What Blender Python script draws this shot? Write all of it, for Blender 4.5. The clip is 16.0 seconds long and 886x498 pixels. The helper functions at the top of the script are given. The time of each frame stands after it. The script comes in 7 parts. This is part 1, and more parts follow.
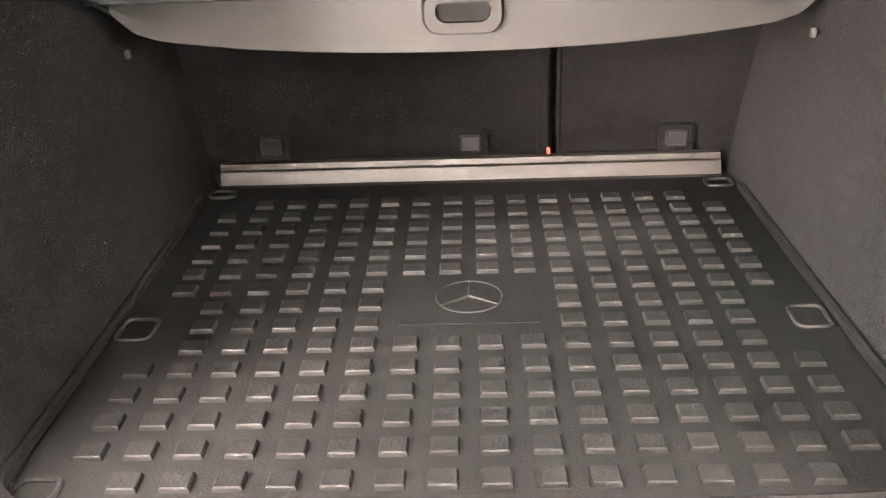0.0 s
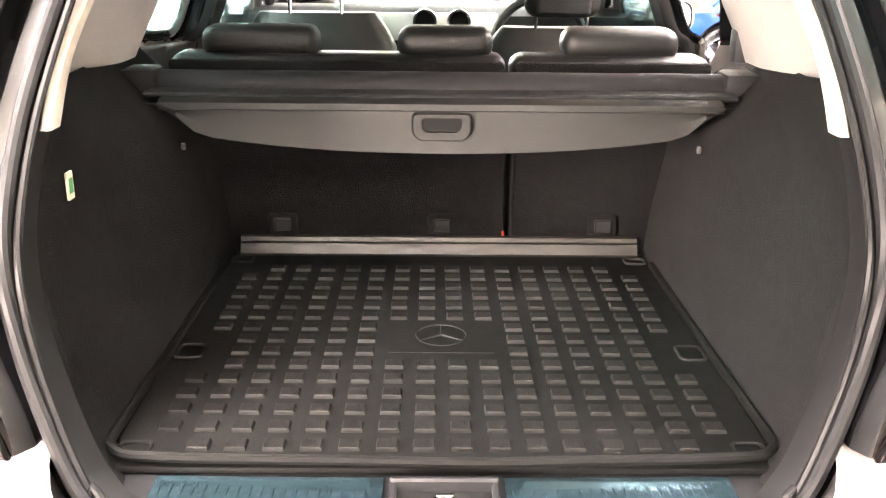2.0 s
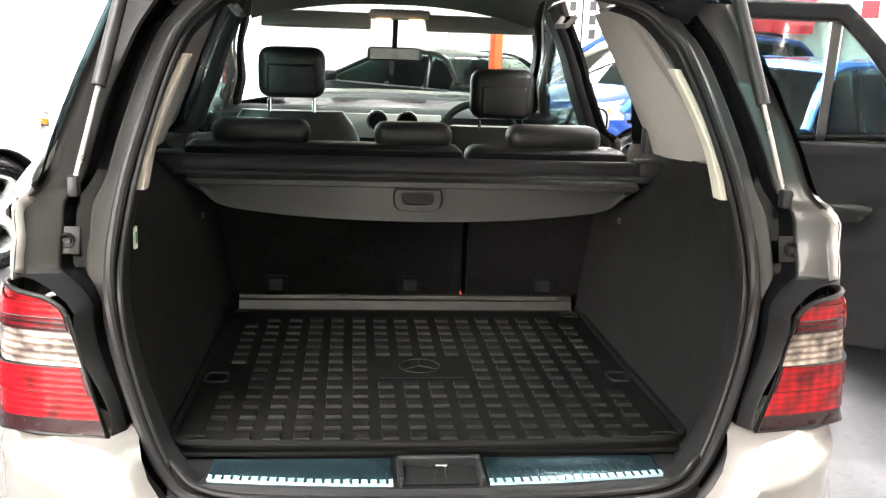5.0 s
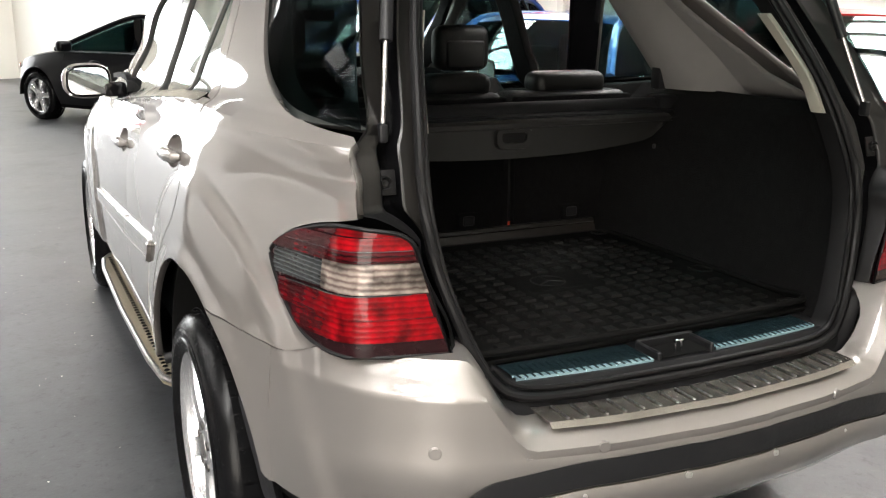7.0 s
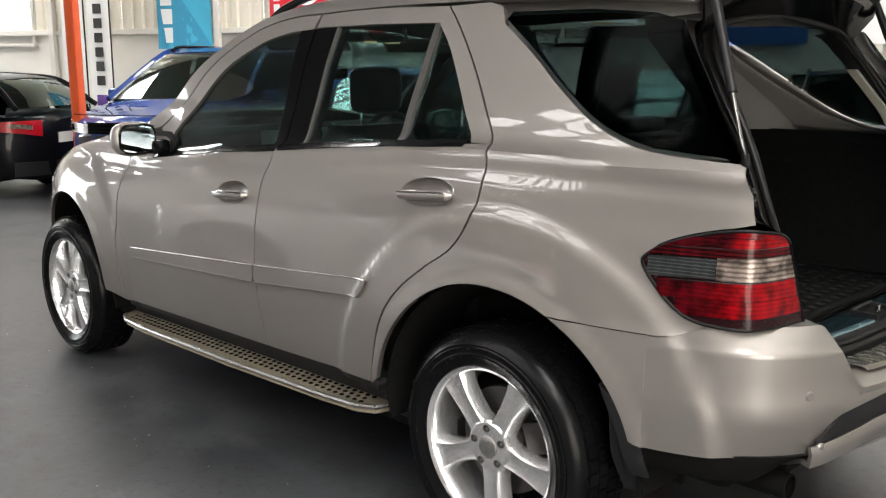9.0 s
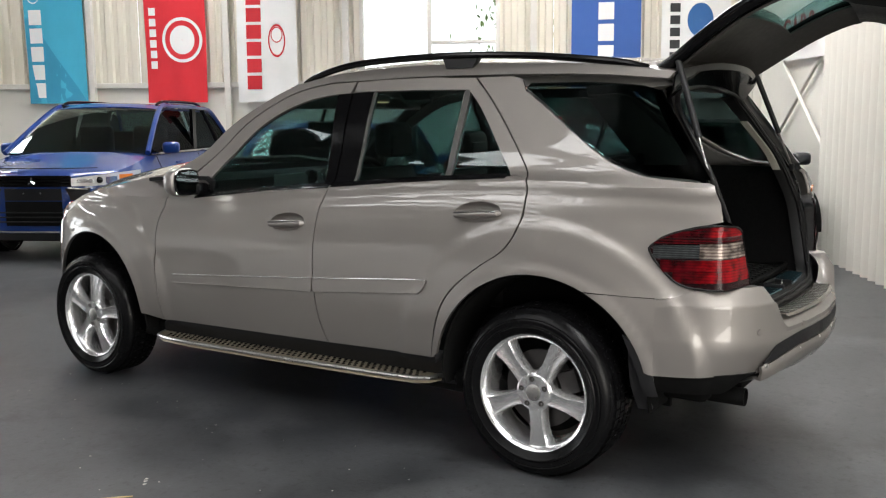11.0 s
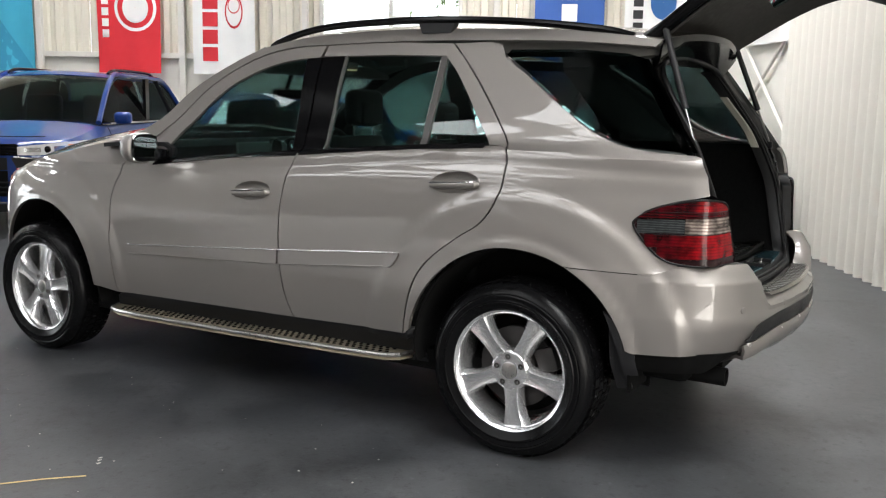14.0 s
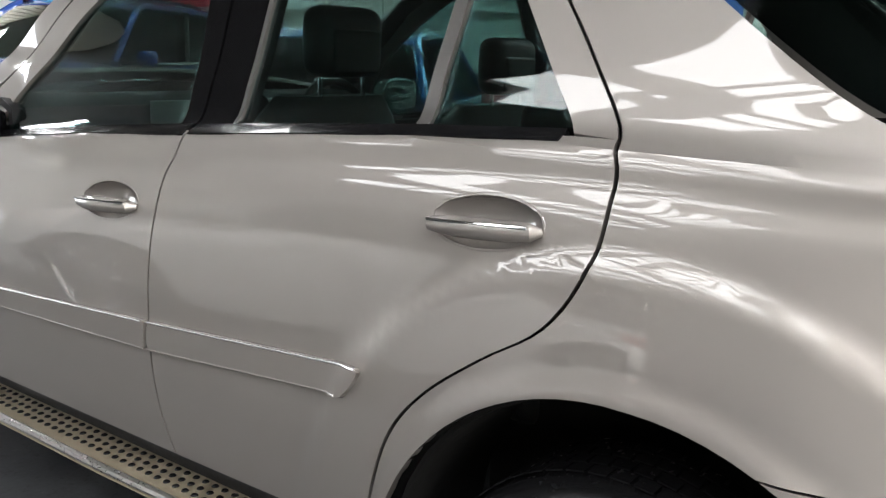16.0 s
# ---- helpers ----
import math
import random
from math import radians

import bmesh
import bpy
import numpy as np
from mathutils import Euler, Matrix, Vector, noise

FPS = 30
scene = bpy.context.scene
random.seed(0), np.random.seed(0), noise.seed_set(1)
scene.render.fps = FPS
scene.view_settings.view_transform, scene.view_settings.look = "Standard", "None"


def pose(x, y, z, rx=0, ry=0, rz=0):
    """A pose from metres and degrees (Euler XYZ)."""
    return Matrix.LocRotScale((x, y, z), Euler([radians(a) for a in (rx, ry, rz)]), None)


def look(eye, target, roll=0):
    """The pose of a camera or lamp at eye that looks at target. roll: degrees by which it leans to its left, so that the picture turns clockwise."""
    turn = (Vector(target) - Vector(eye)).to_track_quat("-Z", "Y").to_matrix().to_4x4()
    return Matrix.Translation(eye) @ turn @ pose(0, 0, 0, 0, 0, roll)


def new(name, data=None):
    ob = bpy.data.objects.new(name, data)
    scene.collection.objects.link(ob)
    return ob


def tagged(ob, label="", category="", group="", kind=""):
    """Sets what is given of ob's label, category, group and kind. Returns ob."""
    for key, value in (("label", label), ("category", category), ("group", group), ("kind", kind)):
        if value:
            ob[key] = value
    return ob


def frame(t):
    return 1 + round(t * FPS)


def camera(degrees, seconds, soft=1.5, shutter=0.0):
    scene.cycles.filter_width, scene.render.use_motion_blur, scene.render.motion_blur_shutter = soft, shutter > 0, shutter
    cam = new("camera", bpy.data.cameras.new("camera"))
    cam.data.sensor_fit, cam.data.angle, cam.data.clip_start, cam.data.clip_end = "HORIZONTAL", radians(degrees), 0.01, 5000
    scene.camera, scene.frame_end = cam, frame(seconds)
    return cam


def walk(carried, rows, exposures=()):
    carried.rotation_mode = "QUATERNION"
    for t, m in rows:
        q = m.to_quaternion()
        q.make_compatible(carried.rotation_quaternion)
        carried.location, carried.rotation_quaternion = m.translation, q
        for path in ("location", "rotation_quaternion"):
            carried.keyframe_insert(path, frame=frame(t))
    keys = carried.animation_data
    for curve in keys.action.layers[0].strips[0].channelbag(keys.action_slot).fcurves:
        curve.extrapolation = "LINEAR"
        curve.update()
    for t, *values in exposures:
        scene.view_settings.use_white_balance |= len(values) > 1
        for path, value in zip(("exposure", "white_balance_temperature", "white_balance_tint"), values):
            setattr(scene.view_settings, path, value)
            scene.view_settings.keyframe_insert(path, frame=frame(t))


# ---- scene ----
cam = camera(51.4, 16.0, soft=1.2)
PATH = [
    (0, (0.012, -1.339, 1.371), (-0.061, 0.468, 0.518), -2.3),
    (0.5, (0.012, -1.325, 1.374), (-0.013, 0.496, 0.547), -2.1),
    (1, (0.026, -1.399, 1.39), (0.01, 0.435, 0.592), -1.1),
    (1.5, (0.001, -1.601, 1.424), (-0.009, 0.267, 0.711), 0.4),
    (2, (-0.02, -1.775, 1.469), (0.006, 0.116, 0.819), 0.6),
    (2.5, (0.0, -1.943, 1.475), (0.044, -0.03, 0.895), 0.8),
    (3, (-0.006, -2.083, 1.507), (0.057, -0.154, 0.983), 0.9),
    (3.2, (-0.037, -2.126, 1.506), (0.045, -0.192, 1.003), 0.9),
    (5.3, (-0.227, -2.213, 1.469), (0.002, -0.274, 1.036), 1.8),
    (5.5, (-0.303, -2.206, 1.458), (-0.03, -0.275, 1.017), 1.9),
    (5.6, (-0.36, -2.178, 1.471), (-0.044, -0.259, 1.004), 2.2),
    (6, (-0.526, -2.122, 1.425), (-0.15, -0.218, 0.94), 1.2),
    (6.5, (-0.856, -2.116, 1.423), (-0.298, -0.262, 0.923), 0.8),
    (7, (-1.277, -2.207, 1.441), (-0.443, -0.458, 0.948), 0.4),
    (7.5, (-1.674, -2.106, 1.438), (-0.707, -0.417, 0.978), -1.5),
    (8, (-2.067, -1.977, 1.428), (-0.961, -0.37, 0.99), -0.5),
    (8.5, (-2.463, -1.821, 1.461), (-1.18, -0.342, 1.056), 0.3),
    (8.7, (-2.592, -1.709, 1.448), (-1.266, -0.266, 1.052), 0.2),
    (10.8, (-4.025, -1.68, 1.453), (-2.397, -0.553, 1.168), -0.5),
    (11, (-4.141, -1.712, 1.464), (-2.497, -0.608, 1.188), -0.4),
    (11.5, (-4.352, -1.842, 1.457), (-2.688, -0.759, 1.221), 0.4),
    (12, (-4.515, -1.961, 1.466), (-2.834, -0.902, 1.233), 1.0),
    (12.5, (-4.574, -1.935, 1.477), (-2.89, -0.881, 1.246), 1.3),
    (13, (-4.586, -1.885, 1.467), (-2.899, -0.837, 1.234), 1.4),
    (13.5, (-4.468, -1.771, 1.432), (-2.769, -0.749, 1.17), 1.0),
    (14, (-4.068, -1.554, 1.397), (-2.372, -0.541, 1.085), 1.0),
    (14.5, (-3.635, -1.266, 1.336), (-1.979, -0.224, 0.922), 2.1),
    (15, (-3.139, -1.017, 1.363), (-1.449, -0.045, 0.915), 0.0),
    (15.3, (-2.788, -0.914, 1.344), (-1.189, 0.216, 0.938), -0.2),
    (15.5, (-2.618, -0.809, 1.336), (-1.051, 0.362, 0.917), 0.5),
    (16, (-2.11, -0.551, 1.364), (-0.556, 0.634, 0.938), 2.1),
]
EXPOSURES = [(0, 4.7, 7450, 25), (1.0, 5.1, 7450, 25), (1.5, 4.4, 7400, 22), (2.0, 4.1, 7450, 23), (3.0, 3.0, 7200, 16), (5.5, 2.15, 6800, 11), (6.0, 1.35, 6800, 11), (6.5, 0.9, 6800, 11), (7.0, 0.6, 6800, 11), (8.5, 0.25, 6800, 11), (11.0, -0.18, 6600, 10), (11.5, -0.08, 6550, 10), (14.0, -0.06, 6500, 10), (14.5, 0.12, 6500, 10), (15.0, 0.42, 6500, 10), (15.5, 0.54, 6500, 10), (16.0, 0.5, 6500, 10)]
walk(cam, [(t, look(eye, target, roll)) for t, eye, target, roll in PATH], EXPOSURES)

# ---- light ----
HALL = pose(0, 0, 0, 0, 0, 28.95)   # local x: towards the banner wall, local y: along it
world = bpy.data.worlds.new("daylight")
scene.world = world
world.use_nodes = True
sky = world.node_tree.nodes.new("ShaderNodeTexSky")
sky.sky_type, sky.sun_disc = "NISHITA", False
sky.sun_elevation, sky.sun_rotation = radians(48), radians(300)
world.node_tree.links.new(sky.outputs[0], world.node_tree.nodes["Background"].inputs[0])
world.node_tree.nodes["Background"].inputs[1].default_value = 0.15
sun = new("sun", bpy.data.lights.new("sun", "SUN"))
sun.data.energy, sun.data.angle, sun.data.color = 3.0, radians(0.6), (1, 0.95, 0.88)
sun.matrix_world = look((-30, 52, 62), (0, 0, 0))

# skylights in the roof: (n, tau, length along n, width along tau)
# the strip at (4.4, -1.5) is no known skylight, added as fill light
SKYLIGHTS_AND_FILL = [(6.2, t_, 5.6, 1.1) for t_ in (0.6, 5.4, 10.2, 15.0)] + [(-6.9, 1.2, 3.4, 1.8)] + [(-4.9, t_, 5.7, 1.5) for t_ in (3.5, 5.8, 8.1, 10.4)] + [(4.4, -1.5, 6.4, 1.5), (-4.5, -1.2, 6.0, 1.8)]
ROOF_Z = 5.2
for n, t, ln, wd in SKYLIGHTS_AND_FILL:
    lamp = new("skylight_and_fill_lamp", bpy.data.lights.new("skylight_and_fill_lamp", "AREA"))
    lamp.data.shape, lamp.data.size, lamp.data.size_y = "RECTANGLE", ln, wd
    lamp.data.energy, lamp.data.color = (125 if t < 0 else 31) * ln if n < 0 else (72 if t < 0 else 75) * ln, (0.98, 0.99, 1.0)
    lamp.matrix_world = HALL @ pose(n, t, ROOF_Z + 0.16)
door_lamp = new("door_lamp", bpy.data.lights.new("door_lamp", "AREA"))
door_lamp.data.shape, door_lamp.data.size, door_lamp.data.size_y = "RECTANGLE", 5.8, 3.8
door_lamp.data.energy, door_lamp.data.color = 220, (0.93, 0.96, 1.0)
door_lamp.matrix_world = HALL @ pose(5.2, 18.5, 1.95, -90, 0, 0)
side_lamp = new("side_door_lamp", bpy.data.lights.new("side_door_lamp", "AREA"))
side_lamp.data.shape, side_lamp.data.size, side_lamp.data.size_y = "RECTANGLE", 6.6, 3.5
side_lamp.data.energy, side_lamp.data.color = 570, (1.0, 0.95, 0.87)
side_lamp.matrix_world = HALL @ pose(-7.4, -2.75, 1.78, 90, 0, 0)

# ---- materials ----
def nodes(name):
    m = bpy.data.materials.new(name)
    m.use_nodes = True
    nt = m.node_tree
    return m, nt, nt.nodes["Principled BSDF"]


def mat(name, col, rough=0.5, metal=0.0, vary=0.15, scale=8.0, bump=0.0, bscale=60.0, coat=0.0, detail=4.0, rvary=0.1, spec=0.5, coat_ior=1.52, sheen=0.0):
    m, nt, b = nodes(name)
    N, L = nt.nodes, nt.links
    co = N.new("ShaderNodeTexCoord")
    no = N.new("ShaderNodeTexNoise")
    no.inputs["Scale"].default_value, no.inputs["Detail"].default_value = scale, detail
    L.new(co.outputs["Object"], no.inputs["Vector"])
    mix = N.new("ShaderNodeMix")
    mix.data_type = "RGBA"
    a = [max(0, c * (1 - vary)) for c in col]
    c2 = [min(1, c * (1 + vary)) for c in col]
    mix.inputs["A"].default_value, mix.inputs["B"].default_value = (*a, 1), (*c2, 1)
    L.new(no.outputs["Fac"], mix.inputs["Factor"])
    L.new(mix.outputs["Result"], b.inputs["Base Color"])
    mr = N.new("ShaderNodeMapRange")
    mr.inputs["To Min"].default_value, mr.inputs["To Max"].default_value = max(0.02, rough - rvary), min(1, rough + rvary)
    no2 = N.new("ShaderNodeTexNoise")
    no2.inputs["Scale"].default_value, no2.inputs["Detail"].default_value = scale * 3.3, 3
    L.new(co.outputs["Object"], no2.inputs["Vector"])
    L.new(no2.outputs["Fac"], mr.inputs["Value"])
    L.new(mr.outputs["Result"], b.inputs["Roughness"])
    b.inputs["Metallic"].default_value = metal
    b.inputs["Specular IOR Level"].default_value = spec
    if coat:
        b.inputs["Coat Weight"].default_value, b.inputs["Coat Roughness"].default_value = coat, 0.025
        b.inputs["Coat IOR"].default_value = coat_ior
    if sheen:
        b.inputs["Sheen Weight"].default_value, b.inputs["Sheen Roughness"].default_value = sheen, 0.45
    if bump:
        nb = N.new("ShaderNodeTexNoise")
        nb.inputs["Scale"].default_value, nb.inputs["Detail"].default_value = bscale, 5
        L.new(co.outputs["Object"], nb.inputs["Vector"])
        bp = N.new("ShaderNodeBump")
        bp.inputs["Strength"].default_value, bp.inputs["Distance"].default_value = bump, 0.01
        L.new(nb.outputs["Fac"], bp.inputs["Height"])
        L.new(bp.outputs["Normal"], b.inputs["Normal"])
    return m


def glass(name, tint, gloss=1.0):
    m = bpy.data.materials.new(name)
    m.use_nodes = True
    nt = m.node_tree
    nt.nodes.clear()
    out = nt.nodes.new("ShaderNodeOutputMaterial")
    tr, gl, mx, fr = (nt.nodes.new("ShaderNode" + k) for k in ("BsdfTransparent", "BsdfGlossy", "MixShader", "LayerWeight"))
    pw, sc = nt.nodes.new("ShaderNodeMath"), nt.nodes.new("ShaderNodeMath")
    pw.operation, sc.operation = "POWER", "MULTIPLY_ADD"
    pw.inputs[1].default_value, sc.inputs[1].default_value, sc.inputs[2].default_value = 4.0, 0.85, 0.055 * gloss
    tr.inputs[0].default_value = (*tint, 1)
    gl.inputs["Color"].default_value, gl.inputs["Roughness"].default_value = (*[min(1, 0.05 + 1.2 * gloss)] * 3, 1), 0.012
    fr.inputs["Blend"].default_value = 0.5
    nt.links.new(fr.outputs["Facing"], pw.inputs[0])
    nt.links.new(pw.outputs[0], sc.inputs[0])
    nt.links.new(sc.outputs[0], mx.inputs[0])
    nt.links.new(tr.outputs[0], mx.inputs[1])
    nt.links.new(gl.outputs[0], mx.inputs[2])
    nt.links.new(mx.outputs[0], out.inputs[0])
    return m


PAINT = mat("champagne_metallic_paint", (0.246, 0.227, 0.213), 0.50, 0.72, 0.02, 2.0, coat=1.0, rvary=0.02, coat_ior=1.6)
# the body's champagne on the jambs, with their shade put into the colour
JAMB_SHADED = mat("champagne_jamb_in_shade", (0.0078, 0.0071, 0.0065), 0.38, 0.1, 0.1, 5.0, coat=0.15, spec=0.3)
CHANNEL = mat("grey_window_channel", (0.050, 0.048, 0.046), 0.32, 0, 0.1, 20.0, spec=0.5)
TRIM_BLACK = mat("black_plastic_trim", (0.010, 0.010, 0.011), 0.45, 0, 0.2, 30.0, bump=0.05, bscale=400, spec=0.28)
GLOSS_BLACK = mat("gloss_black_trim", (0.0035, 0.0035, 0.004), 0.12, 0, 0.1, 10.0, rvary=0.03, spec=0.17)
RUBBER = mat("tyre_rubber", (0.0042, 0.0042, 0.0046), 0.24, 0, 0.25, 20.0, bump=0.05, bscale=220, rvary=0.1, spec=0.12)
SEAL = mat("door_seal_rubber", (0.0065, 0.0063, 0.0066), 0.42, 0, 0.2, 40.0, spec=0.16)
ALLOY = mat("silver_alloy", (0.78, 0.78, 0.79), 0.26, 0.86, 0.02, 12.0, coat=0.5, rvary=0.015)
CHROME = mat("chrome", (0.75, 0.75, 0.76), 0.1, 1.0, 0.03, 10.0, rvary=0.04)
STEEL = mat("brushed_steel", (0.55, 0.54, 0.52), 0.3, 1.0, 0.12, 40.0, rvary=0.1)
DISC = mat("brake_disc_steel", (0.06, 0.057, 0.056), 0.45, 0.7, 0.2, 20.0)
CARPET = mat("black_boot_carpet", (0.0056, 0.0054, 0.0057), 0.95, 0, 0.75, 55.0, bump=0.9, bscale=320, spec=0.08, detail=8, sheen=0.010)
LEATHER = mat("black_leather", (0.0058, 0.006, 0.006), 0.42, 0, 0.2, 25.0, bump=0.15, bscale=350, spec=0.25)
MATRUB = mat("boot_mat_rubber", (0.0031, 0.0030, 0.0028), 0.72, 0, 0.35, 12.0, bump=0.15, bscale=300, rvary=0.1, spec=0.11)
COVER = mat("load_cover_vinyl", (0.0072, 0.0070, 0.0066), 0.5, 0, 0.12, 14.0, bump=0.06, bscale=500, spec=0.3)
LINER = mat("grey_headliner_cloth", (0.17, 0.163, 0.155), 0.9, 0, 0.1, 12.0, bump=0.2, bscale=700)
BEIGE = mat("pale_pillar_trim", (0.30, 0.27, 0.23), 0.6, 0, 0.08, 9.0)
DARKTRIM = mat("dark_cabin_plastic", (0.008, 0.008, 0.0088), 0.6, 0, 0.25, 20.0, bump=0.1, bscale=300, spec=0.15)
UNDER = mat("underbody_black", (0.006, 0.006, 0.006), 0.9, 0, 0.3, 10.0, spec=0.1)
GLASS_F = glass("green_tinted_glass", (0.45, 0.58, 0.57), 0.8)
GLASS_R = glass("privacy_glass", (0.20, 0.25, 0.25), 0.1)
GLASS_W = glass("windscreen_glass", (0.78, 0.84, 0.82))
GLASS_T = glass("teal_gate_glass", (0.42, 0.60, 0.58))
LENS = glass("clear_lens", (0.92, 0.92, 0.92))

# ---- mesh helpers ----
def finish(bm, sharp=0.6, smooth=True):
    bmesh.ops.recalc_face_normals(bm, faces=bm.faces)
    for f in bm.faces:
        f.smooth = smooth
    for e in bm.edges:
        if len(e.link_faces) == 2 and e.calc_face_angle(0) > sharp:
            e.smooth = False
    return bm


def obj(name, bm, material, sharp=0.6, smooth=True, recalc=True):
    if recalc:
        finish(bm, sharp, smooth)
    me = bpy.data.meshes.new(name)
    bm.to_mesh(me)
    bm.free()
    for mm in (material if isinstance(material, (list, tuple)) else [material]):
        me.materials.append(mm)
    return new(name, me)


def part(name, bm, material, parent, label="", sharp=0.6, smooth=True, m=None, recalc=True):
    ob = obj(name, bm, material, sharp, smooth, recalc)
    ob.parent = parent
    if m is not None:
        ob.matrix_basis = m
    if label:
        ob["label"] = label
    return ob


def again(ob, m, parent=None):
    """another object on the same mesh"""
    o = new(ob.name.split(".")[0], ob.data)
    o.parent = parent or ob.parent
    o.matrix_basis = m
    return o


def box(x0, x1, y0, y1, z0, z1, bevel=0.0, seg=2, bm=None):
    own = bmesh.new()
    bmesh.ops.create_cube(own, size=1)
    for v in own.verts:
        v.co = Vector((x0 + (v.co.x + 0.5) * (x1 - x0), y0 + (v.co.y + 0.5) * (y1 - y0), z0 + (v.co.z + 0.5) * (z1 - z0)))
    if bevel:
        bmesh.ops.bevel(own, geom=own.edges[:], offset=bevel, segments=seg, affect="EDGES", profile=0.5)
    return join(bm, own)


def join(bm, own):
    if bm is None:
        return own
    me = bpy.data.meshes.new("tmp")
    own.to_mesh(me)
    own.free()
    bm.from_mesh(me)
    bpy.data.meshes.remove(me)
    return bm


def grid(rows, bm=None, close_u=False, close_v=False):
    """a sheet through rows of points"""
    bm = bm or bmesh.new()
    vs = [[bm.verts.new(p) for p in r] for r in rows]
    nr, nc = len(vs), len(vs[0])
    for i in range(nr - (0 if close_u else 1)):
        for j in range(nc - (0 if close_v else 1)):
            q = [vs[i][j], vs[(i + 1) % nr][j], vs[(i + 1) % nr][(j + 1) % nc], vs[i][(j + 1) % nc]]
            try:
                bm.faces.new(q)
            except ValueError:
                pass
    return bm


def thick(bm, d):
    bmesh.ops.recalc_face_normals(bm, faces=bm.faces)
    bmesh.ops.solidify(bm, geom=bm.faces[:], thickness=d)
    return bm


def lathe(profile, n=48, bm=None, axis="x"):
    """profile of (radius, along) turned round the x axis"""
    rows = []
    for i in range(n):
        a = 2 * math.pi * i / n
        rows.append([(s, r * math.cos(a), r * math.sin(a)) if axis == "x" else (r * math.cos(a), r * math.sin(a), s) for r, s in profile])
    return grid(rows, bm, close_u=True)


def tube(pts, r, n=10, bm=None, caps=True, radii=None):
    """a round bar through points"""
    pts = [Vector(p) for p in pts]
    rows = []
    ref = Vector((0, 0, 1))
    for i, p in enumerate(pts):
        d = (pts[min(i + 1, len(pts) - 1)] - pts[max(i - 1, 0)]).normalized()
        a = d.cross(ref)
        if a.length < 0.05:
            a = d.cross(Vector((0, 1, 0)))
        a.normalize()
        b = d.cross(a)
        rr = radii[i] if radii else r
        rows.append([p + a * rr * math.cos(2 * math.pi * k / n) + b * rr * math.sin(2 * math.pi * k / n) for k in range(n)])
    bm = grid(rows, bm, close_v=True)
    if caps:
        bm.verts.ensure_lookup_table()
        nv = len(bm.verts)
        bm.faces.new(bm.verts[nv - n:])
        bm.faces.new(list(reversed(bm.verts[nv - n * len(pts):nv - n * len(pts) + n])))
    return bm


def smoothstep(a, b, x):
    t = min(1, max(0, (x - a) / (b - a)))
    return t * t * (3 - 2 * t)


def curve_at(xs, ys, x):
    """a smooth curve through a few knots"""
    if x <= xs[0]:
        return ys[0]
    if x >= xs[-1]:
        return ys[-1]
    k = max(i for i in range(len(xs)) if xs[i] <= x)
    h = xs[k + 1] - xs[k]
    t = (x - xs[k]) / h
    def slope(i):
        if i == 0:
            return (ys[1] - ys[0]) / (xs[1] - xs[0])
        if i == len(xs) - 1:
            return (ys[-1] - ys[-2]) / (xs[-1] - xs[-2])
        a, b = (ys[i] - ys[i - 1]) / (xs[i] - xs[i - 1]), (ys[i + 1] - ys[i]) / (xs[i + 1] - xs[i])
        return 0 if a * b <= 0 else 2 * a * b / (a + b)
    m0, m1 = slope(k) * h, slope(k + 1) * h
    return (2 * t**3 - 3 * t**2 + 1) * ys[k] + (t**3 - 2 * t**2 + t) * m0 + (-2 * t**3 + 3 * t**2) * ys[k + 1] + (t**3 - t**2) * m1


def fillet(poly, r=0.02, n=3):
    """a closed outline with softened corners"""
    out = []
    for i, p in enumerate(poly):
        a, b, c = Vector(poly[i - 1]), Vector(p), Vector(poly[(i + 1) % len(poly)])
        d0, d1 = a - b, c - b
        k = min(r, d0.length * 0.45, d1.length * 0.45)
        p0, p1 = b + d0.normalized() * k, b + d1.normalized() * k
        for j in range(n + 1):
            t = j / n
            out.append(tuple(p0 * (1 - t) ** 2 + b * 2 * t * (1 - t) + p1 * t * t))
    return out


def smooth_line(pts, n=6):
    """more points on a smooth open line through a few"""
    P = [Vector(p) for p in pts]
    out = []
    for i in range(len(P) - 1):
        p0, p1, p2, p3 = P[max(i - 1, 0)], P[i], P[i + 1], P[min(i + 2, len(P) - 1)]
        for j in range(n):
            t = j / n
            out.append(tuple(0.5 * (2 * p1 + (p2 - p0) * t + (2 * p0 - 5 * p1 + 4 * p2 - p3) * t * t + (3 * p1 - p0 - 3 * p2 + p3) * t**3)))
    out.append(tuple(P[-1]))
    return out


# ---- the silver car: y forward from the rear axle, x to its right, z up ----
BODY_Z = [0.20, 0.38, 0.50, 0.62, 0.75, 0.90, 1.00, 1.08, 1.125, 1.150, 1.185, 1.198, 1.206, 1.23, 1.32, 1.45, 1.60, 1.68, 1.75]
BODY_W = [0.880, 0.900, 0.911, 0.914, 0.909, 0.899, 0.888, 0.874, 0.860, 0.8475, 0.8410, 0.8375, 0.8300, 0.792, 0.752, 0.692, 0.622, 0.580, 0.50]
WHEELBASE, TYRE_R, HUB_Y = 2.915, 0.355, 0.027
CREASE_Y, CREASE_Z = [-0.65, -0.25, 0.10, 0.50, 1.10, 1.54, 1.93, 2.25], [1.196, 1.214, 1.217, 1.204, 1.160, 1.122, 1.082, 1.06]
LAMP_Q = [0.0, 0.20, 0.30, 0.40, 0.50, 0.60, 0.65, 0.685, 0.702, 0.716, 0.730, 0.743, 0.775, 0.93]
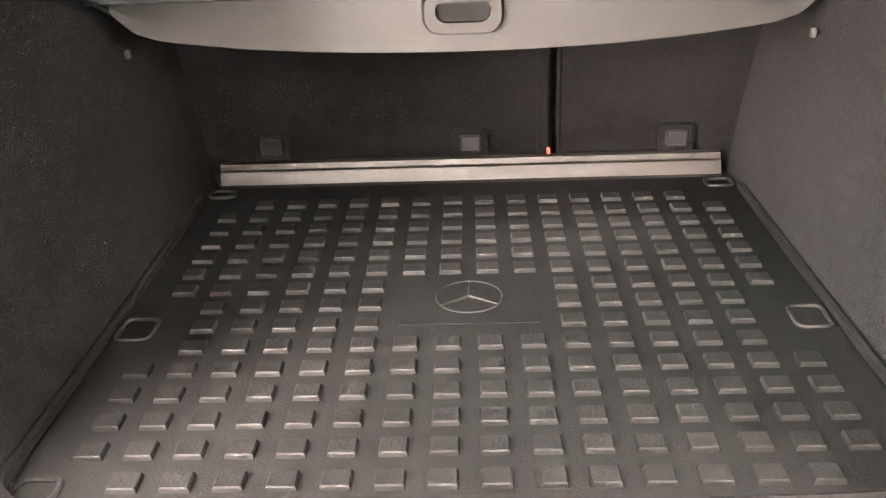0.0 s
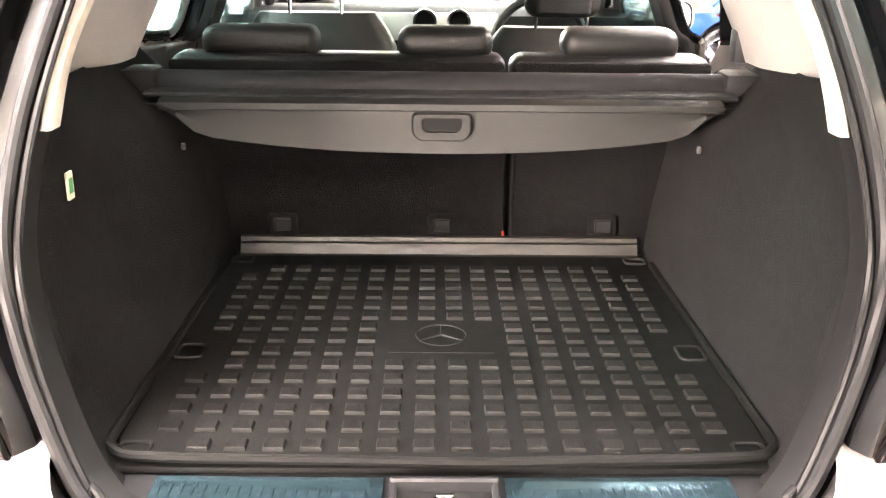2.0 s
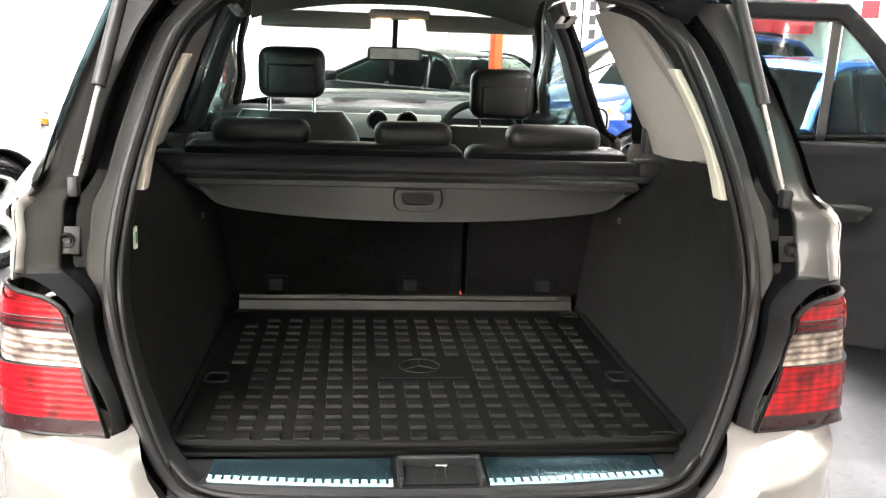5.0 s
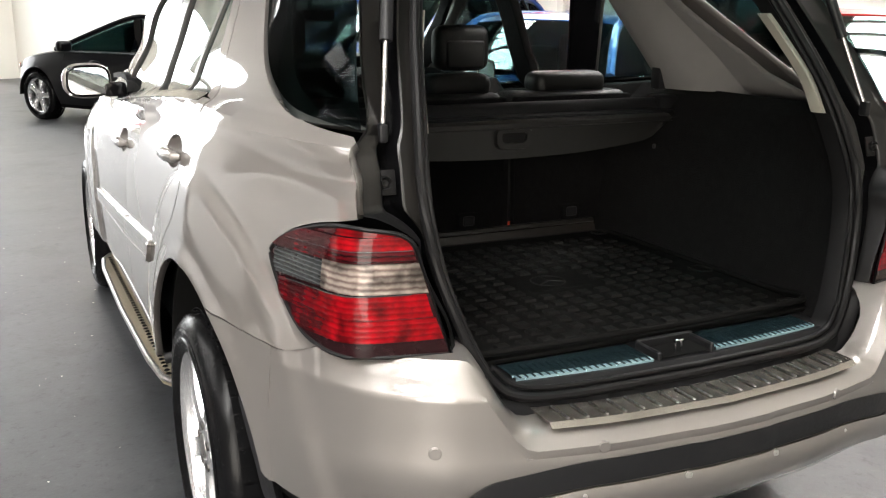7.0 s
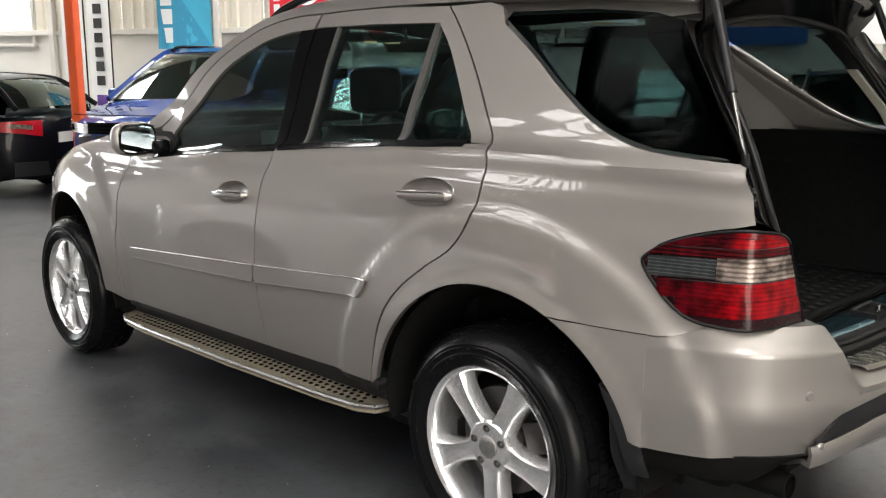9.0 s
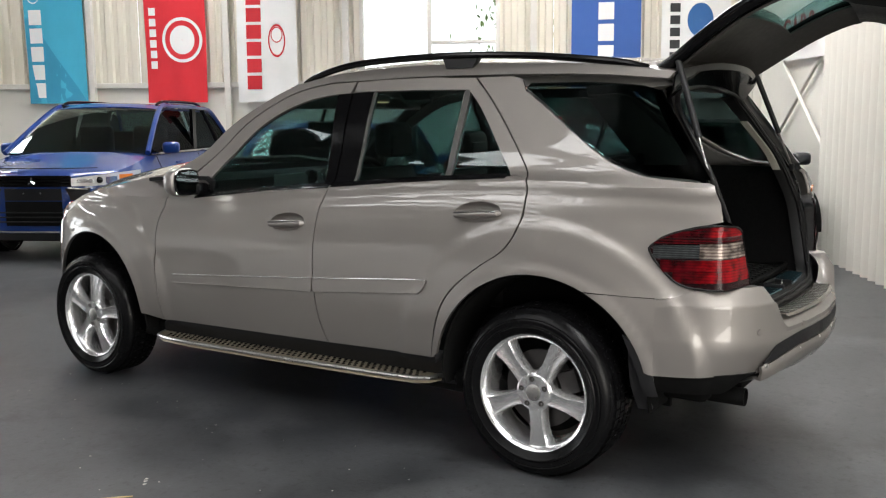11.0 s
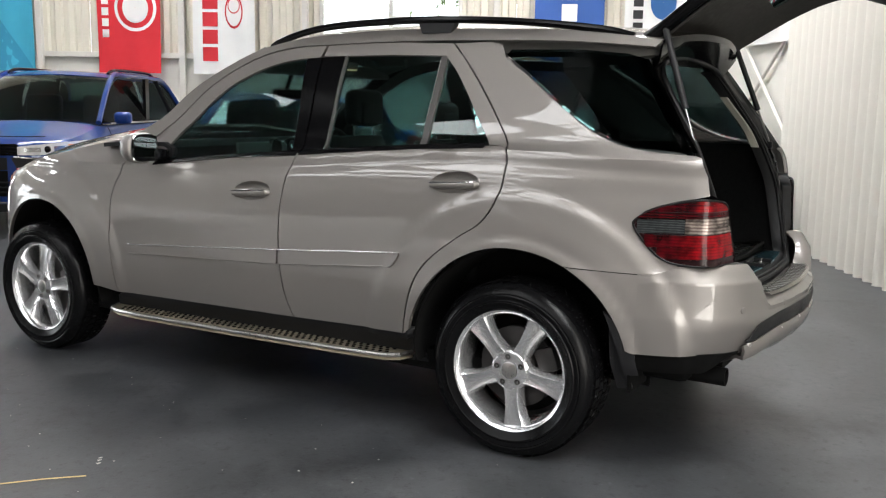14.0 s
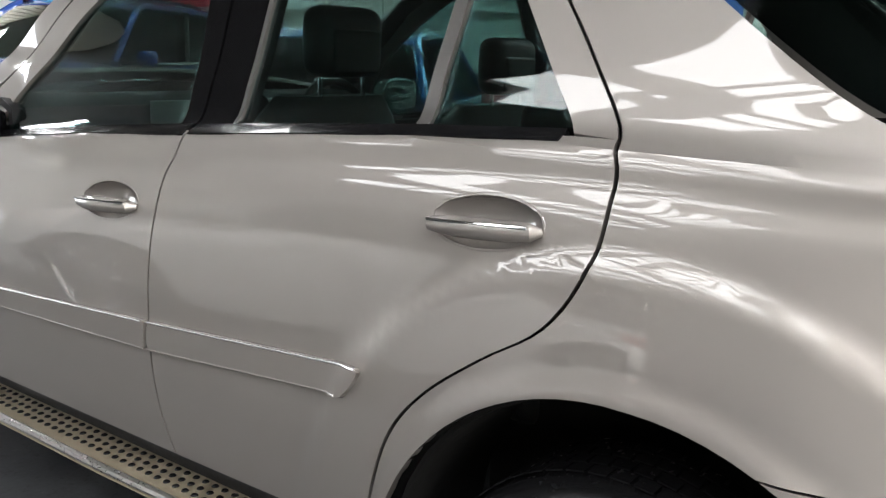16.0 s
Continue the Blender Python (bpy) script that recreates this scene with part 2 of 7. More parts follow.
LAMP_F = [1.0, 0.974, 0.949, 0.917, 0.886, 0.857, 0.842, 0.822, 0.798, 0.755, 0.692, 0.612, 0.54, 0.30]
LOW_Q = [0.0, 0.20, 0.33, 0.45, 0.60, 0.70, 0.777, 0.818, 0.850, 0.880, 0.898, 0.910]
LOW_F = [1.0, 0.975, 0.942, 0.905, 0.864, 0.806, 0.718, 0.640, 0.540, 0.400, 0.285, 0.12]


def half_width(y, z):
    """half the car's width at y, z"""
    # the shoulder crease climbs towards the rear
    near = smoothstep(0.80, 1.02, z) * smoothstep(1.50, 1.28, z)
    w = curve_at(BODY_Z, BODY_W, z + (1.200 - curve_at(CREASE_Y, CREASE_Z, y)) * near)
    if y < 0:
        q = min(-y, 0.910)
        low = curve_at(LOW_Q, LOW_F, q)
        mid = curve_at(LAMP_Q, LAMP_F, q + 0.008 * smoothstep(0.82, 1.05, z) * smoothstep(0.55, 0.70, q))
        top = 1 - 0.33 * min(q, 0.8) ** 2.1
        k = smoothstep(0.785, 0.818, z)
        f = low * (1 - k) + mid * k
        k = smoothstep(1.06, 1.24, z)
        w *= f * (1 - k) + top * k
    if y > 2.0:
        u = min((y - 2.0) / 1.80, 0.99)
        w *= (1 - u**4) ** 0.42 * (1 - 0.10 * smoothstep(0.85, 1.2, z) * u)
    for hub in (0.02, WHEELBASE):
        r = math.hypot(y - hub, z - 0.385)
        w += (0.014 * smoothstep(0.695, 0.655, r) + 0.006 * smoothstep(0.655, 0.52, r) + 0.008 * smoothstep(0.505, 0.485, r)) * smoothstep(0.30, 0.45, z)
    return w


def panel(name, poly, material, parent, side, off=0.0, t=0.018, label="", dy=0.026, dz=0.0165, width=half_width, clip=(), holes=()):
    """a sheet cut to an outline in (y, z), laid on the car's flank"""
    bm = bmesh.new()
    bm.faces.new([bm.verts.new((0, p[0], p[1])) for p in poly])
    for co, no in clip:     # keep what lies on the side the normal points to
        bmesh.ops.bisect_plane(bm, geom=bm.verts[:] + bm.edges[:] + bm.faces[:], dist=1e-5, plane_co=co, plane_no=no, clear_inner=True)
    for axis, step in ((1, dy), (2, dz)):
        lo, hi = min(p[axis - 1] for p in poly), max(p[axis - 1] for p in poly)
        for i in range(math.ceil(lo / step), math.floor(hi / step) + 1):
            no = [0, 0, 0]
            no[axis] = 1
            co = [0, 0, 0]
            co[axis] = i * step + 0.0007
            bmesh.ops.bisect_plane(bm, geom=bm.verts[:] + bm.edges[:] + bm.faces[:], dist=1e-5, plane_co=co, plane_no=no)
    for hy, hz, ry, rz, sl in holes:
        gone = [f for f in bm.faces if all(((v.co.y - hy) / ry) ** 2 + ((v.co.z - hz + sl * (v.co.y - hy)) / rz) ** 2 < 1 for v in f.verts)]
        bmesh.ops.delete(bm, geom=gone, context="FACES")
        for v in bm.verts:      # round the cut out to a true oval
            du, dv = (v.co.y - hy) / ry, (v.co.z - hz + sl * (v.co.y - hy)) / rz
            q = math.hypot(du, dv)
            if 1e-6 < q < 1:
                v.co.y = hy + ry * du / q
                v.co.z = hz - sl * (v.co.y - hy) + rz * dv / q
    for v in bm.verts:
        v.co.x = side * (width(v.co.y, v.co.z) + off)
    bmesh.ops.recalc_face_normals(bm, faces=bm.faces)
    s = sum(f.normal.x * f.calc_area() for f in bm.faces)
    if s * side < 0:
        bmesh.ops.reverse_faces(bm, faces=bm.faces)
    # inner skin
    src = bm.faces[:]
    edge = [e for e in bm.edges if e.is_boundary]
    back = {v: bm.verts.new(v.co - v.normal * t) for v in bm.verts[:]}
    for f in src:
        bm.faces.new([back[v] for v in reversed(f.verts)])
    for e in edge:
        f = e.link_faces[0]
        a, b = e.verts
        vs = list(f.verts)
        if vs[(vs.index(a) + 1) % len(vs)] == b:
            a, b = b, a
        bm.faces.new([a, b, back[b], back[a]])
    for f in bm.faces:
        f.smooth = True
    for e in bm.edges:
        if len(e.link_faces) == 2 and e.calc_face_angle(0) > 0.5:
            e.smooth = False
    return part(name, bm, material, parent, label, recalc=False)


suv = tagged(new("suv"), "champagne silver estate car with raised tailgate and running boards", "car")

# outlines on the flank, (y, z)
GAP_F = [(2.30, 1.185), (2.33, 0.98), (2.34, 0.80), (2.315, 0.56), (2.285, 0.405)]          # wing to front door
GAP_M = [(1.15, 1.165), (1.19, 1.06), (1.208, 0.88), (1.20, 0.70), (1.17, 0.54), (1.12, 0.428)]  # between the doors
GAP_R = [(0.48, 1.652), (0.37, 1.55), (0.215, 1.38), (0.105, 1.235), (0.087, 1.15), (0.10, 1.04), (0.16, 0.94), (0.27, 0.865), (0.38, 0.78), (0.452, 0.69), (0.492, 0.57), (0.508, 0.445)]
WIN_TOP_F = [(1.185, 1.600), (1.34, 1.588), (1.50, 1.552), (1.67, 1.475), (1.83, 1.368), (1.98, 1.235), (2.10, 1.10)]
FRAME_TOP_F = [(1.165, 1.652), (1.34, 1.645), (1.52, 1.612), (1.70, 1.535), (1.87, 1.425), (2.03, 1.30), (2.17, 1.19)]
WIN_REAR = [(0.19, 1.238), (0.30, 1.375), (0.42, 1.52), (0.50, 1.595)]
QWIN_LOW = [(-0.615, 1.235), (-0.50, 1.243), (-0.36, 1.262), (-0.23, 1.312), (-0.08, 1.405), (0.08, 1.515), (0.215, 1.600)]
LAMP_FRONT = smooth_line([(-0.7205, 1.030), (-0.716, 1.048), (-0.704, 1.061), (-0.66, 1.067), (-0.58, 1.054), (-0.49, 1.025), (-0.432, 0.988), (-0.430, 0.962), (-0.462, 0.915), (-0.510, 0.865), (-0.565, 0.835), (-0.65, 0.826), (-0.742, 0.826)], 3)


def moved(line, dy, dz=0.0):
    return [(a + dy, b + dz) for a, b in line]


def arch(hub, r0, r1, a0, a1, n=14):
    """part of a wheel arch's edge, in degrees from forward"""
    return [(hub + (r0) * math.cos(radians(a0 + (a1 - a0) * i / n)), 0.385 + r1 * math.sin(radians(a0 + (a1 - a0) * i / n))) for i in range(n + 1)]


def flank(side):
    M = smooth_line(GAP_M, 5)
    R = smooth_line(GAP_R, 5)
    F = smooth_line(GAP_F, 5)
    # front door
    poly = moved(F, -0.003) + [(p[0] + 0.003, p[1]) for p in reversed(M)] + [(1.34, 1.152), (1.54, 1.132), (1.93, 1.090), (2.08, 1.075), (2.16, 1.17)]
    panel("front_door", poly, PAINT, suv, side, label="champagne metallic front door", holes=[(1.385, 0.985, 0.112, 0.044, 0.06)])
    up = smooth_line(FRAME_TOP_F, 4)
    low = smooth_line(WIN_TOP_F, 4)
    panel("front_door_frame", up + list(reversed(low)), PAINT, suv, side)
    # rear door, lower skin and frame
    Rl = [p for p in R if p[1] <= 1.236]
    rear_parts = []
    poly = [(p[0] - 0.003, p[1]) for p in M] + [(p[0] + 0.004, p[1]) for p in reversed(Rl)] + [(0.19, 1.234), (0.50, 1.214), (0.80, 1.192), (1.09, 1.169)]
    rear_parts.append(panel("rear_door", poly, PAINT, suv, side, label="champagne metallic rear door", holes=[(0.305, 1.085, 0.112, 0.044, 0.06)]))
    Ru = [p for p in R if p[1] >= 1.232]
    poly = [(p[0] + 0.004, p[1]) for p in reversed(Ru)] + [(0.75, 1.661), (1.0, 1.659), (1.155, 1.652), (1.165, 1.604), (0.80, 1.606), (0.50, 1.600)] + list(reversed(smooth_line(WIN_REAR, 4)))
    rear_parts.append(panel("rear_door_frame", poly, PAINT, suv, side))
    # rear quarter
    Q = [(p[0] - 0.004, p[1]) for p in R]
    poly = Q + arch(0.02, 0.466, 0.466, 10, 117, 22) + [(-0.30, 0.7935), (-0.40, 0.7895), (-0.475, 0.7875), (-0.515, 0.791), (-0.545, 0.800), (-0.575, 0.812), (-0.592, 0.822)]
    poly += [(p[0] + 0.006, p[1]) for p in reversed([q for q in LAMP_FRONT if q[0] > -0.592 and q[1] < 1.0])]
    poly += [(p[0] + 0.004, p[1] + 0.006) for p in reversed([q for q in LAMP_FRONT if q[1] > 1.0 and q[0] > -0.65])]
    poly += [(-0.677, 1.082), (-0.673, 1.10), (-0.664, 1.15), (-0.636, 1.215)] + [(p[0], p[1] - 0.012) for p in smooth_line(QWIN_LOW, 4)] + [(0.245, 1.640), (0.30, 1.656)]
    panel("rear_quarter", poly, PAINT, suv, side, label="champagne metallic rear quarter panel")
    # side of the rear bumper, between the arch and the corner
    poly = [(-0.1985, 0.7955), (-0.30, 0.7905), (-0.40, 0.7868), (-0.462, 0.7852)] + [(-0.462, 0.49), (-0.45, 0.49)] + list(reversed(arch(0.02, 0.466, 0.466, 117.7, 166, 12)))
    panel("bumper_side", poly, PAINT, suv, side)
    # front wing
    poly = [(p[0] + 0.003, p[1]) for p in reversed(F)] + [(2.36, 1.187), (2.55, 1.16), (2.75, 1.125), (3.00, 1.075), (3.22, 1.02), (3.36, 0.965), (3.40, 0.90), (3.46, 0.80), (3.50, 0.70)]
    poly += [(3.42, 0.60)] + arch(WHEELBASE, 0.462, 0.462, 22, 175, 26)
    corner = [(3.345, 0.556), (3.425, 0.598), (3.505, 0.698), (3.56, 0.70), (3.56, 0.34), (3.40, 0.33)] + arch(WHEELBASE, 0.462, 0.462, -6, 20, 8)
    panel("bumper_corner", corner, PAINT, suv, side)
    panel("front_wing", poly, PAINT, suv, side, label="champagne metallic front wing")
    # window panes and their black surrounds
    wf = smooth_line(WIN_TOP_F, 4)
    pane = [(1.20, 1.175)] + [(1.255, 1.595)] + [p for p in wf if p[0] > 1.27] + [(2.06, 1.085), (1.93, 1.098), (1.54, 1.140)]
    a = panel("front_window", pane, GLASS_F, suv, side, -0.012, 0.004, dy=0.06, dz=0.025)
    pane = [(0.53, 1.222), (0.535, 1.60), (1.045, 1.603), (1.05, 1.604), (1.04, 1.182)]
    b = panel("rear_window", pane, GLASS_F, suv, side, -0.012, 0.004, dy=0.06, dz=0.025)
    pane = [(0.205, 1.246), (0.30, 1.368), (0.42, 1.513), (0.49, 1.588), (0.49, 1.226)]
    c = panel("fixed_window", pane, GLASS_F, suv, side, -0.012, 0.004, dy=0.06, dz=0.025)
    q = smooth_line(QWIN_LOW, 4)
    pane = q + [(0.20, 1.622), (-0.10, 1.618), (-0.30, 1.600), (-0.385, 1.575), (-0.50, 1.41), (-0.60, 1.255)]
    d = panel("quarter_window", pane, GLASS_R, suv, side, -0.004, 0.004, "dark privacy glass", dy=0.1, dz=0.05)
    rear_parts += [b, c]
    rear_parts.append(panel("window_bar", [(0.494, 1.215), (0.497, 1.60), (0.526, 1.602), (0.523, 1.213)], CHANNEL, suv, side, -0.004, 0.02))
    panel("pillar_cover", [(1.160, 1.172), (1.178, 1.60), (1.262, 1.596), (1.215, 1.165)], GLOSS_BLACK, suv, side, -0.003, 0.03, "gloss black pillar cover")
    rear_parts.append(panel("pillar_cover", [(1.035, 1.180), (1.045, 1.603), (1.168, 1.60), (1.150, 1.172)], GLOSS_BLACK, suv, side, -0.003, 0.03, "gloss black pillar cover"))
    rear_parts.append(panel("window_channel", [(1.021, 1.184), (1.030, 1.603), (1.042, 1.603), (1.032, 1.183)], CHANNEL, suv, side, -0.001, 0.02, "grey window channel"))
    # weather strips along the belt
    panel("belt_strip", [(1.16, 1.157), (1.16, 1.180), (1.54, 1.146), (1.93, 1.104), (2.09, 1.085), (2.09, 1.070), (1.93, 1.088), (1.54, 1.130)], GLOSS_BLACK, suv, side, 0.004, 0.02)
    rear_parts.append(panel("belt_strip", [(0.205, 1.227), (0.205, 1.245), (0.50, 1.229), (0.80, 1.207), (1.145, 1.180), (1.145, 1.160), (0.80, 1.190), (0.50, 1.212)], GLOSS_BLACK, suv, side, 0.004, 0.02))
    # rub strip with a bright top edge
    def strip(y0, y1, z0, z1, nm):
        poly = fillet([(y0, z0), (y1, z1), (y1 - 0.0, z1 - 0.068), (y0 + 0.045, z0 - 0.068)], 0.026) if y0 < 1 else fillet([(y0, z0), (y1, z1), (y1, z1 - 0.048), (y0, z0 - 0.068)], 0.008)
        p = panel(nm, poly, PAINT, suv, side, 0.0115, 0.03)
        edge = [(y0 + 0.014 + (y1 - 0.016 - y0) * k / 30, z0 - 0.004 + (z1 - z0 + 0.001) * k / 30) for k in range(31)]
        p2 = part("bright_edge", tube([(side * (half_width(y, z) + 0.0110), y, z) for y, z in edge], 0.0032, 8), ALLOY, suv, "thin bright edge")
        low = [(y0 + 0.065 if y0 < 1 else y0 + 0.003, z0 - 0.067), (y1 - 0.003, z1 - (0.067 if y0 < 1 else 0.047))]
        run = [(low[0][0] + (low[1][0] - low[0][0]) * k / 24, low[0][1] + (low[1][1] - low[0][1]) * k / 24) for k in range(25)]
        p3 = part("strip_lip", tube([(side * (half_width(y, z) + 0.0100), y, z) for y, z in run], 0.0026, 8), PAINT, suv)
        return [p, p2, p3]
    rear_parts += strip(0.527, 1.197, 0.786, 0.7345, "rub_strip")
    strip(1.207, 2.185, 0.7335, 0.668, "rub_strip")
    # sill
    panel("sill", [(0.46, 0.30), (0.50, 0.44), (1.12, 0.423), (2.29, 0.398), (2.40, 0.36), (2.42, 0.27), (1.4, 0.26)], TRIM_BLACK, suv, side, -0.085, 0.03, "matt black sill")
    panel("sill_lip", [(0.50, 0.415), (0.50, 0.446), (1.12, 0.426), (2.29, 0.402), (2.29, 0.375), (1.12, 0.40)], TRIM_BLACK, suv, side, -0.02, 0.07)
    # roof edge
    top = [(-0.40, 1.625), (-0.10, 1.650), (0.25, 1.662), (0.75, 1.667), (1.165, 1.658), (1.34, 1.651), (1.52, 1.618), (1.70, 1.541), (1.87, 1.431), (2.03, 1.306), (2.19, 1.196), (2.30, 1.19)]
    upper = [(2.33, 1.215), (2.16, 1.30), (2.00, 1.41), (1.82, 1.522), (1.62, 1.622), (1.42, 1.676), (1.16, 1.708), (0.75, 1.722), (0.25, 1.712), (-0.10, 1.690), (-0.42, 1.652)]
    panel("roof_edge", smooth_line(top, 3) + smooth_line(upper, 3), PAINT, suv, side, 0.0)
    if side > 0:
        rear_parts.append(panel("door_lining", [(0.20, 0.45), (0.13, 1.0), (0.14, 1.20), (0.50, 1.20), (1.1, 1.16), (1.1, 0.45)], DARKTRIM, suv, side, -0.05, 0.02, "black door lining"))
        rear_parts.append(panel("door_armrest", [(0.35, 0.93), (0.32, 0.99), (1.05, 0.97), (1.05, 0.91)], LEATHER, suv, side, -0.075, 0.04))
        poly = [(p[0] + 0.006, p[1]) for p in reversed(Ru)] + [(0.75, 1.660), (1.155, 1.650), (1.163, 1.606), (0.80, 1.608), (0.50, 1.602)] + list(reversed(smooth_line(WIN_REAR, 4)))
        rear_parts.append(panel("frame_lining", poly, TRIM_BLACK, suv, side, -0.022, 0.012))
    return rear_parts


flank(-1)
right_rear = flank(1)

# the offside rear door stands open
hinge = pose(0.86, 1.19, 0, 0, 0, 66) @ pose(-0.86, -1.19, 0)
for o in right_rear:
    o.matrix_basis = hinge

# roof skin, with the edges meeting the flanks
ROOF_Y = [-0.42, -0.10, 0.25, 0.75, 1.16, 1.42, 1.62]
ROOF_E = [1.652, 1.690, 1.712, 1.722, 1.708, 1.676, 1.622]
ROOF_C = [1.700, 1.742, 1.765, 1.775, 1.765, 1.738, 1.700]
rows = []
for i in range(29):
    y = -0.42 + 2.04 * i / 28
    e, c = curve_at(ROOF_Y, ROOF_E, y), curve_at(ROOF_Y, ROOF_C, y)
    w = half_width(y, e)
    rows.append([(w * s, y + 0.10 * (1 - s * s) * smoothstep(1.3, 1.62, y) - 0.06 * (1 - s * s) * smoothstep(0, -0.42, y), c - (c - e) * abs(s) ** 2.4) for s in [k / 12 for k in range(-12, 13)]])
part("roof", thick(grid(rows), 0.02), PAINT, suv, "champagne metallic roof")
header = []
for a in [k / 12 for k in range(-12, 13)]:
    top = Vector((half_width(-0.42, 1.652) * a, -0.428 - 0.06 * (1 - a * a), 1.700 - 0.048 * abs(a) ** 2.4))
    foot = Vector((0.50 * a, -0.375, 1.612 - 0.075 * abs(a) ** 3))
    header.append([tuple(top + Vector((0, 0.012, -0.004))), tuple(top), tuple(top + Vector((0, 0.006, -0.026))), tuple(top.lerp(foot, 0.6) + Vector((0, -0.006, 0))), tuple(foot), tuple(foot + Vector((0, 0.06, 0.004)))])
part("opening_header", thick(grid(header), 0.008), GLOSS_BLACK, suv, "black header above the boot opening")
rows = [[(x * 0.93, y, z - 0.055) for x, y, z in r] for r in rows if r[0][1] > -0.27]
part("headliner", thick(grid(rows), 0.01), LINER, suv, "pale grey headliner")
# roof rails
for s in (-1, 1):
    pts = smooth_line([(-0.30, 1.668), (-0.16, 1.700), (0.20, 1.738), (0.60, 1.757), (1.00, 1.752), (1.25, 1.733), (1.45, 1.690), (1.53, 1.655)], 5)
    rr = part("roof_rail", tube([(s * (half_width(y, 1.66) - 0.035), y, z) for y, z in pts], 0.016), GLOSS_BLACK, suv, "black roof rail")
    part("rail_foot", thick(grid([[(s * 0.570, 0.52, 1.70), (s * 0.562, 0.49, 1.752)], [(s * 0.570, 0.66, 1.70), (s * 0.562, 0.69, 1.755)]]), 0.03), TRIM_BLACK, rr)

# windscreen and bonnet
rows = []
for i in range(9):
    t = i / 8
    z = 1.205 + (1.655 - 1.205) * (t ** 0.9)
    ye = 2.31 - (2.31 - 1.56) * t
    w = half_width(ye, z) - 0.01
    rows.append([(w * s, ye + (0.26 - 0.12 * t) * (1 - s * s), z + (0.03 - 0.0 * t) * (1 - s * s) * t) for s in [k / 8 for k in range(-8, 9)]])
ws = part("windscreen", thick(grid(rows), 0.005), GLASS_W, suv)
rows = []
for i in range(13):
    t = i / 12
    y = 2.33 + 1.07 * t
    e = curve_at([2.33, 2.55, 2.75, 3.0, 3.22, 3.40], [1.195, 1.163, 1.128, 1.078, 1.022, 0.95], y)
    w = half_width(y, e) - 0.004
    rows.append([(w * s, y + 0.25 * (1 - s * s), e + 0.055 * (1 - abs(s) ** 2.5) + 0.012 * math.exp(-((abs(s) - 0.55) / 0.12) ** 2)) for s in [k / 12 for k in range(-12, 13)]])
part("bonnet", thick(grid(rows), 0.015), PAINT, suv, "champagne metallic bonnet")


def front_y(x, z):
    lo, hi = 2.2, 3.79
    for _ in range(24):
        mid = (lo + hi) / 2
        if half_width(mid, z) > abs(x):
            lo = mid
        else:
            hi = mid
    return lo


# front end: bumper, headlamps, grille
rows = []
for z, inset in ((0.30, 0.07), (0.36, 0.03), (0.46, 0.0), (0.58, 0.0), (0.68, 0.004), (0.74, 0.03), (0.80, 0.05)):
    row = []
    for k in range(-20, 21):
        a = k / 20
        x = 0.655 * math.copysign(abs(a) ** 0.8, a) if a else 0
        row.append((x * (1 - inset * 0.5), front_y(x, max(0.5, z)) - inset, z))
    rows.append(row)
part("front_bumper", thick(grid(rows), 0.02), PAINT, suv, "champagne front bumper")
rows = [[(x, 3.66 - 0.25 * (x / 0.45) ** 4 + (0.80 - z) * 0.05, z) for x in [k * 0.09 for k in range(-5, 6)]] for z in (0.72, 0.80, 0.90, 0.96)]
part("grille", thick(grid(rows), 0.02), GLOSS_BLACK, suv, "dark radiator grille with bright slats")
for s in (-1, 1):
    rows = []
    for z in (0.74, 0.80, 0.87, 0.93, 0.96):
        rows.append([(s * (half_width(y, z) + 0.004 - (0.02 if z > 0.94 else 0)), y, z) for y in [3.36 + 0.035 * k for k in range(0, 9)]])
    part("headlamp", thick(grid(rows), 0.02), [CHROME], suv, "clear headlamp")
part("front_panel", box(-0.62, 0.62, 3.2, 3.55, 0.40, 0.92), UNDER, suv)

def rear_y(x):
    lo, hi = 0.3, 0.916
    for _ in range(24):
        m_ = (lo + hi) / 2
        if m_ < 0.910 and 0.914 * curve_at(LOW_Q, LOW_F, m_) > abs(x) or m_ >= 0.910 and abs(x) < 0.10 * (0.916 - m_) / 0.006:
            lo = m_
        else:
            hi = m_
    return -lo


# rear bumper, swept round from arch to arch
def rear_plan(n=60):
    """half outline of the rear bumper, from one arch round to the other"""
    q = [0.458 + (0.910 - 0.458) * (1 - (1 - k / n) ** 2) for k in range(n + 1)]
    left = [(-0.914 * curve_at(LOW_Q, LOW_F, v), -v) for v in q]
    mid = [(-0.09, -0.9135), (-0.06, -0.915), (0.0, -0.916), (0.06, -0.915), (0.09, -0.9135)]
    return left + mid + [(-x, y) for x, y in reversed(left)]


